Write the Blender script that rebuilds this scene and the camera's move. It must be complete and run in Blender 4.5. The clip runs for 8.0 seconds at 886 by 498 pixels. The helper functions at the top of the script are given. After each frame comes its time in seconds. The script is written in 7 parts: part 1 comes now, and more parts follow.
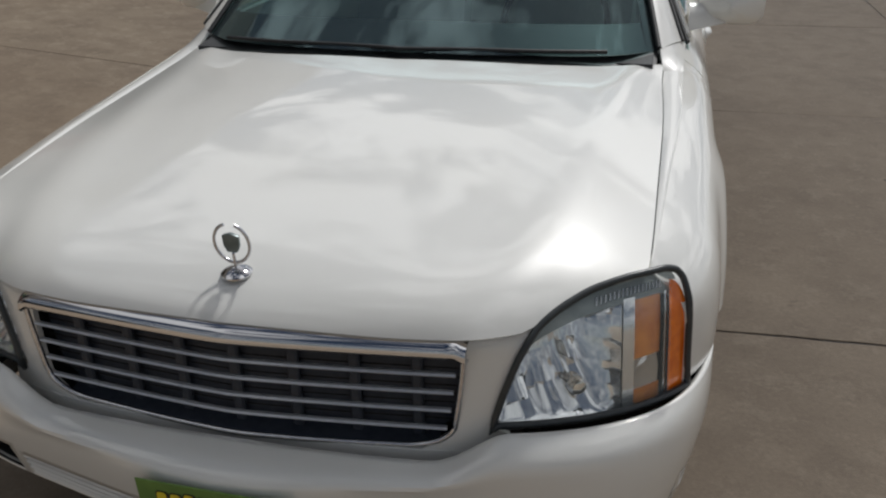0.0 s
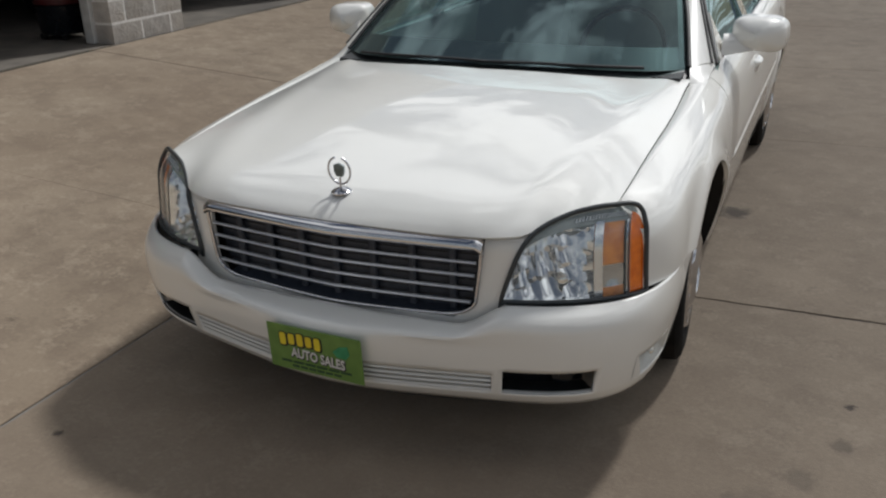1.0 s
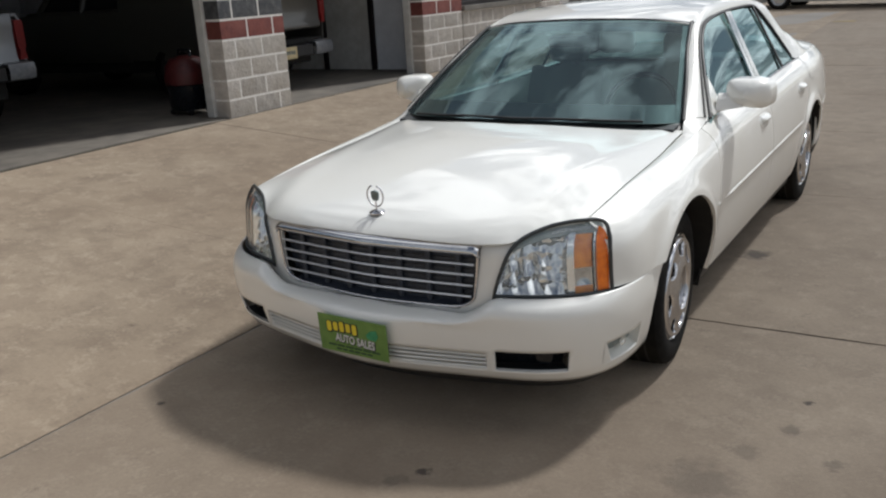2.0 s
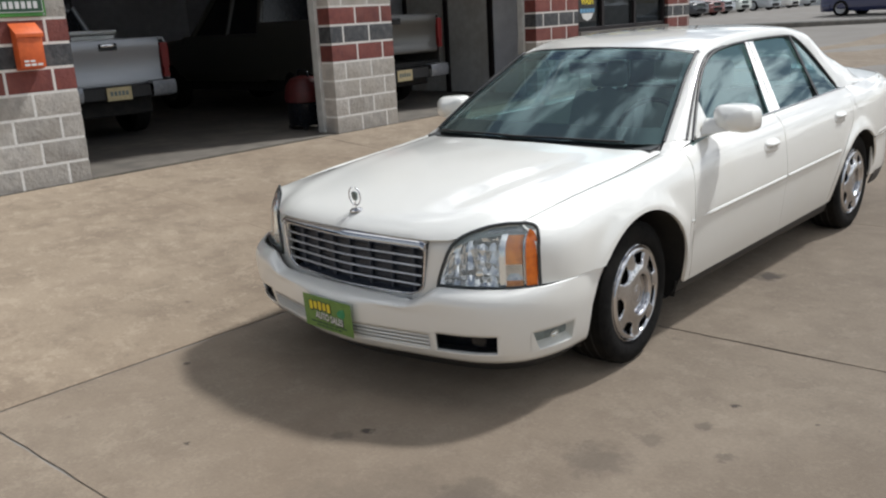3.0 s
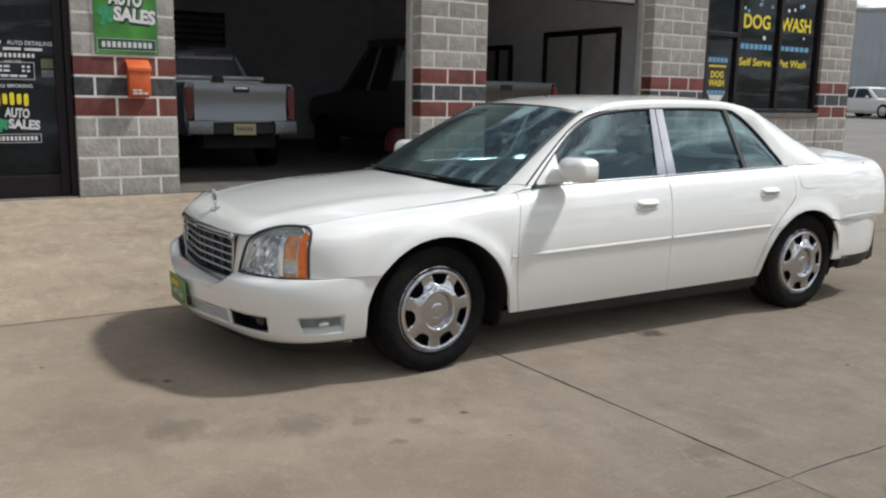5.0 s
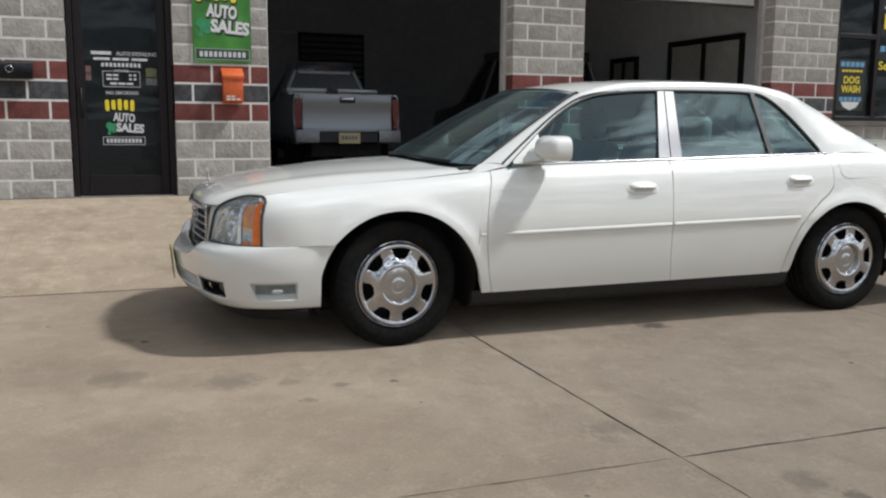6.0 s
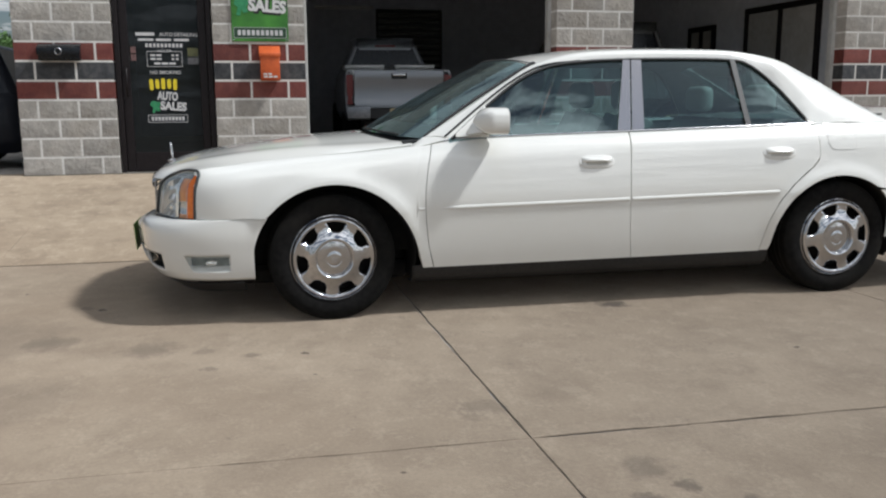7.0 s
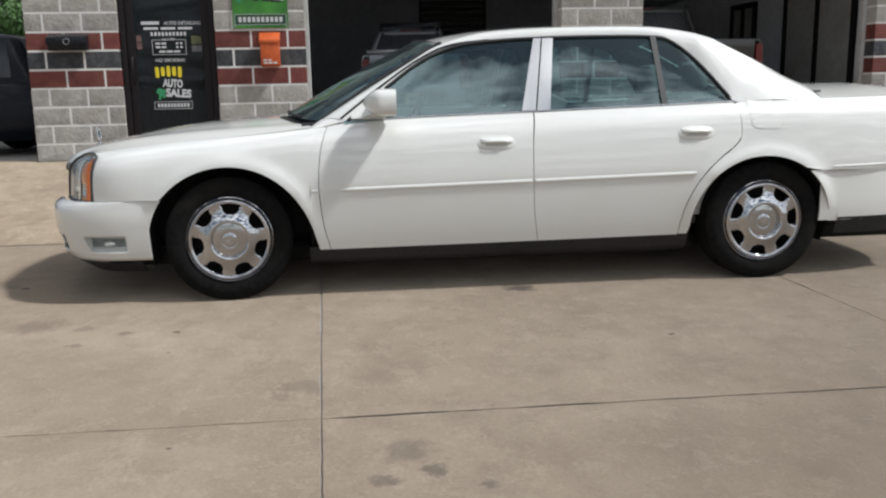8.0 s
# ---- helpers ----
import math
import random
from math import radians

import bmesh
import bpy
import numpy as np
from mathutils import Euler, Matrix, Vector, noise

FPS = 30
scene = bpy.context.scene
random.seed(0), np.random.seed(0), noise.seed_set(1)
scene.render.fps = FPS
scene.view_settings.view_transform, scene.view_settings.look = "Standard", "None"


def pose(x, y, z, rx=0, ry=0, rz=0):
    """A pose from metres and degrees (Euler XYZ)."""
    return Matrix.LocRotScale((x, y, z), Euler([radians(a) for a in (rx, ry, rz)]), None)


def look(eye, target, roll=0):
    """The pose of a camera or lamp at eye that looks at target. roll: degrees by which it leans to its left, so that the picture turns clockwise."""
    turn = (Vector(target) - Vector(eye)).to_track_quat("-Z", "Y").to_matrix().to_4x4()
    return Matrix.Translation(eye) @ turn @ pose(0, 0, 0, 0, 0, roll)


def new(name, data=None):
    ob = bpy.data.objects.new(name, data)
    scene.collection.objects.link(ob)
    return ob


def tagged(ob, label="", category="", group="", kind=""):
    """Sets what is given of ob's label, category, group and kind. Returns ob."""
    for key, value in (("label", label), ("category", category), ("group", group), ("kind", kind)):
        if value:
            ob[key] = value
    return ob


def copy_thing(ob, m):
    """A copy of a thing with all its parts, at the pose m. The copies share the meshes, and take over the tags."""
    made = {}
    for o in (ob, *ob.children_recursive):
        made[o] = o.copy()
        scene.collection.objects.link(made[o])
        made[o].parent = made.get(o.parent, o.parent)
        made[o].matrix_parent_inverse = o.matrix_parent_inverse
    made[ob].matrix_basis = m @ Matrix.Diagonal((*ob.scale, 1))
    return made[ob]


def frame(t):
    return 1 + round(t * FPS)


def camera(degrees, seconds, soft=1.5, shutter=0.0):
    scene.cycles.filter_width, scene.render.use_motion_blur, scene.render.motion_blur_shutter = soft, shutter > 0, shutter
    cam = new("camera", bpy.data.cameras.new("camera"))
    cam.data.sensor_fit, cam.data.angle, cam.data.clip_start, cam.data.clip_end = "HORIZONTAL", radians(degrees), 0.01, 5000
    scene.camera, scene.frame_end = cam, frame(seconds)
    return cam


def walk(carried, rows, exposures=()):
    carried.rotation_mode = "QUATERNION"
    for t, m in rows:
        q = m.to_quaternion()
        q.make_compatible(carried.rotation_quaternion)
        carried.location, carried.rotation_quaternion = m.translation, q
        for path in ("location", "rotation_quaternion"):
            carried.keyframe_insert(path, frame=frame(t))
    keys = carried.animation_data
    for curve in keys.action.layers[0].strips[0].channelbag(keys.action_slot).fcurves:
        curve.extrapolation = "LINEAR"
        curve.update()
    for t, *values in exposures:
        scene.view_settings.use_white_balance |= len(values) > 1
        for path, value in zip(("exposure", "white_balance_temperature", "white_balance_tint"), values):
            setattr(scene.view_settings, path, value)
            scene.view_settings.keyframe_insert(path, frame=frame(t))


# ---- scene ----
cam = camera(54.5, 8.0, soft=2.2)
PATH = [
    (0, (0.753, -2.175, 1.547), (0.308, -0.434, 0.669), -1.1),
    (0.5, (0.96, -2.562, 1.565), (0.347, -0.866, 0.701), -1.1),
    (1, (1.263, -2.883, 1.595), (0.49, -1.209, 0.82), -1.5),
    (1.5, (1.589, -3.172, 1.612), (0.637, -1.538, 0.963), -3.5),
    (2, (1.881, -3.366, 1.608), (0.86, -1.754, 1.011), -3.3),
    (2.2, (2.038, -3.384, 1.613), (0.967, -1.79, 1.054), -3.8),
    (3.3, (3.132, -3.255, 1.597), (1.75, -1.904, 1.084), -2.3),
    (3.5, (3.356, -3.226, 1.607), (1.947, -1.889, 1.128), -1.6),
    (4, (3.833, -2.985, 1.601), (2.352, -1.732, 1.116), -0.5),
    (4.2, (3.979, -2.852, 1.578), (2.494, -1.591, 1.125), 0.7),
    (5.3, (4.756, -1.9, 1.357), (3.004, -0.988, 1.043), 0.9),
    (5.5, (4.867, -1.681, 1.319), (3.079, -0.836, 1.023), 0.9),
    (6, (5.075, -1.233, 1.165), (3.211, -0.571, 0.87), 0.5),
    (6.5, (5.167, -0.789, 1.153), (3.265, -0.272, 0.812), 0.6),
    (7, (5.294, -0.325, 1.149), (3.365, 0.073, 0.8), -0.3),
    (7.5, (5.351, 0.154, 1.124), (3.398, 0.405, 0.778), -0.4),
    (8, (5.433, 0.676, 1.116), (3.479, 0.872, 0.737), -1.1),
]
walk(cam, [(t, look(eye, target, roll)) for t, eye, target, roll in PATH],
     exposures=[(0.0, -0.74, 6400, 10), (0.5, -0.68, 6380, 10), (1.0, -0.48, 6340, 9.5), (2.2, -0.10, 6310, 9.2), (3.4, 0.10, 6260, 8.8), (5.5, -0.08, 6210, 8.3), (8.0, -0.11, 6190, 8.3)])

# ---------- world, sun ----------
SUN_TO = Vector((0.26, 0.70, 1.0)).normalized()
world = bpy.data.worlds.new("sky")
scene.world = world
world.use_nodes = True
wn, wl = world.node_tree.nodes, world.node_tree.links
wn.clear()
sky = wn.new("ShaderNodeTexSky")
sky.sky_type, sky.sun_disc = "NISHITA", False
sky.sun_elevation = math.asin(SUN_TO.z)
sky.sun_rotation = math.atan2(SUN_TO.x, SUN_TO.y)
sky.altitude, sky.air_density, sky.dust_density = 200, 1.0, 1.5
tc = wn.new("ShaderNodeTexCoord")
sep = wn.new("ShaderNodeSeparateXYZ")
wl.new(tc.outputs["Generated"], sep.inputs[0])
zc = wn.new("ShaderNodeMath"); zc.operation = "MAXIMUM"; zc.inputs[1].default_value = 0.0
wl.new(sep.outputs["Z"], zc.inputs[0])
za = wn.new("ShaderNodeMath"); za.operation = "ADD"; za.inputs[1].default_value = 0.16
wl.new(zc.outputs[0], za.inputs[0])
flat = wn.new("ShaderNodeVectorMath"); flat.operation = "DIVIDE"
wl.new(tc.outputs["Generated"], flat.inputs[0])
comb = wn.new("ShaderNodeCombineXYZ")
for k in range(3):
    wl.new(za.outputs[0], comb.inputs[k])
wl.new(comb.outputs[0], flat.inputs[1])
cn = wn.new("ShaderNodeTexNoise")
cn.inputs["Scale"].default_value, cn.inputs["Detail"].default_value, cn.inputs["Roughness"].default_value = 3.0, 10.0, 0.60
cn.inputs["Distortion"].default_value = 0.35
wl.new(flat.outputs[0], cn.inputs["Vector"])
cr = wn.new("ShaderNodeValToRGB")
cr.color_ramp.elements[0].position, cr.color_ramp.elements[1].position = 0.465, 0.57
cr.color_ramp.elements[0].color, cr.color_ramp.elements[1].color = (0, 0, 0, 1), (1, 1, 1, 1)
wl.new(cn.outputs["Fac"], cr.inputs[0])
mix = wn.new("ShaderNodeMixRGB")
# clouds are brighter towards the sun
toward = wn.new("ShaderNodeVectorMath"); toward.operation = "DOT_PRODUCT"
toward.inputs[1].default_value = SUN_TO
wl.new(tc.outputs["Generated"], toward.inputs[0])
glow = wn.new("ShaderNodeMapRange")
glow.inputs["From Min"].default_value, glow.inputs["From Max"].default_value = 0.05, 0.97
glow.inputs["To Min"].default_value, glow.inputs["To Max"].default_value = 13.0, 40.0
wl.new(toward.outputs["Value"], glow.inputs["Value"])
gc = wn.new("ShaderNodeCombineXYZ")
for k in range(3):
    wl.new(glow.outputs[0], gc.inputs[k])
wl.new(gc.outputs[0], mix.inputs["Color2"])
wl.new(cr.outputs[0], mix.inputs["Fac"])
wl.new(sky.outputs[0], mix.inputs["Color1"])
bg = wn.new("ShaderNodeBackground")
bg.inputs["Strength"].default_value = 0.050
wl.new(mix.outputs[0], bg.inputs["Color"])
wo = wn.new("ShaderNodeOutputWorld")
wl.new(bg.outputs[0], wo.inputs["Surface"])

sun = new("sun", bpy.data.lights.new("sun", "SUN"))
sun.data.energy, sun.data.angle, sun.data.color = 3.6, radians(5.0), (1.0, 0.982, 0.952)
sun.matrix_world = look(SUN_TO * 60, (0, 0, 0))


# ---------- material helpers ----------
def mat_base(name, color, rough=0.5, metal=0.0, coat=0.0, spec=0.5):
    m = bpy.data.materials.new(name)
    m.use_nodes = True
    b = m.node_tree.nodes["Principled BSDF"]
    b.inputs["Base Color"].default_value = (*color, 1)
    b.inputs["Roughness"].default_value = rough
    b.inputs["Metallic"].default_value = metal
    b.inputs["Coat Weight"].default_value = coat
    b.inputs["Coat Roughness"].default_value = 0.04
    b.inputs["Specular IOR Level"].default_value = spec
    if rough > 0.88:
        b.inputs["Diffuse Roughness"].default_value = 1.0
    m.diffuse_color = (*color, 1)
    return m


def varied(name, c1, c2, scale, rough=0.7, bump=0.0, bscale=None, metal=0.0, coat=0.0, c3=None, scale3=1.0, rnd=0.0, spec=0.5, lo=0.35, hi=0.65, bdist=0.01):
    """A surface with two tones in fine grain, a third in broad patches, and relief."""
    m = mat_base(name, c1, rough, metal, coat, spec)
    n, l = m.node_tree.nodes, m.node_tree.links
    b = n["Principled BSDF"]
    g = n.new("ShaderNodeNewGeometry")
    t = n.new("ShaderNodeTexNoise")
    t.inputs["Scale"].default_value, t.inputs["Detail"].default_value = scale, 6
    l.new(g.outputs["Position"], t.inputs["Vector"])
    r = n.new("ShaderNodeValToRGB")
    r.color_ramp.elements[0].position, r.color_ramp.elements[1].position = lo, hi
    r.color_ramp.elements[0].color, r.color_ramp.elements[1].color = (*c1, 1), (*c2, 1)
    l.new(t.outputs["Fac"], r.inputs[0])
    out = r.outputs[0]
    if c3:
        t3 = n.new("ShaderNodeTexNoise")
        t3.inputs["Scale"].default_value, t3.inputs["Detail"].default_value = scale3, 4
        l.new(g.outputs["Position"], t3.inputs["Vector"])
        r3 = n.new("ShaderNodeValToRGB")
        r3.color_ramp.elements[0].position, r3.color_ramp.elements[1].position = 0.45, 0.7
        r3.color_ramp.elements[0].color, r3.color_ramp.elements[1].color = (0, 0, 0, 1), (0.8, 0.8, 0.8, 1)
        l.new(t3.outputs["Fac"], r3.inputs[0])
        mx = n.new("ShaderNodeMixRGB")
        mx.inputs["Color2"].default_value = (*c3, 1)
        l.new(r3.outputs[0], mx.inputs["Fac"])
        l.new(out, mx.inputs["Color1"])
        out = mx.outputs[0]
    if rnd:
        oi = n.new("ShaderNodeObjectInfo")
        mr = n.new("ShaderNodeMapRange")
        mr.inputs["To Min"].default_value, mr.inputs["To Max"].default_value = 1 - rnd, 1 + rnd
        l.new(oi.outputs["Random"], mr.inputs["Value"])
        hs = n.new("ShaderNodeHueSaturation")
        l.new(mr.outputs[0], hs.inputs["Value"])
        l.new(out, hs.inputs["Color"])
        out = hs.outputs[0]
    l.new(out, b.inputs["Base Color"])
    if bump:
        tb = n.new("ShaderNodeTexNoise")
        tb.inputs["Scale"].default_value, tb.inputs["Detail"].default_value = bscale or scale, 8
        l.new(g.outputs["Position"], tb.inputs["Vector"])
        bp = n.new("ShaderNodeBump")
        bp.inputs["Strength"].default_value, bp.inputs["Distance"].default_value = bump, bdist
        l.new(tb.outputs["Fac"], bp.inputs["Height"])
        l.new(bp.outputs[0], b.inputs["Normal"])
    return m


def glass(name, tint, gloss_rough=0.0, ior=1.5, shine=(1, 1, 1), haze=0.0):
    """A clear pane: what is behind it tinted, and a mirror image that grows towards grazing."""
    m = bpy.data.materials.new(name)
    m.use_nodes = True
    n, l = m.node_tree.nodes, m.node_tree.links
    n.clear()
    tr, gl, mx, o = n.new("ShaderNodeBsdfTransparent"), n.new("ShaderNodeBsdfGlossy"), n.new("ShaderNodeMixShader"), n.new("ShaderNodeOutputMaterial")
    lw, pw, fr = n.new("ShaderNodeLayerWeight"), n.new("ShaderNodeMath"), n.new("ShaderNodeMath")
    f0 = ((ior - 1) / (ior + 1)) ** 2
    lw.inputs["Blend"].default_value = 0.5
    pw.operation, fr.operation = "POWER", "MULTIPLY_ADD"
    pw.inputs[1].default_value = 5.0
    fr.inputs[1].default_value, fr.inputs[2].default_value = 1 - f0, f0
    l.new(lw.outputs["Facing"], pw.inputs[0]); l.new(pw.outputs[0], fr.inputs[0])
    tr.inputs[0].default_value = (*tint, 1)
    gl.inputs["Roughness"].default_value = gloss_rough
    gl.inputs["Color"].default_value = (*shine, 1)
    l.new(fr.outputs[0], mx.inputs[0]); l.new(tr.outputs[0], mx.inputs[1]); l.new(gl.outputs[0], mx.inputs[2]); l.new(mx.outputs[0], o.inputs[0])
    if haze:
        df, mh = n.new("ShaderNodeBsdfDiffuse"), n.new("ShaderNodeMixShader")
        df.inputs[0].default_value = (0.70, 0.80, 0.82, 1)
        mh.inputs[0].default_value = haze
        l.new(mx.outputs[0], mh.inputs[1]); l.new(df.outputs[0], mh.inputs[2]); l.new(mh.outputs[0], o.inputs[0])
    m.diffuse_color = (*tint, 0.4)
    return m


# ---------- materials ----------
PAINT = varied("pearl_white_paint", (0.765, 0.762, 0.725), (0.785, 0.781, 0.745), 900, rough=0.34, coat=1.0, c3=(0.757, 0.750, 0.705), scale3=2.5)
PAINT.node_tree.nodes["Principled BSDF"].inputs["Coat Roughness"].default_value = 0.010
PAINT.node_tree.nodes["Principled BSDF"].inputs["Coat IOR"].default_value = 1.62
CHROME = varied("bright_chrome", (0.60, 0.60, 0.615), (0.57, 0.57, 0.585), 6, rough=0.07, metal=1.0)
PILLAR_CHROME = varied("mirror_pillar_chrome", (0.96, 0.945, 0.91), (0.93, 0.915, 0.88), 5, rough=0.10, metal=1.0)
CHROME_SATIN = varied("brushed_chrome", (0.66, 0.66, 0.68), (0.54, 0.54, 0.57), 60, rough=0.22, metal=1.0)
GRILLE_BACK = varied("blue_grey_grille_mesh", (0.036, 0.044, 0.060), (0.050, 0.060, 0.080), 60, rough=0.45)
BLACK_TRIM = varied("black_rubber_trim", (0.012, 0.012, 0.013), (0.022, 0.022, 0.023), 60, rough=0.5)
BLACK_GLOSS = varied("black_gloss_plastic", (0.006, 0.008, 0.011), (0.010, 0.012, 0.016), 30, rough=0.18, spec=0.35)
UNDER = varied("dark_underbody", (0.01, 0.01, 0.01), (0.02, 0.018, 0.016), 15, rough=0.85)
TYRE = varied("tyre_rubber", (0.007, 0.007, 0.007), (0.013, 0.0125, 0.012), 35, rough=0.85, spec=0.10, bump=0.25, bscale=160, c3=(0.016, 0.0145, 0.0125), scale3=6)
GREY_SEAL = varied("dark_grey_lamp_seal", (0.030, 0.035, 0.037), (0.042, 0.048, 0.050), 30, rough=0.35)
WINDOW = glass("tinted_car_glass", (0.42, 0.56, 0.56), ior=2.2, shine=(0.76, 0.97, 1.0), haze=0.012)
SCREEN = glass("windscreen_glass", (0.47, 0.63, 0.63), ior=1.88, shine=(0.69, 0.95, 1.0), haze=0.032)
CLEAR = glass("clear_lamp_lens", (0.95, 0.965, 0.965), ior=1.4, gloss_rough=0.03, haze=0.09)
SUN_BAND = glass("tinted_sun_band", (0.05, 0.09, 0.17), ior=1.2)
SHOPGLASS = glass("dark_shop_glass", (0.20, 0.23, 0.28), ior=1.33, shine=(0.85, 0.92, 1.0), haze=0.018)
AMBER = varied("amber_lamp_plastic", (0.90, 0.21, 0.010), (0.74, 0.15, 0.008), 45, rough=0.25, coat=0.6)
AMBER_PALE = varied("faded_amber_reflector", (0.90, 0.33, 0.06), (0.66, 0.20, 0.045), 25, rough=0.3, coat=0.5)
RED_LENS = varied("red_tail_lens", (0.22, 0.010, 0.010), (0.14, 0.007, 0.007), 60, rough=0.3, coat=0.15)
GREY_LENS = varied("grey_lamp_housing", (0.20, 0.24, 0.24), (0.11, 0.14, 0.14), 30, rough=0.3, metal=0.35)
BROW_GREY = varied("greenish_grey_lamp_brow", (0.30, 0.335, 0.325), (0.24, 0.27, 0.262), 25, rough=0.35)
REFLECTOR = varied("faceted_reflector", (0.95, 0.955, 0.96), (0.90, 0.91, 0.92), 14, rough=0.12, metal=0.85)
LEATHER = varied("pale_grey_leather", (0.58, 0.58, 0.54), (0.50, 0.50, 0.47), 120, rough=0.5, bump=0.1, bscale=300)
DASH = varied("dark_dashboard", (0.02, 0.022, 0.024), (0.035, 0.036, 0.038), 80, rough=0.6)
CABIN = varied("grey_cabin_lining", (0.14, 0.14, 0.135), (0.18, 0.18, 0.17), 60, rough=0.85)

SPLIT = varied("split_face_block", (0.52, 0.49, 0.45), (0.40, 0.375, 0.345), 9, rough=0.92, bump=0.6, bscale=26, bdist=0.02, c3=(0.40, 0.365, 0.32), scale3=3, rnd=0.13)
RED_BLOCK = varied("red_glazed_block", (0.17, 0.045, 0.035), (0.125, 0.032, 0.028), 12, rough=0.75, bump=0.5, bscale=40, rnd=0.18, c3=(0.21, 0.07, 0.055), scale3=5)
CHAR_BLOCK = varied("charcoal_block", (0.035, 0.037, 0.042), (0.055, 0.057, 0.062), 12, rough=0.8, bump=0.5, bscale=40, rnd=0.2, c3=(0.10, 0.10, 0.10), scale3=14)
MORTAR = varied("pale_mortar", (0.84, 0.83, 0.80), (0.74, 0.72, 0.69), 30, rough=0.95, bump=0.4, bscale=90)
DARK_FRAME = varied("dark_bronze_aluminium", (0.012, 0.009, 0.010), (0.017, 0.013, 0.014), 25, rough=0.45, spec=0.25)
GREY_STEEL = varied("grey_painted_steel", (0.42, 0.43, 0.43), (0.35, 0.36, 0.37), 14, rough=0.55, c3=(0.30, 0.29, 0.27), scale3=4)
WHITE_STEEL = varied("off_white_painted_metal", (0.60, 0.60, 0.58), (0.53, 0.53, 0.51), 12, rough=0.5, c3=(0.45, 0.44, 0.41), scale3=3)
GARAGE_WALL = varied("dark_garage_wall", (0.58, 0.60, 0.64), (0.66, 0.68, 0.72), 6, rough=0.9)
GARAGE_FLOOR = varied("oily_garage_floor", (0.150, 0.132, 0.110), (0.10, 0.089, 0.076), 5, rough=0.8, c3=(0.07, 0.063, 0.055), scale3=1.2)
ORANGE = varied("orange_powder_coat", (0.66, 0.13, 0.03), (0.58, 0.105, 0.025), 30, rough=0.45, c3=(0.48, 0.08, 0.02), scale3=8)
SIGN_GREEN = varied("green_sign_print", (0.022, 0.12, 0.018), (0.075, 0.29, 0.04), 3.6, rough=0.4, lo=0.3, hi=0.7)
DARK_GREEN = varied("dark_green_print", (0.012, 0.05, 0.025), (0.02, 0.065, 0.03), 20, rough=0.4)
PLATE_GREEN = varied("lime_green_card", (0.115, 0.22, 0.045), (0.16, 0.28, 0.06), 18, rough=0.5)
MASCOT_GREEN = varied("mid_green_print", (0.03, 0.24, 0.10), (0.05, 0.30, 0.13), 40, rough=0.5)
YELLOW = varied("yellow_lettering", (0.80, 0.66, 0.03), (0.74, 0.58, 0.025), 20, rough=0.5)
DOOR_INK = varied("dulled_white_lettering", (0.64, 0.64, 0.64), (0.54, 0.54, 0.55), 20, rough=0.5)
STICKER = varied("faded_olive_print", (0.14, 0.14, 0.06), (0.08, 0.09, 0.04), 30, rough=0.5)
STICKER_GREY = varied("faded_grey_print", (0.16, 0.16, 0.16), (0.09, 0.09, 0.10), 40, rough=0.5)
STICKER_PINK = varied("faded_pink_print", (0.20, 0.11, 0.10), (0.12, 0.07, 0.07), 40, rough=0.5)
WHITE_INK = varied("white_lettering", (0.72, 0.72, 0.70), (0.64, 0.64, 0.63), 20, rough=0.5)
BLUE_INK = varied("pale_blue_lettering", (0.16, 0.36, 0.55), (0.12, 0.30, 0.48), 20, rough=0.5)
BLACK_INK = varied("black_print", (0.012, 0.014, 0.012), (0.02, 0.02, 0.02), 20, rough=0.5)
SILVER_PAINT = varied("silver_truck_paint", (0.32, 0.335, 0.36), (0.27, 0.285, 0.31), 500, rough=0.35, metal=0.35, coat=0.6)
PEWTER_PAINT = varied("pewter_truck_paint", (0.085, 0.082, 0.074), (0.068, 0.065, 0.060), 500, rough=0.35, metal=0.3, coat=0.5)
NAVY_PAINT = varied("dark_navy_paint", (0.004, 0.006, 0.011), (0.007, 0.009, 0.016), 200, rough=0.5, coat=0.15, spec=0.25)
TRUCK_BUMPER = varied("dulled_bumper_metal", (0.30, 0.31, 0.33), (0.22, 0.23, 0.25), 20, rough=0.32, metal=0.5)
TOOL_ALU = varied("tread_plate_aluminium", (0.78, 0.78, 0.76), (0.64, 0.64, 0.63), 70, rough=0.35, metal=0.35)
TAN_PLATE = varied("tan_plate_card", (0.62, 0.52, 0.30), (0.52, 0.42, 0.24), 30, rough=0.6)
FAR_GLASS = varied("far_car_glass", (0.03, 0.036, 0.042), (0.045, 0.052, 0.06), 3, rough=0.06, spec=0.5)
BAR = varied("bright_grille_bar", (0.70, 0.71, 0.73), (0.60, 0.61, 0.63), 60, rough=0.28, metal=0.55)
SILVER_RIM = varied("silver_wheel_paint", (0.45, 0.46, 0.47), (0.36, 0.37, 0.38), 40, rough=0.35, metal=0.5)
RED_CAN = varied("red_shop_plastic", (0.085, 0.009, 0.010), (0.06, 0.008, 0.008), 20, rough=0.5)
BARK = varied("tree_bark", (0.06, 0.045, 0.03), (0.10, 0.08, 0.055), 14, rough=0.95, bump=0.6)
LEAF = varied("tree_leaves", (0.055, 0.125, 0.03), (0.10, 0.19, 0.05), 1.6, rough=0.65, c3=(0.035, 0.085, 0.02), scale3=0.8)
METAL_WALL = varied("grey_metal_cladding", (0.47, 0.51, 0.54), (0.42, 0.46, 0.49), 0.6, rough=0.6)
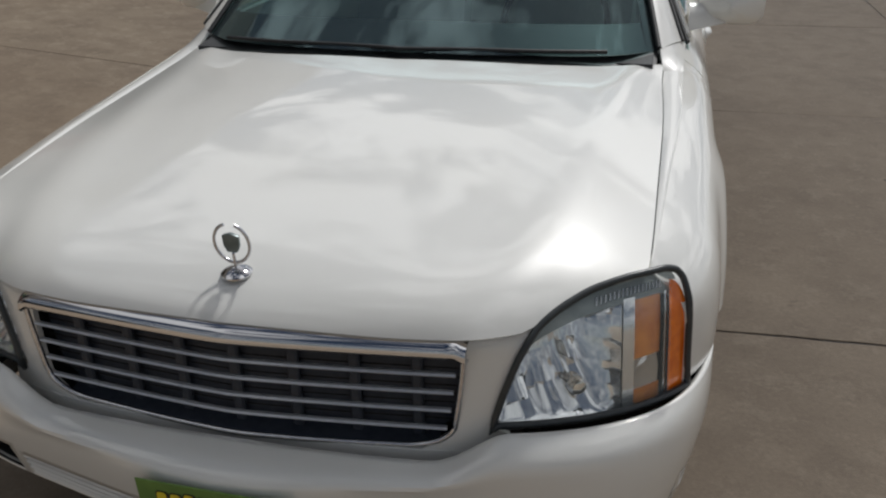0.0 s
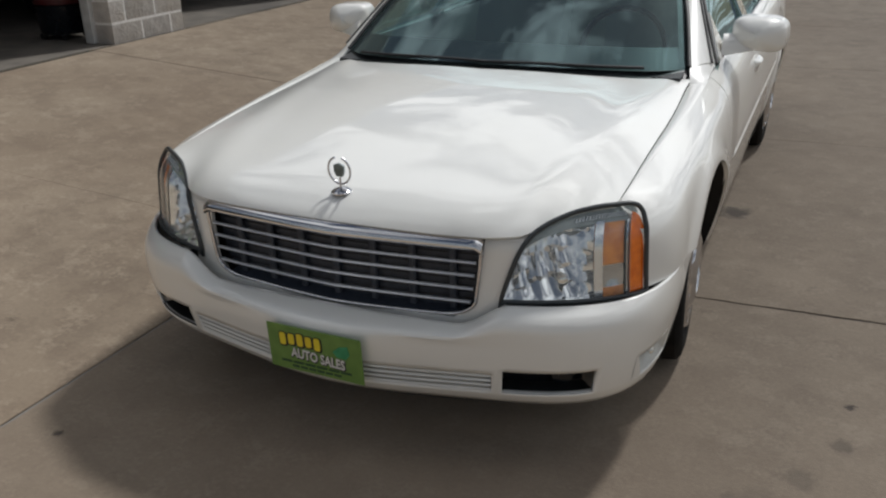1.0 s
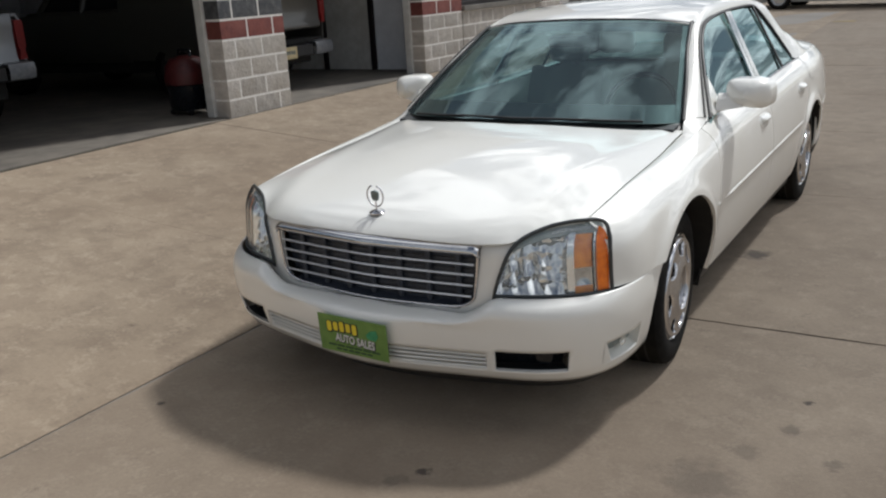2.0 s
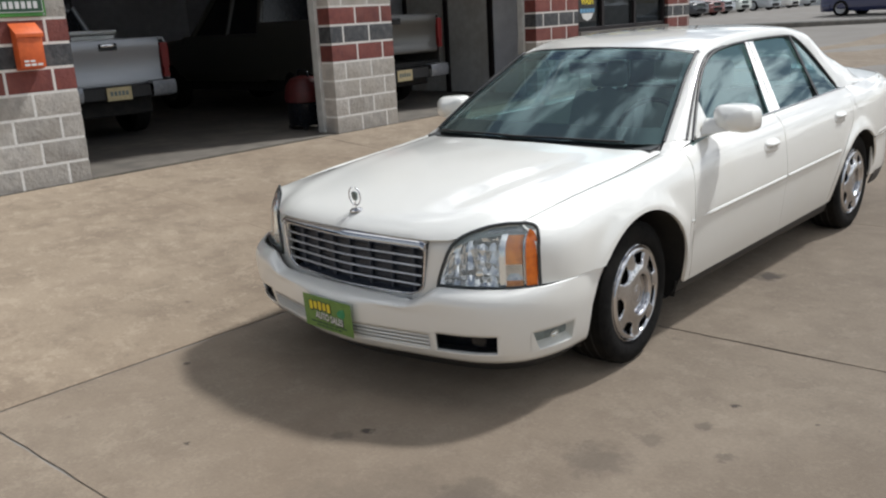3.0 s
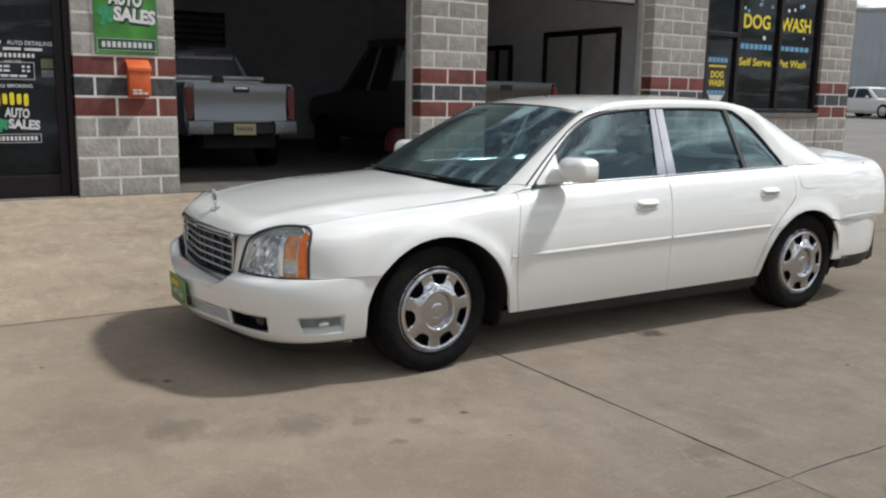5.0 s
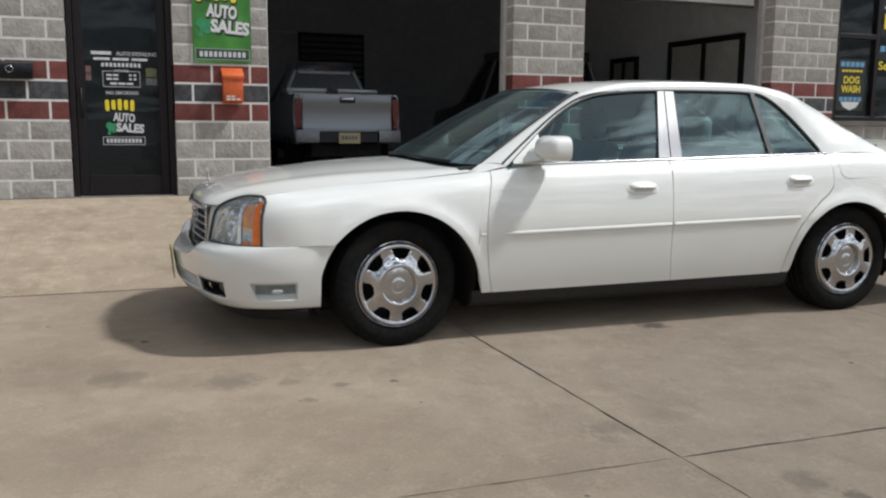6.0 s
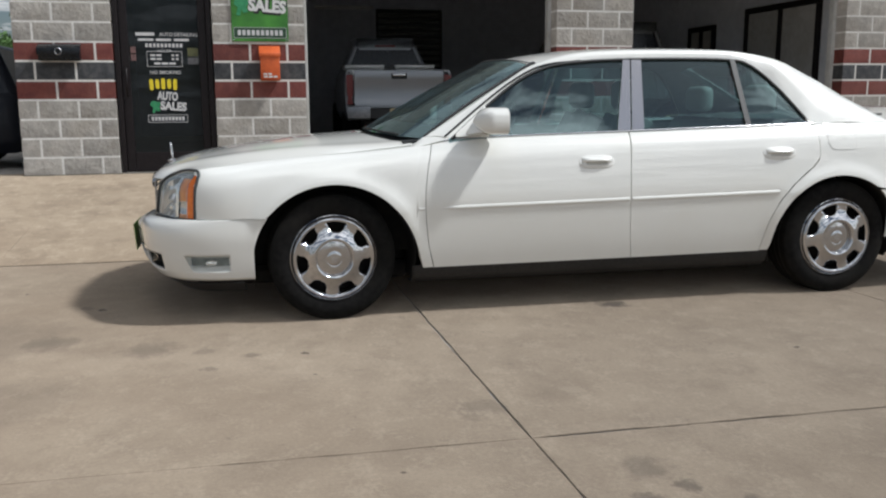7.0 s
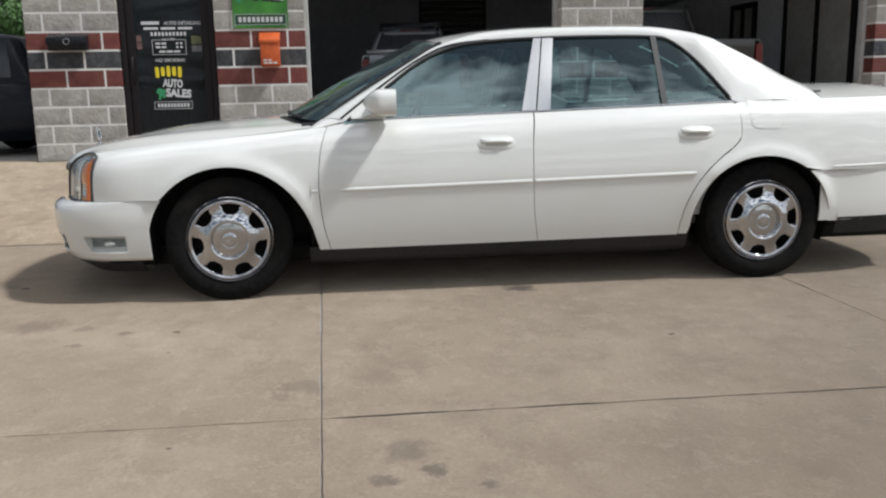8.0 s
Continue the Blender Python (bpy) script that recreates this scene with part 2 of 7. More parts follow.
PALE_WALL = varied("pale_metal_cladding", (0.68, 0.71, 0.72), (0.62, 0.65, 0.66), 0.6, rough=0.6)
JOINT = varied("dirt_filled_joint", (0.055, 0.048, 0.036), (0.085, 0.078, 0.055), 22, rough=0.95, bump=0.4)
KERB = varied("weathered_kerb", (0.24, 0.225, 0.20), (0.17, 0.16, 0.145), 5, rough=0.95, bump=0.5)
LOT = varied("worn_concrete_lot", (0.335, 0.305, 0.27), (0.28, 0.255, 0.225), 1.3, rough=0.95, bump=0.3, bscale=30, c3=(0.245, 0.222, 0.197), scale3=0.25)


def concrete(name="driveway_concrete", k=1.0, warm=0.0, dirt=0.23):
    """Trowelled driveway concrete: speckle, broad stains, wheel-worn streaks, and oil drips."""
    m = mat_base(name, (0.35, 0.31, 0.26), 0.93)
    n, l = m.node_tree.nodes, m.node_tree.links
    b = n["Principled BSDF"]
    g = n.new("ShaderNodeNewGeometry")

    def noise_at(scale, detail=6, rough=0.6, stretch=None):
        t = n.new("ShaderNodeTexNoise")
        t.inputs["Scale"].default_value, t.inputs["Detail"].default_value, t.inputs["Roughness"].default_value = scale, detail, rough
        if stretch:
            mp = n.new("ShaderNodeMapping")
            mp.inputs["Scale"].default_value = stretch
            l.new(g.outputs["Position"], mp.inputs["Vector"]); l.new(mp.outputs[0], t.inputs["Vector"])
        else:
            l.new(g.outputs["Position"], t.inputs["Vector"])
        return t.outputs["Fac"]

    def ramp(fac, p0, p1, c0, c1):
        r = n.new("ShaderNodeValToRGB")
        r.color_ramp.elements[0].position, r.color_ramp.elements[1].position = p0, p1
        r.color_ramp.elements[0].color, r.color_ramp.elements[1].color = (*c0, 1), (*c1, 1)
        l.new(fac, r.inputs[0])
        return r.outputs[0]

    def blend(fac, a, c, mode="MIX"):
        x = n.new("ShaderNodeMixRGB")
        x.blend_type = mode
        if isinstance(fac, float):
            x.inputs["Fac"].default_value = fac
        else:
            l.new(fac, x.inputs["Fac"])
        l.new(a, x.inputs["Color1"])
        if isinstance(c, tuple):
            x.inputs["Color2"].default_value = (*c, 1)
        else:
            l.new(c, x.inputs["Color2"])
        return x.outputs[0]

    t = lambda *c: (c[0] * k * (1.045 + 0.5 * warm), c[1] * k * 1.005, c[2] * k * (0.985 - warm))
    base = ramp(noise_at(0.9, 5), 0.3, 0.7, t(0.262, 0.217, 0.165), t(0.330, 0.278, 0.214))
    base = blend(ramp(noise_at(3.2, 9, 0.68), 0.48, 0.66, (0, 0, 0), (0.20 + 0.8 * dirt,) * 3), base, t(0.175, 0.141, 0.108))
    base = blend(ramp(noise_at(2.7 if dirt > 0.35 else 4.5, 12, 0.72), 0.49, 0.57, (0, 0, 0), (dirt, dirt, dirt)), base, t(0.200, 0.160, 0.122))
    base = blend(ramp(noise_at(7.5, 12, 0.75), 0.52, 0.60, (0, 0, 0), (0.12 + 0.75 * dirt,) * 3), base, t(0.40, 0.345, 0.272))
    base = blend(ramp(noise_at(2.0, 6, 0.6, (1.0, 0.35, 1.0)), 0.55, 0.75, (0, 0, 0), (0.5, 0.5, 0.5)), base, t(0.370, 0.314, 0.246))
    base = blend(0.55, base, ramp(noise_at(60, 4), 0.35, 0.65, (0.80, 0.80, 0.80), (1.0, 1.0, 1.0)), "MULTIPLY")
    base = blend(ramp(noise_at(9, 7, 0.7), 0.64, 0.72, (0, 0, 0), (0.55, 0.55, 0.55)), base, t(0.135, 0.114, 0.094))
    # pale spatter, scrapes and fine dark pits
    base = blend(ramp(noise_at(14, 8, 0.75), 0.62, 0.70, (0, 0, 0), (0.40, 0.40, 0.40)), base, t(0.43, 0.375, 0.305))
    base = blend(ramp(noise_at(5.5, 8, 0.8, (0.35, 1.6, 1.0)), 0.64, 0.69, (0, 0, 0), (0.30, 0.30, 0.30)), base, t(0.42, 0.365, 0.30))
    base = blend(ramp(noise_at(34, 5, 0.6), 0.70, 0.75, (0, 0, 0), (0.6, 0.6, 0.6)), base, t(0.12, 0.10, 0.082))
    base = blend(ramp(noise_at(0.35, 4, 0.55), 0.48, 0.68, (0, 0, 0), (0.46, 0.46, 0.46)), base, t(0.210, 0.162, 0.117))
    # oil drips, tyre scuffs, wide darker patches, each with own place, size, ragged edge
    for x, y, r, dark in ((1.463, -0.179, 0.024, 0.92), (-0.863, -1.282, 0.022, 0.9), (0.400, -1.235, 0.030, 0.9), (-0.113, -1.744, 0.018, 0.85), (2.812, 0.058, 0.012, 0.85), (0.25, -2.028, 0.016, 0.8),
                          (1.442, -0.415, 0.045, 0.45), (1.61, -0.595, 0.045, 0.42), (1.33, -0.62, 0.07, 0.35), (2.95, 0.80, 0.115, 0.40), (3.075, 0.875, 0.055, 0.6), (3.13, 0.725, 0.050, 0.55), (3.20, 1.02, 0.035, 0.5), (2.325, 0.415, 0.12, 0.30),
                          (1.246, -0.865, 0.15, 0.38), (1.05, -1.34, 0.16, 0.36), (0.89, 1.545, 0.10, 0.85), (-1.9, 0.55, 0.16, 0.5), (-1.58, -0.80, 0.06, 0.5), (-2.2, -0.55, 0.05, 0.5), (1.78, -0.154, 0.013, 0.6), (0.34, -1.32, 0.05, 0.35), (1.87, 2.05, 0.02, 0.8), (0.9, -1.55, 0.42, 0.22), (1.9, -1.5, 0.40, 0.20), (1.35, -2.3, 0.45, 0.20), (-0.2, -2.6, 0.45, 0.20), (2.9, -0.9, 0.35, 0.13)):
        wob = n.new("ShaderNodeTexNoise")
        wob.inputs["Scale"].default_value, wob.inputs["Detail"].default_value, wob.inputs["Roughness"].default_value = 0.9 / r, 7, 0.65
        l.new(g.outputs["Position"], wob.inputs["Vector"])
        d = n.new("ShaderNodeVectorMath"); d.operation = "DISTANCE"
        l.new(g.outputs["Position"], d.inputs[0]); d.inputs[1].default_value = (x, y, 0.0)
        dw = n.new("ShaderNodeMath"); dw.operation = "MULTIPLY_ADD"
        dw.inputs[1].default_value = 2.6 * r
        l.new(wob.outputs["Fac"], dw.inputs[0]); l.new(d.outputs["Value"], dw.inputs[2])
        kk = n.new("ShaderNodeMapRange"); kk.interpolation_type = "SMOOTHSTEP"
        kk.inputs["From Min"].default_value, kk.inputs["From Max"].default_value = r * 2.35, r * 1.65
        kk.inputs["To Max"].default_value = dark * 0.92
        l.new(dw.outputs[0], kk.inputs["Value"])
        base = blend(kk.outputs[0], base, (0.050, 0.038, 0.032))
    l.new(base, b.inputs["Base Color"])
    bp = n.new("ShaderNodeBump"); bp.inputs["Strength"].default_value, bp.inputs["Distance"].default_value = 0.35, 0.004
    l.new(noise_at(110, 6), bp.inputs["Height"]); l.new(bp.outputs[0], b.inputs["Normal"])
    return m


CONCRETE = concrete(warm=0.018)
APRON = concrete("apron_concrete", 1.16, 0.045, 0.44)


# ---------- mesh helpers ----------
def smooth_fn(pts):
    """A smooth curve y(x) through the given points."""
    xs, ys = np.array([p[0] for p in pts], float), np.array([p[1] for p in pts], float)
    d = np.diff(ys) / np.diff(xs)
    m = np.concatenate([[d[0]], np.where(d[:-1] * d[1:] > 0, 2 * d[:-1] * d[1:] / (d[:-1] + d[1:] + 1e-12), 0.0), [d[-1]]])

    def f(x):
        x = np.clip(np.asarray(x, float), xs[0], xs[-1])
        i = np.clip(np.searchsorted(xs, x) - 1, 0, len(xs) - 2)
        h = xs[i + 1] - xs[i]
        t = (x - xs[i]) / h
        return (2 * t**3 - 3 * t**2 + 1) * ys[i] + (t**3 - 2 * t**2 + t) * h * m[i] + (3 * t**2 - 2 * t**3) * ys[i + 1] + (t**3 - t**2) * h * m[i + 1]
    return f


def spline(points, n):
    """n points on a smooth line through the given ones."""
    p = np.array(points, float)
    q = np.vstack([2 * p[0] - p[1], p, 2 * p[-1] - p[-2]])
    out = []
    for s in np.linspace(0, len(p) - 1, n):
        i = min(int(s), len(p) - 2)
        t = s - i
        a, b, c, d = q[i], q[i + 1], q[i + 2], q[i + 3]
        out.append(0.5 * (2 * b + (c - a) * t + (2 * a - 5 * b + 4 * c - d) * t * t + (3 * b - a - 3 * c + d) * t**3))
    return np.array(out)


def mesh_of(name, verts, faces, sharp=35, smooth=True, turn=True):
    me = bpy.data.meshes.new(name)
    me.from_pydata([tuple(map(float, v)) for v in verts], [], faces)
    bm = bmesh.new(); bm.from_mesh(me)
    bmesh.ops.remove_doubles(bm, verts=bm.verts, dist=1e-5)
    if turn:
        bmesh.ops.recalc_face_normals(bm, faces=bm.faces)
    bm.to_mesh(me); bm.free()
    if smooth:
        me.polygons.foreach_set("use_smooth", [True] * len(me.polygons))
        me.set_sharp_from_angle(angle=radians(sharp))
    return me


def put(name, me, mat, parent=None, label="", m=None):
    ob = new(name, me)
    if not me.materials:
        me.materials.append(mat)
    if parent:
        ob.parent = parent
    if m is not None:
        ob.matrix_basis = m
    if label:
        ob["label"] = label
    return ob


def empty(name, m, label, category, group=""):
    ob = new(name)
    ob.empty_display_size = 0.2
    ob.matrix_basis = m
    return tagged(ob, label, category, group)


def grid(name, P, mat, parent=None, label="", thick=0.0, sharp=35, flip=False):
    """A curved sheet from a grid of points, with thickness towards its inside if wanted."""
    P = np.array(P, float)
    nu, nv = P.shape[:2]
    du, dv = np.gradient(P, axis=0), np.gradient(P, axis=1)
    N = np.cross(du, dv)
    N /= np.linalg.norm(N, axis=2, keepdims=True) + 1e-12
    if flip:
        N = -N
    V = list(P.reshape(-1, 3))
    F = [(i * nv + j, (i + 1) * nv + j, (i + 1) * nv + j + 1, i * nv + j + 1) for i in range(nu - 1) for j in range(nv - 1)]
    if thick:
        k = nu * nv
        V += list((P - N * thick).reshape(-1, 3))
        F += [tuple(k + a for a in reversed(f)) for f in F]
        ring = [(i, 0) for i in range(nu)] + [(nu - 1, j) for j in range(1, nv)] + [(i, nv - 1) for i in range(nu - 2, -1, -1)] + [(0, j) for j in range(nv - 2, 0, -1)]
        idx = [i * nv + j for i, j in ring]
        F += [(idx[a], idx[(a + 1) % len(idx)], k + idx[(a + 1) % len(idx)], k + idx[a]) for a in range(len(idx))]
    if flip and not thick:
        F = [f[::-1] for f in F]
    return put(name, mesh_of(name, V, F, sharp, turn=bool(thick)), mat, parent, label)


def pane_grid(*args, **k):
    """A pane of glass that lets the daylight in."""
    ob = grid(*args, **k)
    ob.visible_shadow = False
    return ob


def box(name, lo, hi, mat, parent=None, label="", bevel=0.004, seg=1, m=None):
    me = bpy.data.meshes.new(name)
    bm = bmesh.new()
    bmesh.ops.create_cube(bm, size=1)
    for v in bm.verts:
        v.co = Vector([(lo[k] + hi[k]) / 2 + v.co[k] * (hi[k] - lo[k]) for k in range(3)])
    if bevel:
        bevel = min(bevel, 0.45 * min(hi[k] - lo[k] for k in range(3)))
        bmesh.ops.bevel(bm, geom=bm.edges[:], offset=bevel, segments=seg, profile=0.5, affect="EDGES")
    bm.to_mesh(me); bm.free()
    if seg > 1:
        me.polygons.foreach_set("use_smooth", [True] * len(me.polygons))
        me.set_sharp_from_angle(angle=radians(40))
    return put(name, me, mat, parent, label, m)


def lathe(name, prof, mat, parent=None, label="", n=48, axis="x", m=None, sharp=30):
    """A turned shape: prof is (along, radius)."""
    V, F = [], []
    k = len(prof)
    for i in range(n):
        a = 2 * math.pi * i / n
        for s, r in prof:
            c, d = r * math.cos(a), r * math.sin(a)
            V.append((s, c, d) if axis == "x" else ((c, s, d) if axis == "y" else (c, d, s)))
    for i in range(n):
        for j in range(k - 1):
            F.append((i * k + j, ((i + 1) % n) * k + j, ((i + 1) % n) * k + j + 1, i * k + j + 1))
    return put(name, mesh_of(name, V, F, sharp), mat, parent, label, m)


def tube(name, pts, r, mat, parent=None, label="", n=10, flat=1.0, cyclic=False):
    cu = bpy.data.curves.new(name, "CURVE")
    cu.dimensions, cu.bevel_depth, cu.bevel_resolution, cu.use_fill_caps = "3D", r, max(1, n // 4), True
    sp = cu.splines.new("POLY")
    sp.points.add(len(pts) - 1)
    for q, p in zip(sp.points, pts):
        q.co = (*[float(x) for x in p], 1)
    sp.use_cyclic_u = cyclic
    tmp = bpy.data.objects.new(name, cu)
    me = bpy.data.meshes.new_from_object(tmp)
    bpy.data.objects.remove(tmp)
    me.materials.clear()
    me.polygons.foreach_set("use_smooth", [True] * len(me.polygons))
    return put(name, me, mat, parent, label)


def prism(name, outline, lo, hi, mat, parent=None, label="", axis="x", bevel=0.003, m=None):
    """A flat outline (two coordinates) given thickness along an axis."""
    me = bpy.data.meshes.new(name)
    bm = bmesh.new()
    def at(p, s):
        return {"x": (s, p[0], p[1]), "y": (p[0], s, p[1]), "z": (p[0], p[1], s)}[axis]
    a = [bm.verts.new(at(p, lo)) for p in outline]
    b = [bm.verts.new(at(p, hi)) for p in outline]
    bm.faces.new(a); bm.faces.new(list(reversed(b)))
    for i in range(len(a)):
        j = (i + 1) % len(a)
        bm.faces.new((a[i], b[i], b[j], a[j]))
    bmesh.ops.recalc_face_normals(bm, faces=bm.faces)
    if bevel:
        bmesh.ops.bevel(bm, geom=[e for e in bm.edges if e.calc_face_angle(0) > 0.5], offset=bevel, segments=2, profile=0.5, affect="EDGES")
    bm.to_mesh(me); bm.free()
    me.polygons.foreach_set("use_smooth", [True] * len(me.polygons))
    me.set_sharp_from_angle(angle=radians(35))
    return put(name, me, mat, parent, label, m)


def words(name, body, size, mat, parent, m, width=None, label="", bold=0.0, depth=0.001, shear=0.0):
    cu = bpy.data.curves.new(name, "FONT")
    cu.body, cu.size, cu.align_x, cu.align_y, cu.extrude, cu.offset, cu.shear, cu.resolution_u = body, size, "CENTER", "CENTER", depth, bold, shear, 3
    tmp = bpy.data.objects.new(name, cu)
    me = bpy.data.meshes.new_from_object(tmp)
    bpy.data.objects.remove(tmp)
    me.materials.clear()
    if width:
        xs = [v.co.x for v in me.vertices]
        k = width / (max(xs) - min(xs))
        for v in me.vertices:
            v.co.x *= k
    return put(name, me, mat, parent, label, m)


# ---------- the ground ----------
def ground_z(x, y):
    far = 0.75 * min(max((y - 8.3) / 28.7, 0), 1)
    apron = 0.335 * min(max((-1.02 - x) / 3.62, 0), 1) * min(max((21 - y) / 12, 0), 1)
    return far + apron


def make_ground():
    xs = sorted(set([-900, -300, -120, -60, -30, -16, -9, -6, -4.64, -3, -1.02, 2.6, 6.3, 14, 30, 60, 120, 300, 900]))
    ys = sorted(set([-900, -300, -120, -60, -30, -12, -7, -2, 3, 8.3, 12, 16, 21, 26, 32, 37, 60, 120, 300, 900]))
    V = [(x, y, ground_z(x, y) - 0.0065) for x in xs for y in ys]
    k = len(ys)
    F = [(i * k + j, (i + 1) * k + j, (i + 1) * k + j + 1, i * k + j + 1) for i in range(len(xs) - 1) for j in range(k - 1)]
    return tagged(put("ground", mesh_of("ground", V, F), LOT), "worn grey-brown concrete lot reaching to the horizon", "ground", kind="structure")


make_ground()
pavement = tagged(new("pavement"), "stained driveway concrete poured in large square slabs", "pavement", kind="structure")
rs = random.Random(5)
SKEW = 0.035
COLS = [-4.90, -1.07, 2.635, 6.27, 9.91, 13.55]
ROWSY = [round(0.437 + 2.585 * k, 3) for k in range(-5, 12)]


def slab(x0, x1, y0, y1):
    g, b, c = 0.0006, 0.0024, 0.0022
    dz = rs.uniform(-0.002, 0.002)
    mat = APRON if x1 < 0 else CONCRETE
    if x0 > -1.1 and y1 < 8.4:
        # level slab with ragged edges
        rim = []
        for ax, ay, bx, by in ((x0 + g, y0 + g, x1 - g, y0 + g), (x1 - g, y0 + g, x1 - g, y1 - g), (x1 - g, y1 - g, x0 + g, y1 - g), (x0 + g, y1 - g, x0 + g, y0 + g)):
            n = int(max(abs(bx - ax), abs(by - ay)) / 0.075)
            drift = 0.0
            for k in range(n):
                drift = drift * 0.72 + rs.uniform(-0.0046, 0.0046)
                nx, ny = (by - ay), (ax - bx)
                q = math.hypot(nx, ny)
                t = k / n
                j = drift if k else 0.0
                rim.append((ax + (bx - ax) * t - nx / q * abs(j), ay + (by - ay) * t - ny / q * abs(j)))
        cx, cy = (x0 + x1) / 2, (y0 + y1) / 2
        k = len(rim)
        V = [(x, y, dz - b) for x, y in rim]
        V += [(x + math.copysign(c, cx - x) * (abs(x - cx) > (x1 - x0) / 2 - 0.02), y + math.copysign(c, cy - y) * (abs(y - cy) > (y1 - y0) / 2 - 0.02), dz) for x, y in rim]
        F = [(i, (i + 1) % k, k + (i + 1) % k, k + i) for i in range(k)] + [tuple(range(k, 2 * k))]
        V = [(x, y + SKEW * x, z) for x, y, z in V]
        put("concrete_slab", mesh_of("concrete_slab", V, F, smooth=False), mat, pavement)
        return
    nx = 6 if x1 < 0 else 3
    X = sorted([x0 + g, x0 + g + c] + list(np.linspace(x0 + g + c, x1 - g - c, nx + 1))[1:-1] + [x1 - g - c, x1 - g] + ([-4.64] if x1 < 0 else []))
    Y = [y0 + g, y0 + g + c] + list(np.linspace(y0 + g + c, y1 - g - c, 4))[1:-1] + [y1 - g - c, y1 - g]
    k = len(Y)
    V = []
    for i, x in enumerate(X):
        for j, y in enumerate(Y):
            edge = i in (0, len(X) - 1) or j in (0, k - 1)
            jit = 0.0018 if edge else 0.0
            y2 = y + SKEW * x
            V.append((x + rs.uniform(-jit, jit), y2 + rs.uniform(-jit, jit), ground_z(x, y2) + dz - (b if edge else 0)))
    F = [(i * k + j, (i + 1) * k + j, (i + 1) * k + j + 1, i * k + j + 1) for i in range(len(X) - 1) for j in range(k - 1)]
    put("concrete_slab", mesh_of("concrete_slab", V, F, sharp=14), mat, pavement)


for i in range(len(COLS) - 1):
    for j in range(len(ROWSY) - 1):
        slab(COLS[i], COLS[i + 1], ROWSY[j], ROWSY[j + 1])

# ---------- the shop building ----------
BLD = pose(-4.70, 0, 0.32, 0, 0, 1.35)
CH = 0.2032


def block_mesh(w, seed, rough):
    """A concrete block whose face is split and uneven."""
    r = random.Random(seed)
    h, d = 0.1792, 0.195
    n, k = max(3, int(w / 0.05)), 4
    V, F = [], []
    for i in range(n + 1):
        for j in range(k + 1):
            e = i in (0, n) or j in (0, k)
            V.append((r.uniform(0, 0.12) * rough if e else r.uniform(0.3, 1.0) * rough, w * i / n, h * j / k))
    F = [(i * (k + 1) + j, (i + 1) * (k + 1) + j, (i + 1) * (k + 1) + j + 1, i * (k + 1) + j + 1) for i in range(n) for j in range(k)]
    b = len(V)
    V += [(-d, 0, 0), (-d, w, 0), (-d, w, h), (-d, 0, h)]
    lo, hi = [i * (k + 1) for i in range(n + 1)], [i * (k + 1) + k for i in range(n + 1)]
    F += [tuple([b, b + 1] + lo[::-1]), tuple([b + 3, b + 2][::-1] + hi)]
    F += [tuple([b, b + 3] + [j for j in range(k, -1, -1)]), tuple([b + 2, b + 1] + [n * (k + 1) + j for j in range(k + 1)])]
    F += [(b, b + 1, b + 2, b + 3)]
    return mesh_of("block", V, F, sharp=25)


BLOCKS = {}


def block_of(w, kind, v):
    key = (round(w, 3), kind, v)
    if key not in BLOCKS:
        BLOCKS[key] = block_mesh(w, hash((round(w * 1000), len(kind), v)) % 9999, 0.008 if kind == "split" else 0.004)
        BLOCKS[key].materials.append({"split": SPLIT, "red": RED_BLOCK, "char": CHAR_BLOCK}[kind])
    return BLOCKS[key]


def masonry(name, u0, u1, courses, label, k0=0, bands=True):
    """A pier or wall of running-bond blocks on a mortar core, seen from the front."""
    wall = tagged(new(name), label, "wall", kind="structure")
    wall.matrix_basis = BLD
    box("mortar", (-0.19, u0 + 0.018, -0.1), (-0.0008, u1 - 0.018, courses * CH), MORTAR, wall, bevel=0)
    r = random.Random(int(u0 * 100) + 77)
    full = 0.4064
    for k in range(k0, courses):
        x = u0
        first = full if k % 2 == 0 else full / 2
        kind = ("red" if k in (4, 6) else "char" if k == 5 else "split") if bands else "split"
        while x < u1 - 0.05:
            w = min(first, u1 - x)
            if u1 - x - w < 0.05:
                w = u1 - x
            ob = put("block", block_of(w - 0.024, kind, r.randrange(3)), SPLIT, wall)
            ob.location = (0, x + 0.012, k * CH + 0.012)
            x += w
            first = full
    return wall


masonry("wall_pier_1", -2.86, -1.86, 15, "grey split-face block pier with red and charcoal bands")
masonry("wall_pier_2", -0.84, 0.18, 15, "grey split-face block pier with red and charcoal bands")
masonry("wall_pier_3", 3.14, 4.15, 15, "grey split-face block pier with red and charcoal bands")
masonry("wall_pier_4", 7.10, 8.26, 15, "grey split-face block pier with red and charcoal bands")
masonry("wall_pier_5", 11.19, 12.06, 15, "grey split-face block pier with red and charcoal bands")
masonry("wall_below_window", 8.26, 11.19, 4, "low grey block wall below the shop window", bands=False)


hd = box("wall_header", (-0.19, -2.86, 15 * CH + 0.002), (0.0, 12.06, 4.6), SPLIT, bevel=0.003)
hd.matrix_basis = BLD
tagged(hd, "plain block wall above the bays", "wall", kind="structure")


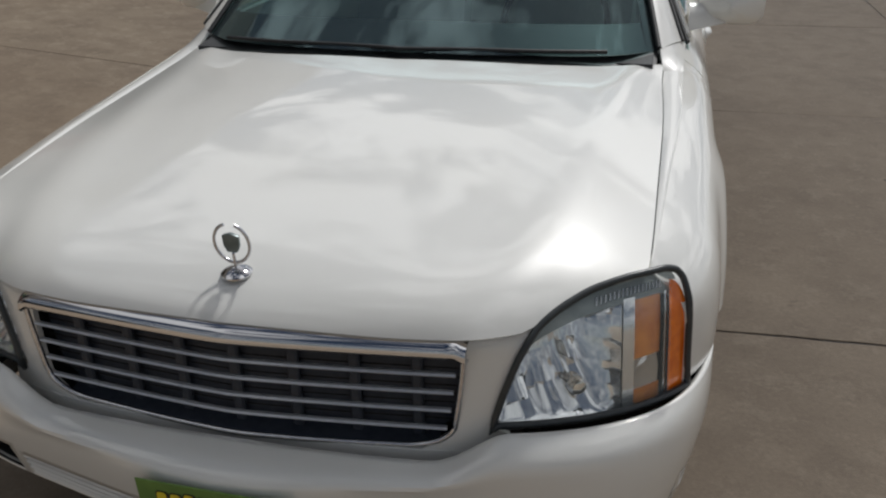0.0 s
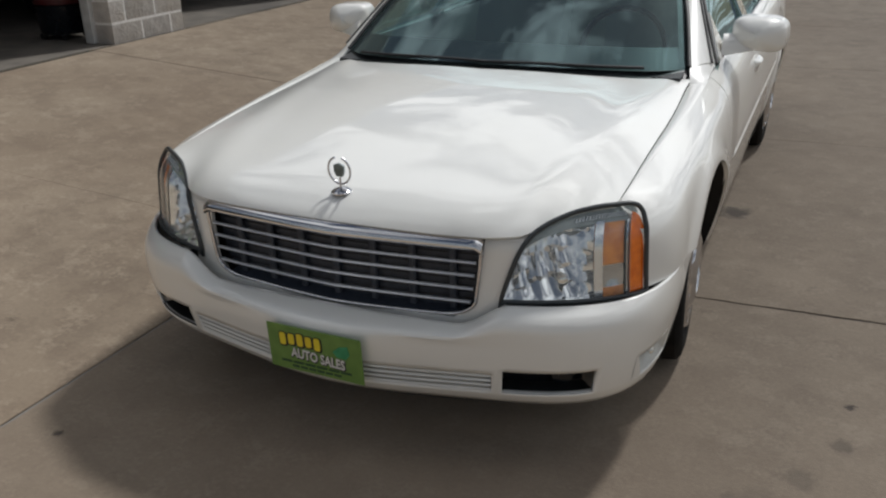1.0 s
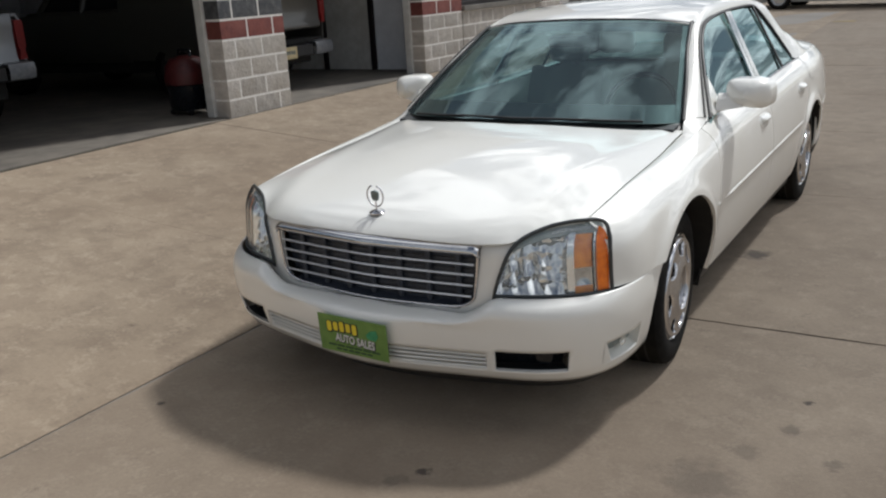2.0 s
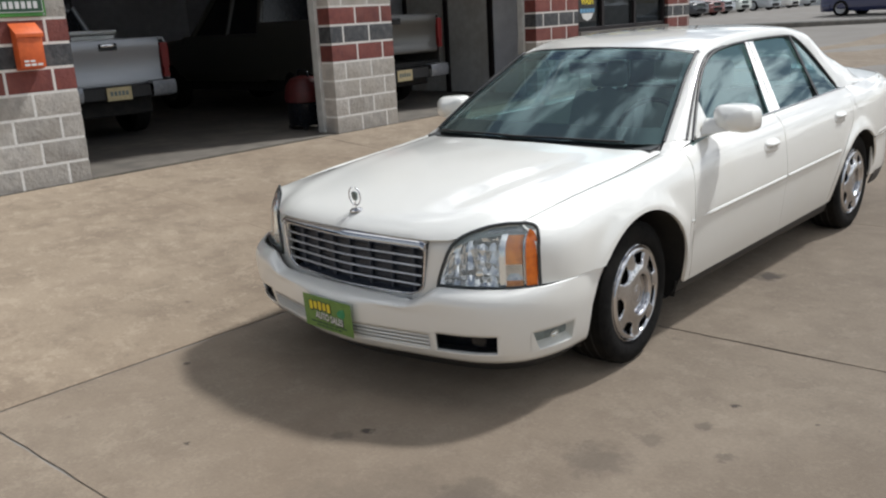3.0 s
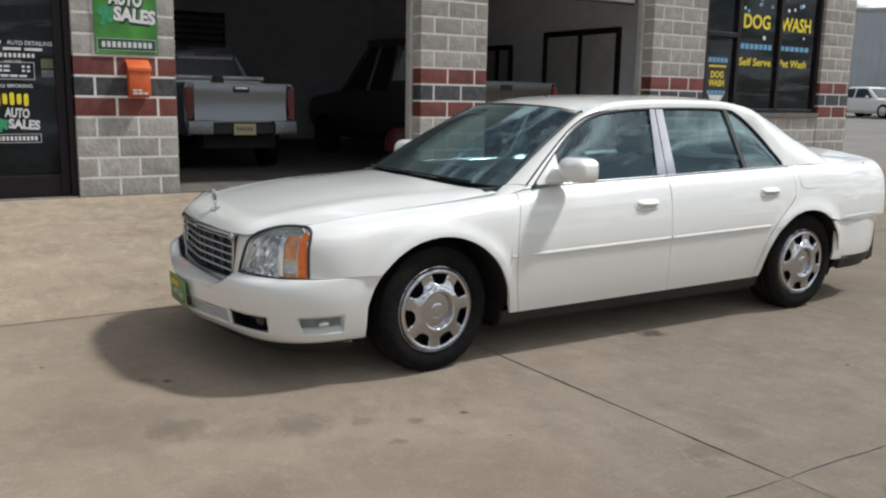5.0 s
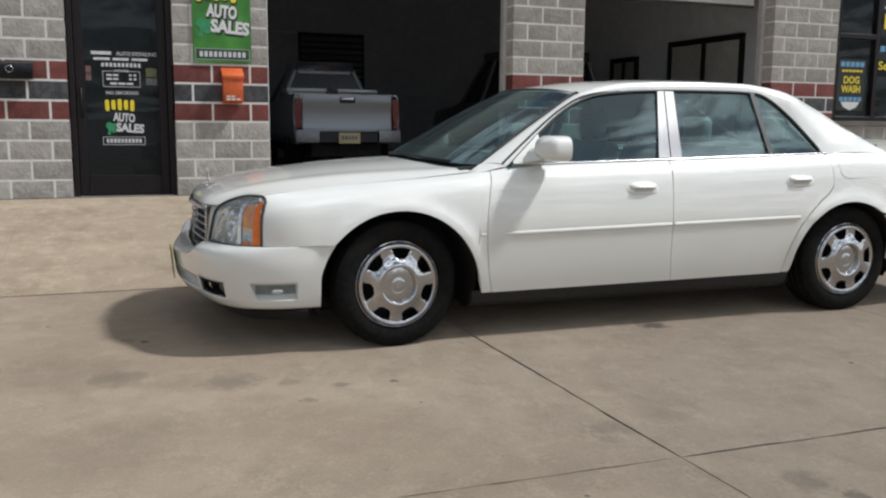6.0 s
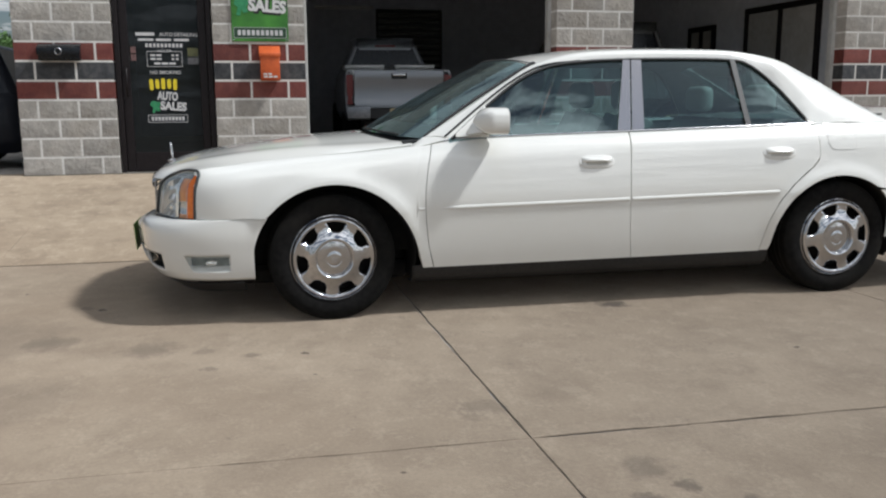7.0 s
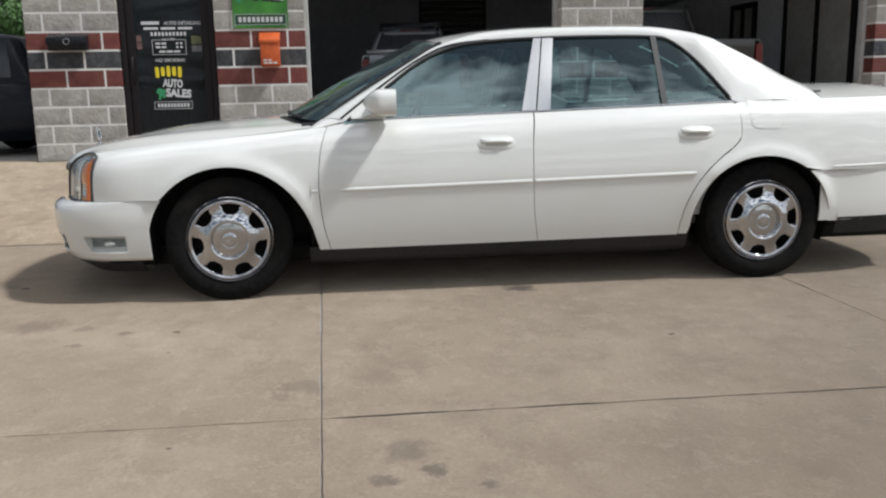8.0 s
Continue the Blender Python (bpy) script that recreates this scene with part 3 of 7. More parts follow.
def shell_rest():
    for nm, lo, hi, mt, lb in (
        ("wall_south", (-9.6, -2.86, -0.3), (-0.192, -2.67, 4.6), SPLIT, "side wall of grey block"),
        ("wall_north", (-9.6, 11.87, -0.3), (-0.192, 12.06, 4.6), SPLIT, "side wall of grey block"),
        ("wall_back", (-9.8, -2.86, -0.3), (-9.602, 12.06, 4.6), GARAGE_WALL, "dark back wall of the garage"),
        ("wall_partition", (-9.6, 7.60, 0.0), (-0.26, 7.72, 4.0), GARAGE_WALL, "dark inner partition wall"),
        ("wall_office", (-9.6, -0.62, 0.0), (-0.26, -0.52, 4.0), GARAGE_WALL, "dark inner office wall"),
        ("floor_garage", (-9.6, -2.66, -0.25), (-0.03, 11.86, 0.024), GARAGE_FLOOR, "oil-stained concrete garage floor"),
        ("ceiling", (-9.6, -2.66, 4.0), (-0.2, 11.86, 4.1), WHITE_STEEL, "pale garage ceiling"),
        ("roof", (-9.8, -2.9, 4.602), (0.05, 12.10, 4.75), GREY_STEEL, "flat metal-edged roof"),
    ):
        ob = tagged(box(nm, lo, hi, mt, bevel=0.003), lb, nm.split("_")[0], kind="structure")
        ob.matrix_basis = BLD


shell_rest()
joint = tagged(box("expansion_joint", (0.003, -2.86, -0.10), (0.019, 12.06, 0.0205), JOINT, bevel=0.002), "dark dirt-filled joint along the foot of the shop wall", "joint", kind="structure")
joint.matrix_basis = BLD


def bay_trim(name, u0, u1, label):
    t = tagged(new(name), label, "door frame", kind="structure")
    t.matrix_basis = BLD
    for a, b in ((u0 - 0.03, u0 + 0.03), (u1 - 0.03, u1 + 0.03)):
        box("jamb", (-0.30, a, 0.026), (-0.197, b, 3.04), WHITE_STEEL, t, bevel=0.006)
    box("head", (-0.30, u0 + 0.032, 2.95), (-0.197, u1 - 0.032, 3.04), WHITE_STEEL, t, bevel=0.006)
    return t


bay_trim("door_frame_1", 0.18, 3.14, "off-white painted steel jambs of an open garage bay")
bay_trim("door_frame_2", 4.15, 7.10, "off-white painted steel jambs of an open garage bay")


def overhead_door(u0, u1, z0, z1):
    d = empty("overhead_door", BLD, "pale sectional garage door rolled most of the way up", "garage door")
    n = 2
    for k in range(n):
        a, b = z0 + (z1 - z0) * k / n, z0 + (z1 - z0) * (k + 1) / n
        box("door_panel", (-0.35, u0, a + 0.003), (-0.31, u1, b - 0.003), WHITE_STEEL, d, bevel=0.008)
        for q in (0.25, 0.5, 0.75):
            box("rib", (-0.312, u0 + 0.02, a + (b - a) * q - 0.012), (-0.302, u1 - 0.02, a + (b - a) * q + 0.012), WHITE_STEEL, d, bevel=0.004)
    box("bottom_seal", (-0.345, u0, z0 - 0.03), (-0.315, u1, z0 + 0.002), BLACK_TRIM, d, bevel=0.005)
    return d


overhead_door(4.24, 7.01, 2.47, 2.95)


def face(x, u, z, lean=0.0):
    """The pose of flat writing on the front of the shop: reads along the wall, faces out."""
    return pose(x, u, z) @ Euler((radians(90), radians(lean), radians(90)), "XYZ").to_matrix().to_4x4()


def chunky(parent, x, u, z, w, h, mat, shade, n=5):
    """A trade name drawn as plain blocks: n rounded shapes on a dark shade."""
    s = w / n
    for i in range(n):
        a = u - w / 2 + s * i
        lean = 0.10 * s * (i - n / 2 + 0.5) / n
        dz = 0.12 * h * math.sin(math.pi * (i + 0.5) / n)
        hh = h * (0.86 if i % 2 else 1.0)
        cx, cz, bw = a + 0.5 * s, z + dz, 0.34 * s
        def ring(gx, gz):
            return [(cx + (bw + gx) * math.copysign(abs(math.cos(t)) ** 0.45, math.cos(t)) + lean * math.sin(t), cz + (hh / 2 + gz) * math.copysign(abs(math.sin(t)) ** 0.45, math.sin(t))) for t in np.linspace(0, 2 * math.pi, 17)[:-1]]
        if shade:
            prism("letter_shade", [(p[0] + 0.03 * s, p[1] - 0.04 * h) for p in ring(0.10 * s, 0.09 * h)], x - 0.0015, x + 0.0005, shade, parent, bevel=0)
        prism("letter_block", ring(0, 0), x + 0.001, x + 0.003, mat, parent, bevel=0)


def bars(parent, x, u, z, w, h, mat, n=1, gap=0.3):
    for i in range(n):
        s = w / n
        box("text_bar", (x, u - w / 2 + s * i + gap * s * 0.5, z - h / 2), (x + 0.0015, u - w / 2 + s * (i + 1) - gap * s * 0.5, z + h / 2), mat, parent, bevel=0)


def frame_line(parent, x, u, z, w, h, t, mat):
    for lo, hi in (((u - w / 2, z - h / 2), (u + w / 2, z - h / 2 + t)), ((u - w / 2, z + h / 2 - t), (u + w / 2, z + h / 2)), ((u - w / 2, z - h / 2 + t), (u - w / 2 + t, z + h / 2 - t)), ((u + w / 2 - t, z - h / 2 + t), (u + w / 2, z + h / 2 - t))):
        box("border_line", (x, lo[0], lo[1]), (x + 0.0015, hi[0], hi[1]), mat, parent, bevel=0)


def logo(parent, x, u, z, k, shade=None, ink=None):
    """The dealer's mark: yellow plain blocks over two lettered lines, with a green plain shape beside them."""
    chunky(parent, x, u - 0.06 * k, z + 0.27 * k, 0.62 * k, 0.24 * k, YELLOW, shade)
    if shade:
        words("letter_shade", "AUTO", 0.24 * k, shade, parent, face(x + 0.0006, u + 0.03 * k, z + 0.005 * k, 4), 0.46 * k, bold=0.030 * k)
        words("letter_shade", "SALES", 0.24 * k, shade, parent, face(x + 0.0006, u + 0.14 * k, z - 0.215 * k, 4), 0.58 * k, bold=0.030 * k)
    words("lettering", "AUTO", 0.24 * k, ink or WHITE_INK, parent, face(x + 0.002, u + 0.02 * k, z + 0.02 * k, 4), 0.44 * k, bold=0.012 * k)
    words("lettering", "SALES", 0.24 * k, ink or WHITE_INK, parent, face(x + 0.002, u + 0.13 * k, z - 0.20 * k, 4), 0.56 * k, bold=0.012 * k)
    prism("mark", [(u + k * a, z + k * b) for a, b in ((-0.34, -0.10), (-0.28, -0.07), (-0.22, -0.10), (-0.16, -0.09), (-0.14, -0.16), (-0.18, -0.20), (-0.15, -0.28), (-0.22, -0.30), (-0.25, -0.24), (-0.27, -0.34), (-0.33, -0.33), (-0.30, -0.22), (-0.36, -0.17))], x, x + 0.002, MASCOT_GREEN, parent, bevel=0)


def shop_door():
    d = tagged(new("door_1"), "closed dark glass shop door with white and yellow lettering", "door", kind="structure")
    d.matrix_basis = BLD
    u0, u1, top = -1.86, -0.84, 2.42
    box("jamb", (-0.16, u0, 0.022), (-0.04, u0 + 0.055, top), DARK_FRAME, d, bevel=0.004)
    box("jamb", (-0.16, u1 - 0.055, 0.022), (-0.04, u1, top), DARK_FRAME, d, bevel=0.004)
    box("head", (-0.16, u0 + 0.057, top - 0.06), (-0.04, u1 - 0.057, top), DARK_FRAME, d, bevel=0.004)
    box("threshold", (-0.18, u0, -0.01), (0.01, u1, 0.020), GREY_STEEL, d, bevel=0.006)
    leaf = new("door_leaf"); leaf.parent = d
    a, b = u0 + 0.060, u1 - 0.060
    box("stile", (-0.125, a, 0.03), (-0.08, a + 0.085, 2.355), DARK_FRAME, leaf, bevel=0.004)
    box("stile", (-0.125, b - 0.085, 0.03), (-0.08, b, 2.355), DARK_FRAME, leaf, bevel=0.004)
    box("rail", (-0.125, a + 0.087, 0.03), (-0.08, b - 0.087, 0.24), DARK_FRAME, leaf, bevel=0.004)
    box("rail", (-0.125, a + 0.087, 2.25), (-0.08, b - 0.087, 2.355), DARK_FRAME, leaf, bevel=0.004)
    grid("pane", [[(-0.102, u, z) for z in (0.235, 2.255)] for u in (a + 0.08, b - 0.08)], SHOPGLASS, leaf, "dark glass")
    tube("pull_handle", [(-0.08, a + 0.05, 0.85), (-0.03, a + 0.05, 0.87), (-0.03, a + 0.05, 1.13), (-0.08, a + 0.05, 1.15)], 0.011, DARK_FRAME, leaf, "dark tubular pull handle")
    x, c = -0.0985, -1.35
    z = lambda w: w - 0.32
    bars(d, x, c - 0.19, z(1.835), 0.28, 0.034, DOOR_INK)
    words("lettering", "AUTO DETAILING", 0.055, DOOR_INK, d, face(x, c + 0.16, z(1.83)), 0.40, bold=0.0006)
    bars(d, x, c, z(1.775), 0.56, 0.026, DOOR_INK, 3, 0.15)
    bars(d, x, c, z(1.715), 0.40, 0.040, DOOR_INK, 10, 0.35)
    words("lettering", "HOURS", 0.04, DOOR_INK, d, face(x, c, z(1.655)), 0.14)
    frame_line(d, x, c, z(1.57), 0.37, 0.165, 0.005, DOOR_INK)
    for q in (1.61, 1.57):
        bars(d, x, c - 0.09, z(q), 0.13, 0.022, DOOR_INK, 2, 0.2)
        bars(d, x, c + 0.11, z(q), 0.09, 0.022, DOOR_INK, 2, 0.4)
    bars(d, x, c, z(1.522), 0.24, 0.022, DOOR_INK, 3, 0.15)
    words("lettering", "NO SMOKING", 0.05, DOOR_INK, d, face(x, c, z(1.425)), 0.32, bold=0.0006)
    logo(d, x, c, z(1.155), 0.50, None, DOOR_INK)
    frame_line(d, x, c, z(0.925), 0.42, 0.085, 0.005, DOOR_INK)
    bars(d, x, c, z(0.925), 0.36, 0.042, DOOR_INK, 10, 0.3)
    box("sticker", (x, -1.105, z(1.60)), (x + 0.001, -0.995, z(1.69)), STICKER, d, "faded olive sticker", bevel=0)
    box("sticker", (x, -1.105, z(1.515)), (x + 0.001, -0.995, z(1.585)), STICKER_GREY, d, "grey notice sticker", bevel=0)
    for q in (1.665, 1.585):
        box("sticker", (x, -1.70, z(q - 0.035)), (x + 0.001, -1.645, z(q + 0.035)), STICKER_PINK, d, "faded pink sticker", bevel=0)
    return d


shop_door()


def dealer_sign():
    s = empty("wall_sign", BLD, "green dealer sign board with white lettering on the pier", "sign")
    u, z0, z1 = -0.315, 1.44, 2.36
    box("board", (0.014, u - 0.305, z0), (0.022, u + 0.305, z1), SIGN_GREEN, s, bevel=0.002)
    box("dark_panel", (0.0225, u - 0.285, z0 + 0.035), (0.0235, u + 0.285, z0 + 0.150), DARK_GREEN, s, bevel=0)
    frame_line(s, 0.024, u, z0 + 0.0925, 0.57, 0.115, 0.004, DOOR_INK)
    bars(s, 0.0245, u, z0 + 0.0925, 0.50, 0.056, DOOR_INK, 10, 0.34)
    logo(s, 0.0235, u - 0.01, z0 + 0.52, 0.73, BLACK_INK)
    for a in (-0.285, 0.285):
        for b in (z0 + 0.018, z1 - 0.018):
            lathe("screw", [(0.021, 0.0), (0.026, 0.004), (0.026, 0.008), (0.021, 0.009)][::-1], CHROME_SATIN, s, n=10).location = (0, u + a, b)
    return s


dealer_sign()


def orange_box():
    b = empty("letter_box", BLD @ pose(0.012, -0.225, 1.01), "orange painted metal letter box on the pier", "letter box")
    prism("body", [(0.0, 0.0), (0.105, 0.02), (0.105, 0.30), (0.0, 0.375)], -0.105, 0.105, ORANGE, b, axis="y", bevel=0.008).data.transform(Matrix.Identity(4))
    prism("lid", [(-0.002, 0.382), (0.118, 0.298), (0.118, 0.262), (0.110, 0.262), (0.110, 0.294), (-0.002, 0.372)], -0.115, 0.115, ORANGE, b, axis="y", bevel=0.003)
    bars(b, 0.1075, 0.0, 0.045, 0.16, 0.018, WHITE_INK, 3, 0.2)
    bars(b, 0.1075, -0.03, 0.075, 0.10, 0.016, WHITE_INK, 2, 0.2)
    return b


orange_box()


def black_box():
    b = empty("mail_box", BLD @ pose(0.012, -2.39, 1.22), "black wall mail box with a pale ring on its lid", "mail box")
    prism("body", [(0.0, 0.0), (0.10, 0.0), (0.11, 0.06), (0.11, 0.13), (0.0, 0.17)], -0.205, 0.205, BLACK_GLOSS, b, axis="y", bevel=0.008)
    prism("lid", [(-0.001, 0.182), (0.10, 0.142), (0.122, 0.128), (0.122, 0.06), (0.114, 0.06), (0.114, 0.128), (-0.001, 0.174)], -0.212, 0.212, BLACK_GLOSS, b, axis="y", bevel=0.003)
    tube("ring", [(0.125, 0.032 * math.cos(a), 0.095 + 0.032 * math.sin(a)) for a in np.linspace(0, 2 * math.pi, 25)[:-1]], 0.0035, CHROME_SATIN, b, "pale metal ring", cyclic=True)
    return b


black_box()


def shop_window():
    w = tagged(new("window_1"), "dark shop window with yellow and blue lettering", "window", kind="structure")
    w.matrix_basis = BLD
    z0, z1 = 4 * CH + 0.085, 3.03
    box("window_sill", (-0.20, 8.262, 4 * CH + 0.006), (0.045, 11.188, 4 * CH + 0.080), KERB, w, "pale concrete sill", bevel=0.006)
    for a, b in ((8.263, 8.345), (9.03, 9.105), (10.07, 10.14), (11.115, 11.187)):
        box("mullion", (-0.16, a, z0), (-0.05, b, z1), DARK_FRAME, w, bevel=0.004)
    for a, b in ((8.347, 9.028), (9.107, 10.068), (10.142, 11.113)):
        box("rail", (-0.16, a, z0), (-0.05, b, z0 + 0.06), DARK_FRAME, w, bevel=0.004)
        box("rail", (-0.16, a, z1 - 0.06), (-0.05, b, z1), DARK_FRAME, w, bevel=0.004)
        grid("pane", [[(-0.102, u, q) for q in (z0 + 0.055, z1 - 0.055)] for u in (a - 0.004, b + 0.004)], SHOPGLASS, w, "dark glass")
    box("rail", (-0.16, 8.347, 2.07), (-0.05, 9.028, 2.14), DARK_FRAME, w, bevel=0.004)
    x = -0.0985
    z = lambda q: q - 0.32
    words("lettering", "DOG", 0.30, YELLOW, w, face(x, 9.54, z(2.65)), 0.66, bold=0.008)
    words("lettering", "WASH", 0.30, YELLOW, w, face(x, 10.56, z(2.65)), 0.80, bold=0.008)
    words("lettering", "Self Serve", 0.17, YELLOW, w, face(x, 9.56, z(2.02)), 0.80, bold=0.003)
    words("lettering", "Pet Wash", 0.17, YELLOW, w, face(x, 10.54, z(2.02)), 0.72, bold=0.003)
    bars(w, x, 9.56, z(2.27), 0.80, 0.085, BLUE_INK, 7, 0.2)
    bars(w, x, 10.55, z(2.27), 0.78, 0.075, BLUE_INK, 6, 0.2)
    r = random.Random(3)
    for i in range(16):
        u, q, s = r.uniform(9.2, 11.0), r.uniform(2.40, 2.95), r.uniform(0.018, 0.04)
        if 2.5 < q < 2.8:
            q += 0.32
        lathe("bubble", [(x, 0.0), (x + 0.001, s), (x, s)], BLUE_INK if i % 2 else WHITE_INK, w, n=12).location = (0, u, z(q))
    # the small poster in the narrow light
    box("poster", (x, 8.40, z(1.36)), (x + 0.001, 8.93, z(2.10)), BLACK_INK, w, "dark poster", bevel=0)
    x += 0.0015
    bars(w, x, 8.665, z(2.03), 0.46, 0.07, BLUE_INK, 5, 0.2)
    bars(w, x, 8.665, z(1.935), 0.40, 0.03, YELLOW, 6, 0.2)
    words("lettering", "DOG", 0.14, YELLOW, w, face(x, 8.665, z(1.80)), 0.30, bold=0.004)
    words("lettering", "WASH", 0.14, YELLOW, w, face(x, 8.665, z(1.67)), 0.36, bold=0.004)
    bars(w, x, 8.665, z(1.53), 0.44, 0.06, BLUE_INK, 5, 0.2)
    prism("badge", [(8.665 + a, z(1.44) + b) for a, b in ((-0.18, 0.05), (0.18, 0.05), (0.12, -0.03), (0.0, -0.07), (-0.12, -0.03))], x, x + 0.001, WHITE_INK, w, bevel=0)
    return w


shop_window()


# ---------- the white sedan ----------
car = empty("sedan", pose(0.006, 0, 0), "pearl white four-door sedan with chrome wheels parked on the concrete", "car")

LOWER = smooth_fn([(0.20, 0.876), (0.26, 0.892), (0.34, 0.910), (0.45, 0.926), (0.55, 0.935), (0.60, 0.936), (0.75, 0.925), (0.80, 0.919), (1.0, 0.900)])
TOPZ = smooth_fn([(-0.75, 0.782), (-0.66, 0.792), (-0.27, 0.833), (0.17, 0.866), (0.52, 0.900), (0.68, 0.925), (1.65, 0.953), (2.70, 0.980), (3.20, 0.992), (3.70, 0.996), (4.05, 0.982)])
TOPX = smooth_fn([(-0.75, 0.757), (-0.66, 0.769), (-0.36, 0.790), (0.15, 0.818), (0.54, 0.823), (0.70, 0.826), (2.70, 0.830), (3.30, 0.813), (4.05, 0.705)])
ARCH_F, ARCH_R = (0.013, 0.31, 0.421, 0.404), (2.905, 0.31, 0.403, 0.385)
NOSE_Y, TAIL_Y = -0.40, 3.25


NA = smooth_fn([(0.20, 0.870), (0.25, 0.890), (0.30, 0.903), (0.38, 0.916), (0.46, 0.925), (0.53, 0.922), (0.60, 0.916), (0.70, 0.909), (0.80, 0.896)])
NB = smooth_fn([(0.20, 0.565), (0.25, 0.614), (0.29, 0.640), (0.36, 0.655), (0.44, 0.662), (0.49, 0.652), (0.525, 0.619), (0.548, 0.563)])
NB_UP = smooth_fn([(0.50, 0.540), (0.53, 0.538), (0.62, 0.531), (0.70, 0.521), (0.74, 0.491), (0.775, 0.443), (0.80, 0.414)])


def side_x(y, z):
    """Half width of the body side at y, z."""
    y, z = np.asarray(y, float), np.asarray(z, float)
    t = TOPZ(y)
    x = LOWER(z - 0.016 * y / 2.9)
    x = x - 0.092 * np.clip((y - 3.0) / 1.0, 0, 2) ** 2
    w = np.clip((NOSE_Y - y) / NB_UP(np.clip(z, 0.5, 0.8)), 0, 0.98)
    x = (x - 0.010 * np.clip((-0.05 - y) / 0.35, 0, 1)) * (1 - w**2.6) ** (1 / 2.6)
    d = np.maximum(t - z, 0)
    roll = 0.052 - 0.020 * np.clip((0.75 - y) / 0.35, 0, 1)
    x = x - (x - TOPX(y)) * np.exp(-(d / roll) ** 1.1)
    for cy, cz, a, b in (ARCH_F, ARCH_R):
        q = np.sqrt(((y - cy) / a) ** 2 + (np.maximum(z - cz, 0) / b) ** 2)
        x = x + 0.017 * np.exp(-((q - 1.03) / 0.11) ** 2) * np.clip((z - 0.24) / 0.25, 0, 1)
    line = 0.555 + 0.0165 * y
    x = x - 0.006 * np.clip((line - z) / 0.03, 0, 1)
    return x


def arch_z(y, arch, low):
    cy, cz, a, b = arch
    q = 1 - ((np.asarray(y, float) - cy) / a) ** 2
    return np.where(q > 0, cz + b * np.sqrt(np.maximum(q, 0)), low)


def mirrored(fn):
    for s in (1, -1):
        fn(s)


def flipx(P, s):
    P = np.array(P, float)
    P[..., 0] *= s
    return P


def side_panel(name, ys, zb, zt, left, right, s, label="", rows=16, thick=0.016):
    """A door or wing skin: columns ys, from zb(y) to zt(y), its two ends bent to the given edges."""
    ys = np.array(ys, float)
    u = (ys - ys[0]) / (ys[-1] - ys[0])
    P = np.zeros((len(ys), rows, 3))
    for i, y in enumerate(ys):
        b, top = float(zb(y)), float(zt(y))
        t = float(zt(y + (1 - u[i]) ** 5 * (float(left(top)) - ys[0]) + u[i] ** 5 * (float(right(top)) - ys[-1])))
        r = np.linspace(0, 1, rows)
        z = b + (t - b) * (1 - (1 - r) ** 1.35)
        yy = y + (1 - u[i]) ** 5 * (left(z) - ys[0]) + u[i] ** 5 * (right(z) - ys[-1])
        P[i, :, 0], P[i, :, 1], P[i, :, 2] = side_x(yy, z), yy, z
    return grid(name, flipx(P, s), PAINT, car, label, thick=thick, flip=s < 0, sharp=50)


FRONT_CUT = smooth_fn([(0.24, 0.538), (0.40, 0.500), (0.605, 0.484), (0.78, 0.500), (0.93, 0.545)])
MID_CUT = smooth_fn([(0.24, 1.655), (0.45, 1.628), (0.65, 1.620), (0.80, 1.622), (0.97, 1.640)])
REAR_CUT = smooth_fn([(0.25, 2.434), (0.41, 2.462), (0.52, 2.508), (0.62, 2.578), (0.69, 2.655), (0.75, 2.735), (0.80, 2.772), (0.90, 2.772), (1.0, 2.748)])
G = 0.0019
SILL = smooth_fn([(0.4, 0.256), (1.6, 0.262), (2.5, 0.278)])


def wing(s):
    a = ARCH_F
    ys = np.concatenate([np.linspace(-0.672, a[0] - a[2], 8), [a[0] - a[2] + 1e-4], a[0] - a[2] * np.cos(np.linspace(0.12, math.pi - 0.12, 30)), [a[0] + a[2] - 1e-4], np.linspace(a[0] + a[2] + 1e-3, 0.484 - G, 5)])
    low = lambda y: np.where(y < 0, 0.5515 + 0.002 * (y + 0.4) / 0.3, 0.257)
    zb = lambda y: float(max(arch_z(y, a, low(y)), low(y)))
    side_panel("front_wing", ys, zb, lambda y: TOPZ(y) - 0.001, lambda z: -0.672 - 0.012 * np.clip((0.79 - z) / 0.25, 0, 1), lambda z: FRONT_CUT(z) - G, s, rows=14)


def doors(s):
    for name, ys, l, r in (("front_door", np.linspace(0.484 + G, 1.620 - G, 26), lambda z: FRONT_CUT(z) + G, lambda z: MID_CUT(z) - G), ):
        side_panel(name, ys, lambda y: float(SILL(y)), lambda y: TOPZ(y), l, r, s, rows=22)
    # the rear door runs forward of the wheel arch
    n, rows = 26, 24
    P = np.zeros((n, rows, 3))
    for j in range(rows):
        f = 1 - (1 - j / (rows - 1)) ** 1.3
        for i in range(n):
            u = i / (n - 1)
            z = 0.268 + (0.975 - 0.268) * f
            a, b = float(MID_CUT(z)) + G, float(REAR_CUT(z)) - G
            y = a + (b - a) * u
            top = float(TOPZ(y))
            z = 0.262 + 0.006 * u + (top - 0.265) * f
            P[i, j] = (float(side_x(y, z)), y, z)
    grid("rear_door", flipx(P, s), PAINT, car, thick=0.016, flip=s < 0, sharp=50)


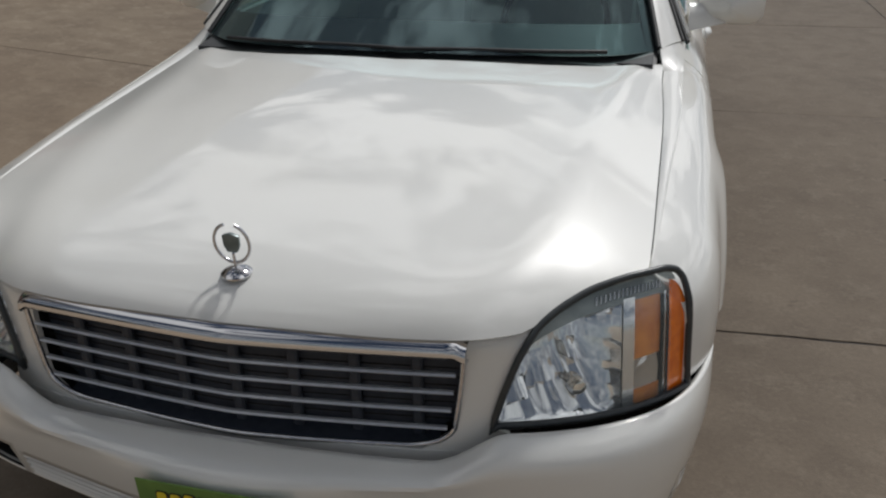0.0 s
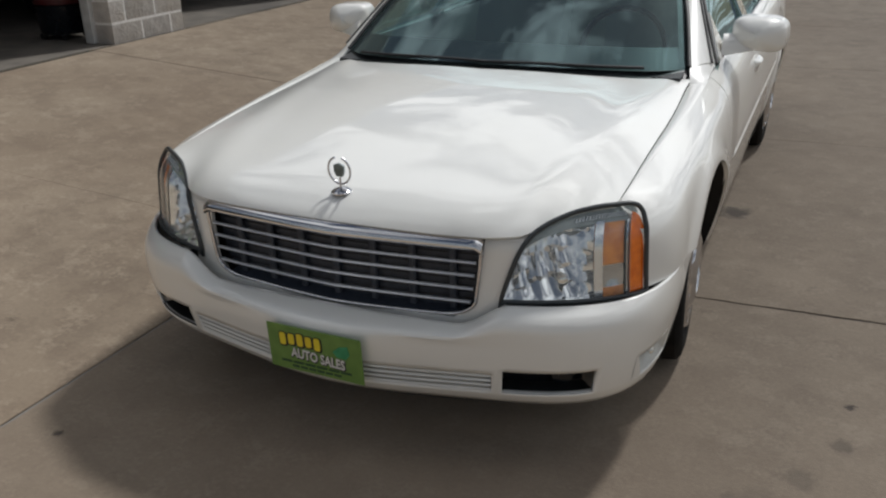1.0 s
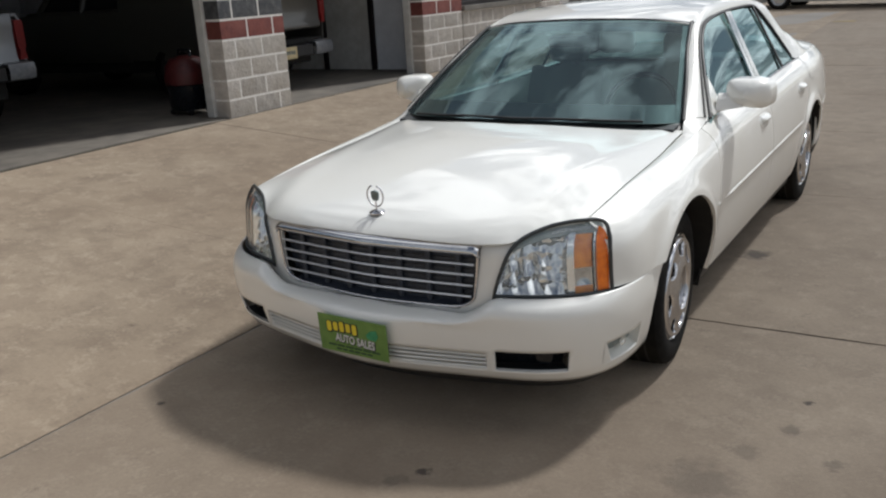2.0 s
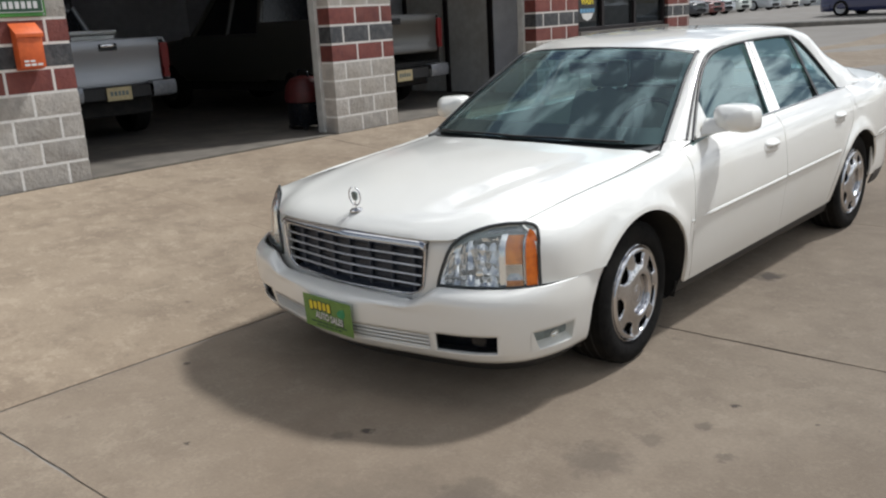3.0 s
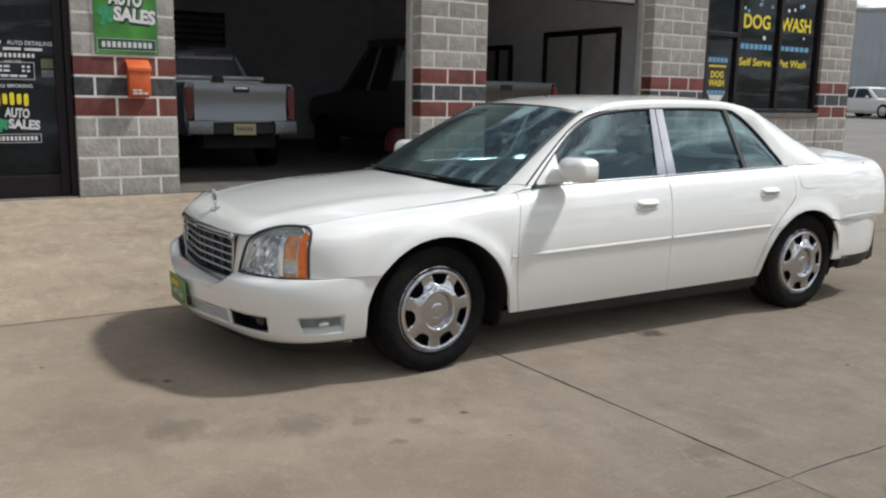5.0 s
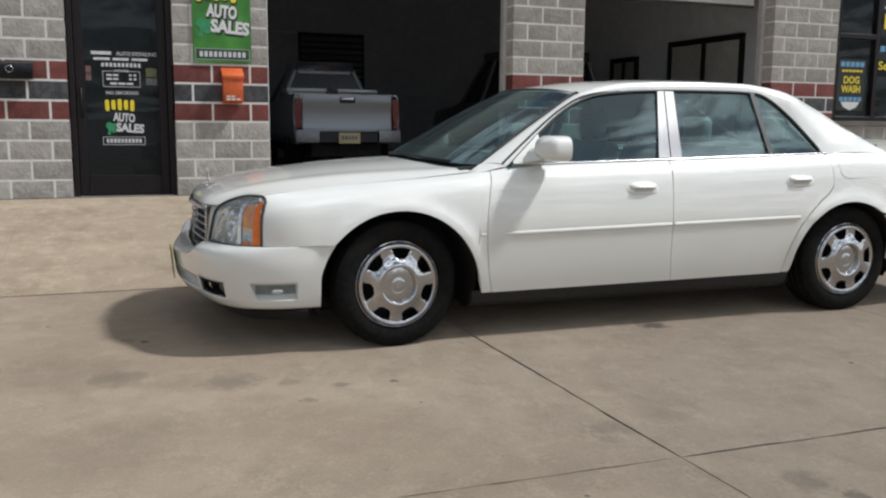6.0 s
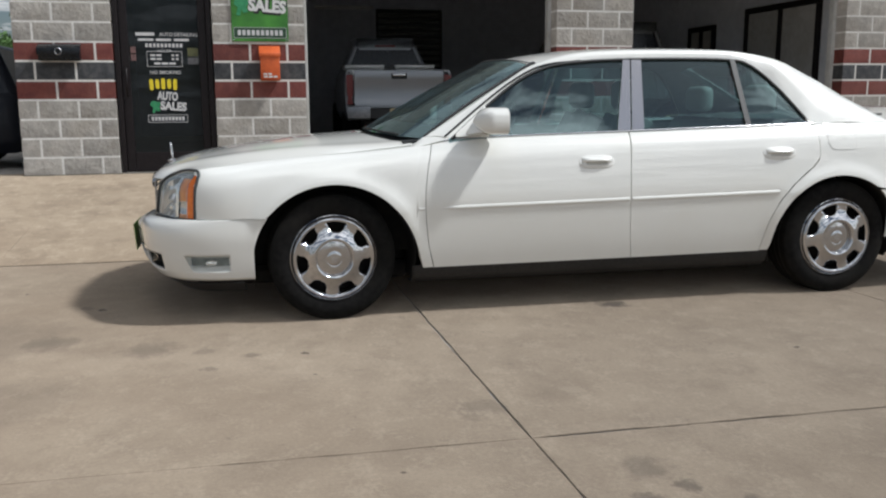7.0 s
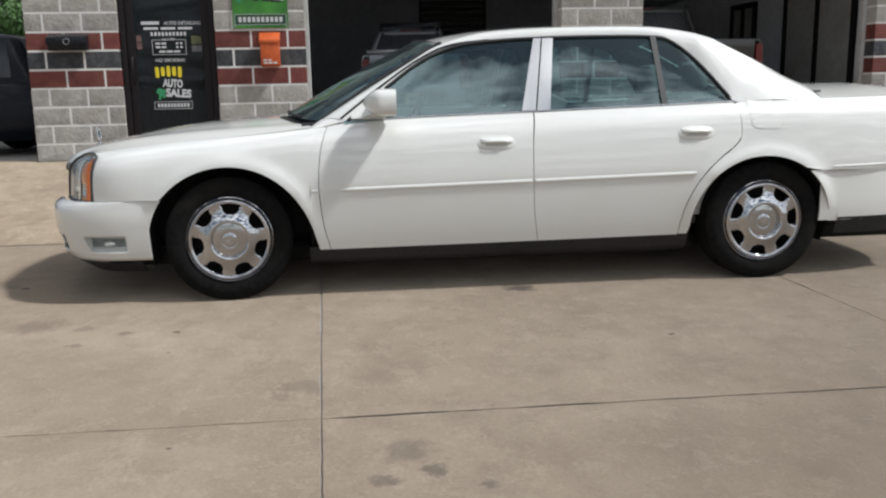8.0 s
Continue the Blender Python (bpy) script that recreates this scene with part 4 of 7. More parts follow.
def quarter(s):
    """Rear wing: down the door cut, round the wheel arch, back to the tail."""
    a = ARCH_R
    # inner edge: arch from front foot over to the bumper line
    ths = np.linspace(math.pi, 0.0, 34)
    inner = [(a[0] + a[2] * math.cos(t), a[1] + a[3] * math.sin(t)) for t in ths]
    inner = [(2.490, 0.272)] + inner
    inner = [p for p in inner if not (p[0] > a[0] and p[1] < 0.607)]
    inner += [(y, 0.607 + 0.006 * (y - 3.2)) for y in np.linspace(3.24, 3.87, 14)]
    # outer edge: up the door cut, then along the shoulder
    o1 = [(float(REAR_CUT(z)) + G, z) for z in np.linspace(0.272, 0.978, 16)]
    o2 = [(y, float(TOPZ(y))) for y in np.linspace(2.76, 3.89, 26)]
    outer = np.array(o1 + o2)
    def resample(p, n):
        p = np.array(p)
        d = np.concatenate([[0], np.cumsum(np.linalg.norm(np.diff(p, axis=0), axis=1))])
        t = np.linspace(0, d[-1], n)
        return np.stack([np.interp(t, d, p[:, 0]), np.interp(t, d, p[:, 1])], 1)
    n = 70
    A, B = resample(inner, n), resample(outer, n)
    rows = 14
    P = np.zeros((n, rows, 3))
    for j in range(rows):
        q = A + (B - A) * (1 - (1 - j / (rows - 1)) ** 1.2)
        P[:, j, 0], P[:, j, 1], P[:, j, 2] = side_x(q[:, 0], q[:, 1]), q[:, 0], q[:, 1]
    grid("rear_wing", flipx(P, s), PAINT, car, thick=0.014, flip=s < 0, sharp=50)
    # fuel flap, on the near side only
    if s > 0:
        o = []
        for k in range(40):
            t = 2 * math.pi * k / 40
            c, d = math.cos(t), math.sin(t)
            o.append((2.915 + 0.088 * math.copysign(abs(c) ** 0.4, c) - 0.012 * d, 0.917 + 0.079 * math.copysign(abs(d) ** 0.4, d)))
        cen = np.mean(o, axis=0)
        for k, (nm, mt, grow, lift) in enumerate((("flap_gap", LEATHER, 1.008, 0.0006), ("fuel_flap", PAINT, 0.985, 0.0022))):
            P = np.zeros((8, 41, 3))
            for i in range(8):
                for j in range(41):
                    p = cen + (np.array(o[j % 40]) - cen) * grow * max(i / 7, 0.01)
                    P[i, j] = (float(side_x(p[0], p[1])) + lift - 0.8 * max(0, p[1] - float(TOPZ(p[0]))), p[0], p[1])
            grid(nm, P, mt, car, sharp=50)


mirrored(wing); mirrored(doors); mirrored(quarter)


# --- nose: one plan curve that changes with height
def nose(phi, z, b, off=0.0):
    """A point on the nose: phi runs from the middle (0) to the side (90 degrees)."""
    p = np.radians(phi)
    n = 2.95 if b is NB else 2.6
    a = NA(z) + off
    x = a * np.sign(np.sin(p)) * np.abs(np.sin(p)) ** (2 / n)
    y = NOSE_Y - (b(z) + off) * np.maximum(np.cos(p), 0) ** (2 / n)
    if b is NB:
        # the bumper falls back either side of its middle
        y = y + 0.045 * np.sin(np.pi * np.clip(np.abs(x) / 0.95, 0, 1)) ** 2 * np.clip((0.545 - z) / 0.09, 0, 1)
    return np.stack([x, y, np.broadcast_to(z, x.shape)], -1)


def phi_of(x, z, n=2.6):
    return math.degrees(math.asin(min(1, (abs(x) / float(NA(z))) ** (n / 2))))


def bumper():
    bz = [0.236, 0.250, 0.262, 0.276, 0.284, 0.352, 0.366, 0.378, 0.40, 0.43, 0.46, 0.485, 0.505, 0.522, 0.534, 0.543, 0.549]
    phis = sorted(set([round(v, 4) for v in list(np.linspace(0, 90, 46)) + [phi_of(0.505, 0.31, 2.95), phi_of(0.537, 0.34, 2.95), phi_of(0.775, 0.34, 2.95), 67.0, 85.5, 87.5, 89.0]]))
    fog = (phi_of(0.537, 0.34, 2.95), phi_of(0.775, 0.34, 2.95))
    lou = phi_of(0.505, 0.31, 2.95)
    V, F, idx = [], [], {}
    def vid(i, j, s):
        key = (i, j, s if phis[i] > 0 else 1)
        if key not in idx:
            if phis[i] <= 90:
                v = nose(np.array([phis[i]]), np.array([bz[j]]), NB)[0]
                q = min(1, max(0, (27.5 - phis[i]) / 10.5))
                low = 1 - 0.62 * q * q * (3 - 2 * q)
                v[2] = bz[j] if bz[j] < 0.44 else 0.44 + (bz[j] - 0.44) * low
            idx[key] = len(V)
            V.append((v[0] * s, v[1], v[2]))
        return idx[key]
    for s in (1, -1):
        for i in range(len(phis) - 1):
            for j in range(len(bz) - 1):
                pm, zm = (phis[i] + phis[i + 1]) / 2, (bz[j] + bz[j + 1]) / 2
                if pm < lou and 0.284 < zm < 0.352:
                    continue
                if fog[0] < pm < fog[1] and 0.284 < zm < 0.366:
                    continue
                if 67.0 < pm < 85.5 and 0.284 < zm < 0.366:
                    continue
                q = (vid(i, j, s), vid(i + 1, j, s), vid(i + 1, j + 1, s), vid(i, j + 1, s))
                F.append(q if s > 0 else q[::-1])
        # return along the side to the wheel arch
        i = len(phis) - 1
        cols = [[vid(i, j, s) for j in range(len(bz))]]
        for w in (0.35, 0.7, 1.0):
            col = []
            for j, z in enumerate(bz):
                x0, y0 = abs(V[cols[0][j]][0]), V[cols[0][j]][1]
                ye = ARCH_F[0] - ARCH_F[2] * math.sqrt(1 - (max(z - ARCH_F[1], 0) / ARCH_F[3]) ** 2) + 0.003
                y = y0 + (max(ye, y0 + 0.003) - y0) * w
                x = x0 + max(0.0, float(side_x(y, max(z, 0.30))) - float(side_x(y0, max(z, 0.30))))
                col.append(len(V))
                V.append((s * x, y, z))
            cols.append(col)
        for A, B in zip(cols, cols[1:]):
            for j in range(len(bz) - 1):
                q = (A[j], B[j], B[j + 1], A[j + 1])
                F.append(q if s > 0 else q[::-1])
    b = put("front_bumper", mesh_of("front_bumper", V, F, sharp=40), PAINT, car, "smooth white front bumper cover")
    sol = b.modifiers.new("thickness", "SOLIDIFY"); sol.thickness, sol.offset = 0.014, -1
    # louvres low in the middle
    ph = np.linspace(-lou, lou, 41)
    P = np.stack([nose(ph, np.full(41, z), NB, -0.055) for z in (0.270, 0.30, 0.33, 0.366)], 1)
    grid("louvre_back", P, BLACK_TRIM, b, "dark gap behind the louvres", thick=0.004)
    for z in (0.2925, 0.3095, 0.3265, 0.3435):
        P = np.stack([nose(ph, np.full(41, z - 0.0050), NB, -0.045), nose(ph, np.full(41, z - 0.0042), NB, -0.004), nose(ph, np.full(41, z), NB, 0.0), nose(ph, np.full(41, z + 0.0042), NB, -0.005), nose(ph, np.full(41, z + 0.0060), NB, -0.045)], 1)
        grid("louvre", P, PAINT, b, thick=0.0)
    # lamp pockets beside them
    for s in (1, -1):
        ph = np.linspace(fog[0] - 0.5, fog[1] + 0.5, 14)
        P = np.stack([nose(ph, np.full(14, z), NB, -0.06) for z in (0.270, 0.30, 0.34, 0.39)], 1)
        grid("fog_pocket", flipx(P, s), BLACK_GLOSS, b, "black recessed pocket")
        for z0, z1 in ((0.286, 0.288), (0.3645, 0.3635)):
            P = np.stack([nose(ph, np.full(14, z0), NB, -0.003), nose(ph, np.full(14, z1), NB, -0.06)], 1)
            grid("pocket_edge", flipx(P, s), BLACK_TRIM, b, thick=0.002)
        c = nose(np.array([(fog[0] * 0.35 + fog[1] * 0.65)]), np.array([0.333]), NB, -0.035)[0]
        lathe("fog_lamp", [(-0.03, 0.0), (-0.028, 0.024), (0.0, 0.034), (0.004, 0.030), (0.008, 0.0)], BLACK_GLOSS, b, "small dark round fog lamp", n=20, axis="y", m=pose(c[0] * s, c[1] + 0.016, c[2] - 0.004, 0, 0, 180 + 18 * s))
        # cornering lamp let into the side
        cl = new("cornering_lamp"); cl.parent = b
        cl["label"] = "clear cornering lamp in a sloped pocket"
        def side_patch(nm, top, bot, o_top, o_bot, mt, lb="", rows=6, bow=0.0):
            P = np.zeros((14, rows, 3))
            for j in range(rows):
                v = j / (rows - 1)
                z, o = bot[2] + (top[2] - bot[2]) * v, o_bot + (o_top - o_bot) * v
                f0, f1 = bot[0] + (top[0] - bot[0]) * v, bot[1] + (top[1] - bot[1]) * v
                P[:, j] = nose(np.linspace(f0, f1, 14), np.full(14, z), NB, o - bow * math.sin(math.pi * v))
            return grid(nm, flipx(P, s), mt, cl, lb, flip=s < 0)
        side_patch("pocket_top", (66.5, 86.0, 0.3665), (66.5, 86.0, 0.350), 0.0, -0.040, PAINT)
        side_patch("lamp_back", (66.5, 86.0, 0.356), (66.5, 86.0, 0.306), -0.040, -0.036, GREY_LENS, "dulled grey reflector")
        c = nose(np.array([78.5]), np.array([0.326]), NB, -0.024)[0]
        lathe("bulb", [(-0.034, 0.0), (-0.024, 0.010), (0.0, 0.0145), (0.024, 0.010), (0.034, 0.0)], PILLAR_CHROME, cl, n=14, axis="y", m=pose(c[0] * s, c[1], c[2], 0, 0, 12 * s))
        side_patch("lamp_reflector", (66.5, 86.0, 0.308), (66.5, 86.0, 0.2835), -0.036, -0.001, PAINT, "pale lower lip of the lamp")
        side_patch("lamp_lens", (67.0, 85.5, 0.3655), (67.0, 85.5, 0.2845), -0.003, -0.002, CLEAR, "clear lens")
        side_patch("lamp_corner", (66.6, 67.4, 0.366), (66.6, 70.6, 0.2835), 0.001, 0.001, PAINT)
        P = np.stack([nose(np.full(5, p), np.linspace(0.2835, 0.3665, 5), NB, o) for p, o in ((85.4, -0.001), (84.6, -0.045))])
        grid("pocket_end", flipx(P, s), PAINT, cl, thick=0.002)
        P = np.stack([nose(np.full(5, p), np.linspace(0.2835, 0.3665, 5), NB, o) for p, o in ((67.1, -0.001), (68.0, -0.045))])
        grid("pocket_end", flipx(P, s), PAINT, cl, thick=0.002)
    # dark lower lip
    ph = np.linspace(-88, 88, 60)
    P = np.stack([nose(ph, np.full(60, 0.222), NB, -0.02), nose(ph, np.full(60, 0.165), NB, -0.075)], 1)
    grid("air_dam", P, BLACK_TRIM, b, thick=0.006)
    return b


bumper()


def half_w(z):
    """Half width of the grille opening at height z: rounded lower corners."""
    return 0.456 - 0.016 * max(0, (0.68 - z) / 0.14) ** 1.3 - (0.10 * (1 - math.sqrt(max(0, 1 - ((0.545 - z) / 0.062) ** 2))) if z < 0.545 else 0)


# --- panel between grille and lamps, with the lamps themselves
HL_TOP = smooth_fn([(27.0, 0.530), (28.0, 0.575), (29.6, 0.635), (31.4, 0.690), (34.0, 0.735), (38.5, 0.763), (44.2, 0.781), (51.0, 0.789), (57.0, 0.790), (60.5, 0.784), (63.0, 0.768), (64.8, 0.735), (65.8, 0.690)])
HL_IN = smooth_fn([(0.500, 26.3), (0.53, 26.9), (0.575, 27.9), (0.635, 29.4), (0.69, 31.2), (0.722, 33.0), (0.735, 34.2), (0.748, 36.2), (0.76, 38.5)])


def header(s):
    zs = np.concatenate([np.linspace(0.445, 0.716, 16), [0.724, 0.732, 0.740, 0.748]])
    P = np.zeros((12, 20, 3))
    for j, z in enumerate(zs):
        p0, p1 = phi_of(half_w(max(z, 0.488)) + 0.002, max(z, 0.50)), (30.0 if z < 0.526 else float(HL_IN(z)))
        P[:, j] = nose(np.linspace(p0, p1, 12), np.full(12, z), NB_UP, -0.001 - 0.30 * max(0, z - 0.716))
    grid("header_panel", flipx(P, s), PAINT, car, thick=0.012, flip=s < 0)


def under_grille():
    ph = np.linspace(-29, 29, 49)
    P = np.zeros((49, 6, 3))
    for i, p in enumerate(ph):
        zt = 0.482
        for j in range(6):
            z = 0.440 + (zt - 0.440) * j / 5
            P[i, j] = nose(np.array([p]), np.array([max(z, 0.50)]), NB_UP, 0.0)[0]
            P[i, j, 2] = z
    grid("lower_header", P, PAINT, car, thick=0.01)


def headlamp(s):
    h = new("headlamp"); h.parent = car
    h["label"] = "clear composite headlamp with an amber corner"
    
    def patch(c0, c1, f0, f1, off, n=30, rows=10, dome=0.0):
        cc = np.linspace(c0, c1, n)
        P = np.zeros((n, rows, 3))
        for i, c in enumerate(cc):
            t = float(HL_TOP(c))
            for j in range(rows):
                r = j / (rows - 1)
                lo, hi = 0.529 + (t - 0.529) * f0, 0.529 + (t - 0.529) * f1
                z = lo + (hi - lo) * r
                u = i / (n - 1)
                o = off + dome * math.sin(math.pi * u) * math.sin(math.pi * r)
                P[i, j] = nose(np.array([c]), np.array([z]), NB_UP, o)[0]
        return flipx(P, s)

    # seal all round
    edge = []
    for c in np.concatenate([65.2 - 5.2 * np.linspace(0, 1, 24) ** 1.6, np.linspace(59.4, 27.0, 50)]):
        edge.append(nose(np.array([c]), np.array([float(HL_TOP(c))]), NB_UP, 0.007)[0])
    for c in np.linspace(27.0, 65.2, 40)[1:]:
        edge.append(nose(np.array([c]), np.array([0.5445]), NB_UP, 0.008)[0])
    for z in np.linspace(0.5445, float(HL_TOP(65.2)), 10)[1:-1]:
        edge.append(nose(np.array([65.2]), np.array([z]), NB_UP, 0.007)[0])
    tube("lamp_seal", flipx(np.array(edge), s), 0.0072, GREY_SEAL, h, "dark grey seal", cyclic=True)
    pane_grid("lens", patch(27.5, 59.9, 0.01, 0.985, 0.004, 40, 12), CLEAR, h, "clear lens", flip=s < 0)
    # grey brow with its ribs
    grid("brow", patch(33, 64, 0.835, 0.985, -0.010, 34, 5), BROW_GREY, h, "grey lamp brow", flip=s < 0)
    for c in np.linspace(44, 58, 17):
        t = float(HL_TOP(c))
        p = nose(np.array([c]), np.array([0.529 + (t - 0.529) * 0.875]), NB_UP, -0.006)[0]
        q = nose(np.array([c]), np.array([0.529 + (t - 0.529) * 0.915]), NB_UP, -0.006)[0]
        tube("rib", flipx(np.array([p, q]), s), 0.0022, CHROME, h, n=6)
    # reflector: a bright bowl pressed into slanting steps that lean upwards
    nc, rows = 29, 41
    cc = np.linspace(28.0, 49.6, nc)
    P = np.zeros((nc, rows, 3))
    for i, c in enumerate(cc):
        t = float(HL_TOP(c))
        for j in range(rows):
            u, v = i / (nc - 1), j / (rows - 1)
            z = 0.532 + (min(t, 0.775) - 0.536) * v
            bowl = (math.sin(math.pi * u ** 1.2) * math.sin(math.pi * v)) ** 0.6
            panel = int(u * 3.2)
            saw = (v * (4.0, 3.0, 5.0, 4.0)[panel] + (0.9, -0.5, 0.2, 0.6)[panel] * u + 0.37 * panel) % 1.0
            dep = -0.012 - 0.040 * bowl - 0.034 * saw * bowl + 0.006 * math.cos(9 * u * math.pi) * bowl
            P[i, j] = nose(np.array([c]), np.array([z]), NB_UP, dep)[0]
    grid("reflector", flipx(P, s), REFLECTOR, h, "stepped silver reflector", flip=s < 0, sharp=28)
    p = nose(np.array([42.5]), np.array([0.592]), NB_UP, -0.050)[0]
    lathe("bulb", [(-0.03, 0.006), (0.0, 0.016), (0.02, 0.019), (0.034, 0.014), (0.04, 0.0)], PILLAR_CHROME, h, "silver bulb shield", n=18, axis="y", m=pose(p[0] * s, p[1], p[2], 0, 0, 180 + 33 * s))
    # silver post, amber indicator cells, amber corner
    grid("divider", patch(49.4, 51.9, 0.03, 0.86, -0.006, 4, 8), REFLECTOR, h, flip=s < 0)
    grid("indicator", patch(51.9, 58.9, 0.40, 0.85, -0.012, 10, 8, 0.005), AMBER_PALE, h, "faded amber indicator", flip=s < 0)
    grid("park_lamp", patch(51.9, 58.9, 0.15, 0.40, -0.012, 10, 6, -0.006), CHROME, h, flip=s < 0)
    grid("indicator_base", patch(51.9, 58.9, 0.02, 0.15, -0.012, 10, 4), AMBER_PALE, h, flip=s < 0)
    grid("divider", patch(58.9, 59.7, 0.03, 0.86, -0.003, 4, 8), CHROME, h, flip=s < 0)
    grid("side_marker", patch(59.7, 65.2, 0.02, 0.93, 0.0015, 8, 10), AMBER, h, "bright amber side marker", flip=s < 0)
    grid("lamp_back", patch(27.5, 65.6, 0.0, 1.0, -0.118, 24, 6), REFLECTOR, h, flip=s < 0)


mirrored(header); under_grille(); mirrored(headlamp)


# --- grille
def gy(x):
    """How far forward the grille stands at x: a shallow prow."""
    return -0.952 + 0.042 * (abs(x) / 0.45) ** 1.3


def grille():
    g = new("grille"); g.parent = car
    g["label"] = "chrome-edged grille with thin horizontal bars"
    # surround
    loop = []
    for z in np.linspace(0.709, 0.545, 10):
        loop.append((half_w(z), gy(half_w(z)) + 0.004, z))
    for t in np.linspace(0, 1, 14)[1:]:
        a = t * math.pi / 2
        x = half_w(0.545) - 0.10 * (1 - math.cos(a)); z = 0.545 - 0.058 * math.sin(a)
        loop.append((x, gy(x) + 0.006, z))
    xe = loop[-1][0]
    for x in np.linspace(xe, -xe, 30)[1:-1]:
        loop.append((x, gy(x) + 0.006, 0.487 - 0.006 * (1 - (x / xe) ** 2)))
    loop += [(-p[0], p[1], p[2]) for p in reversed(loop[:23])]
    tube("surround", loop, 0.0055, CHROME_SATIN, g, "chrome surround")
    # thick top bar
    xs = np.linspace(-0.462, 0.462, 49)
    prof = [(0.012, 0.691), (-0.008, 0.693), (-0.014, 0.700), (-0.013, 0.711), (-0.007, 0.720), (0.006, 0.727), (0.030, 0.729)]
    P = np.array([[(x, gy(x) + dy + 0.002, z - (0.012 * max(0, (abs(x) - 0.44) / 0.022) ** 2)) for dy, z in prof] for x in xs])
    grid("top_bar", P, CHROME, g, "bright chrome top bar", thick=0.004)
    # bars
    for z in (0.652, 0.613, 0.573, 0.532):
        w = half_w(z) - 0.012
        xs = np.linspace(-w, w, 41)
        P = np.array([[(x, gy(x) + dy, z + dz) for dy, dz in ((0.010, -0.0036), (0.003, -0.0034), (0.0, 0.0), (0.003, 0.0034), (0.010, 0.0038))] for x in xs])
        grid("grille_bar", P, BAR, g, thick=0.0)
    for x in np.linspace(-0.36, 0.36, 7):
        box("upright", (x - 0.010, gy(x) + 0.034, 0.488), (x + 0.012, gy(x) + 0.05, 0.692), GRILLE_BACK, g, bevel=0.004)
    ks = np.linspace(-1, 1, 31)
    P = np.array([[(k * half_w(z), gy(k * half_w(z)) + 0.055, z) for z in (0.487, 0.50, 0.52, 0.55, 0.62, 0.715)] for k in ks])
    grid("grille_mesh", P, GRILLE_BACK, g, "dark mesh behind the bars")
    P = np.array([[(k * half_w(0.50), gy(k * half_w(0.50)) + dy, z) for dy, z in ((0.008, 0.486), (0.030, 0.489), (0.056, 0.492))] for k in ks])
    grid("grille_floor", P, GRILLE_BACK, g, "dark floor of the grille", thick=0.004)
    # fine cells behind the bars
    for z in np.linspace(0.505, 0.66, 9):
        P = np.array([[(k * half_w(z), gy(k * half_w(z)) + dy, z + dz) for dy, dz in ((0.047, -0.0015), (0.044, 0.0), (0.047, 0.0015))] for k in ks])
        grid("mesh_wire", P, BLACK_TRIM, g)


grille()

# --- bonnet
HOOD_C = smooth_fn([(-0.96, 0.752), (-0.92, 0.767), (-0.85, 0.789), (-0.776, 0.810), (-0.60, 0.850), (-0.436, 0.880), (-0.13, 0.918), (0.21, 0.941), (0.50, 0.958)])
HOOD_F = smooth_fn([(0.0, -0.942), (0.30, -0.929), (0.45, -0.908), (0.545, -0.869), (0.565, -0.853), (0.58, -0.838), (0.60, -0.816), (0.62, -0.796), (0.64, -0.778), (0.67, -0.754), (0.70, -0.732), (0.735, -0.708), (0.762, -0.686)])
HOOD_R = smooth_fn([(0.0, 0.225), (0.35, 0.255), (0.60, 0.335), (0.76, 0.425), (0.82, 0.480)])
EDGE_Z = smooth_fn([(0.0, 0.7295), (0.45, 0.7285), (0.555, 0.730), (0.58, 0.738), (0.60, 0.752), (0.62, 0.762), (0.64, 0.770), (0.67, 0.7785), (0.70, 0.7845), (0.735, 0.789), (0.80, 0.795)])


def inset(y):
    """How far the bonnet's edge lies inside the wing's crest."""
    return 0.055 * min(1.0, max(0.0, (y + 0.66) / 1.0))


def hood_raw(x, y):
    x = abs(x)
    cut, zt, zc = float(TOPX(y)) - 0.002 - inset(y), float(TOPZ(y)), float(HOOD_C(y))
    k = min(x / cut, 1.0)
    z = zc - (zc - zt) * k**2.6
    crease = 0.535 + 0.165 * (y + 0.85) / 1.2
    z += 0.0085 * math.exp(-((x - crease) / 0.085) ** 2) * min(1, max(0, (y + 0.93) / 0.18))
    return z


def hood_z(x, y):
    f = float(HOOD_F(abs(x)))
    roll = max(0.0, hood_raw(x, f) - float(EDGE_Z(abs(x))))
    return hood_raw(x, y) - roll * math.exp(-max(0, (y - f) / (0.036 + 0.030 * min(1, max(0, (abs(x) - 0.40) / 0.15)))))


def hood():
    n, m = 89, 40
    P = np.zeros((n, m, 3))
    for i in range(n):
        k = -1 + 2 * i / (n - 1)
        for j in range(m):
            t = (j / (m - 1)) ** 1.7
            xf, xr = 0.764 * k, 0.806 * k
            y0, y1 = float(HOOD_F(abs(xf))), float(HOOD_R(abs(xr)))
            y = y0 + (y1 - y0) * t
            edge = float(TOPX(y)) - 0.002 - inset(y)
            x = k * (edge if y > -0.69 else 0.764)
            P[i, j] = (x, y, hood_z(x, y) + 0.001)
    grid("bonnet", P, PAINT, car, "long white bonnet with a raised centre", thick=0.014, sharp=60)


hood()


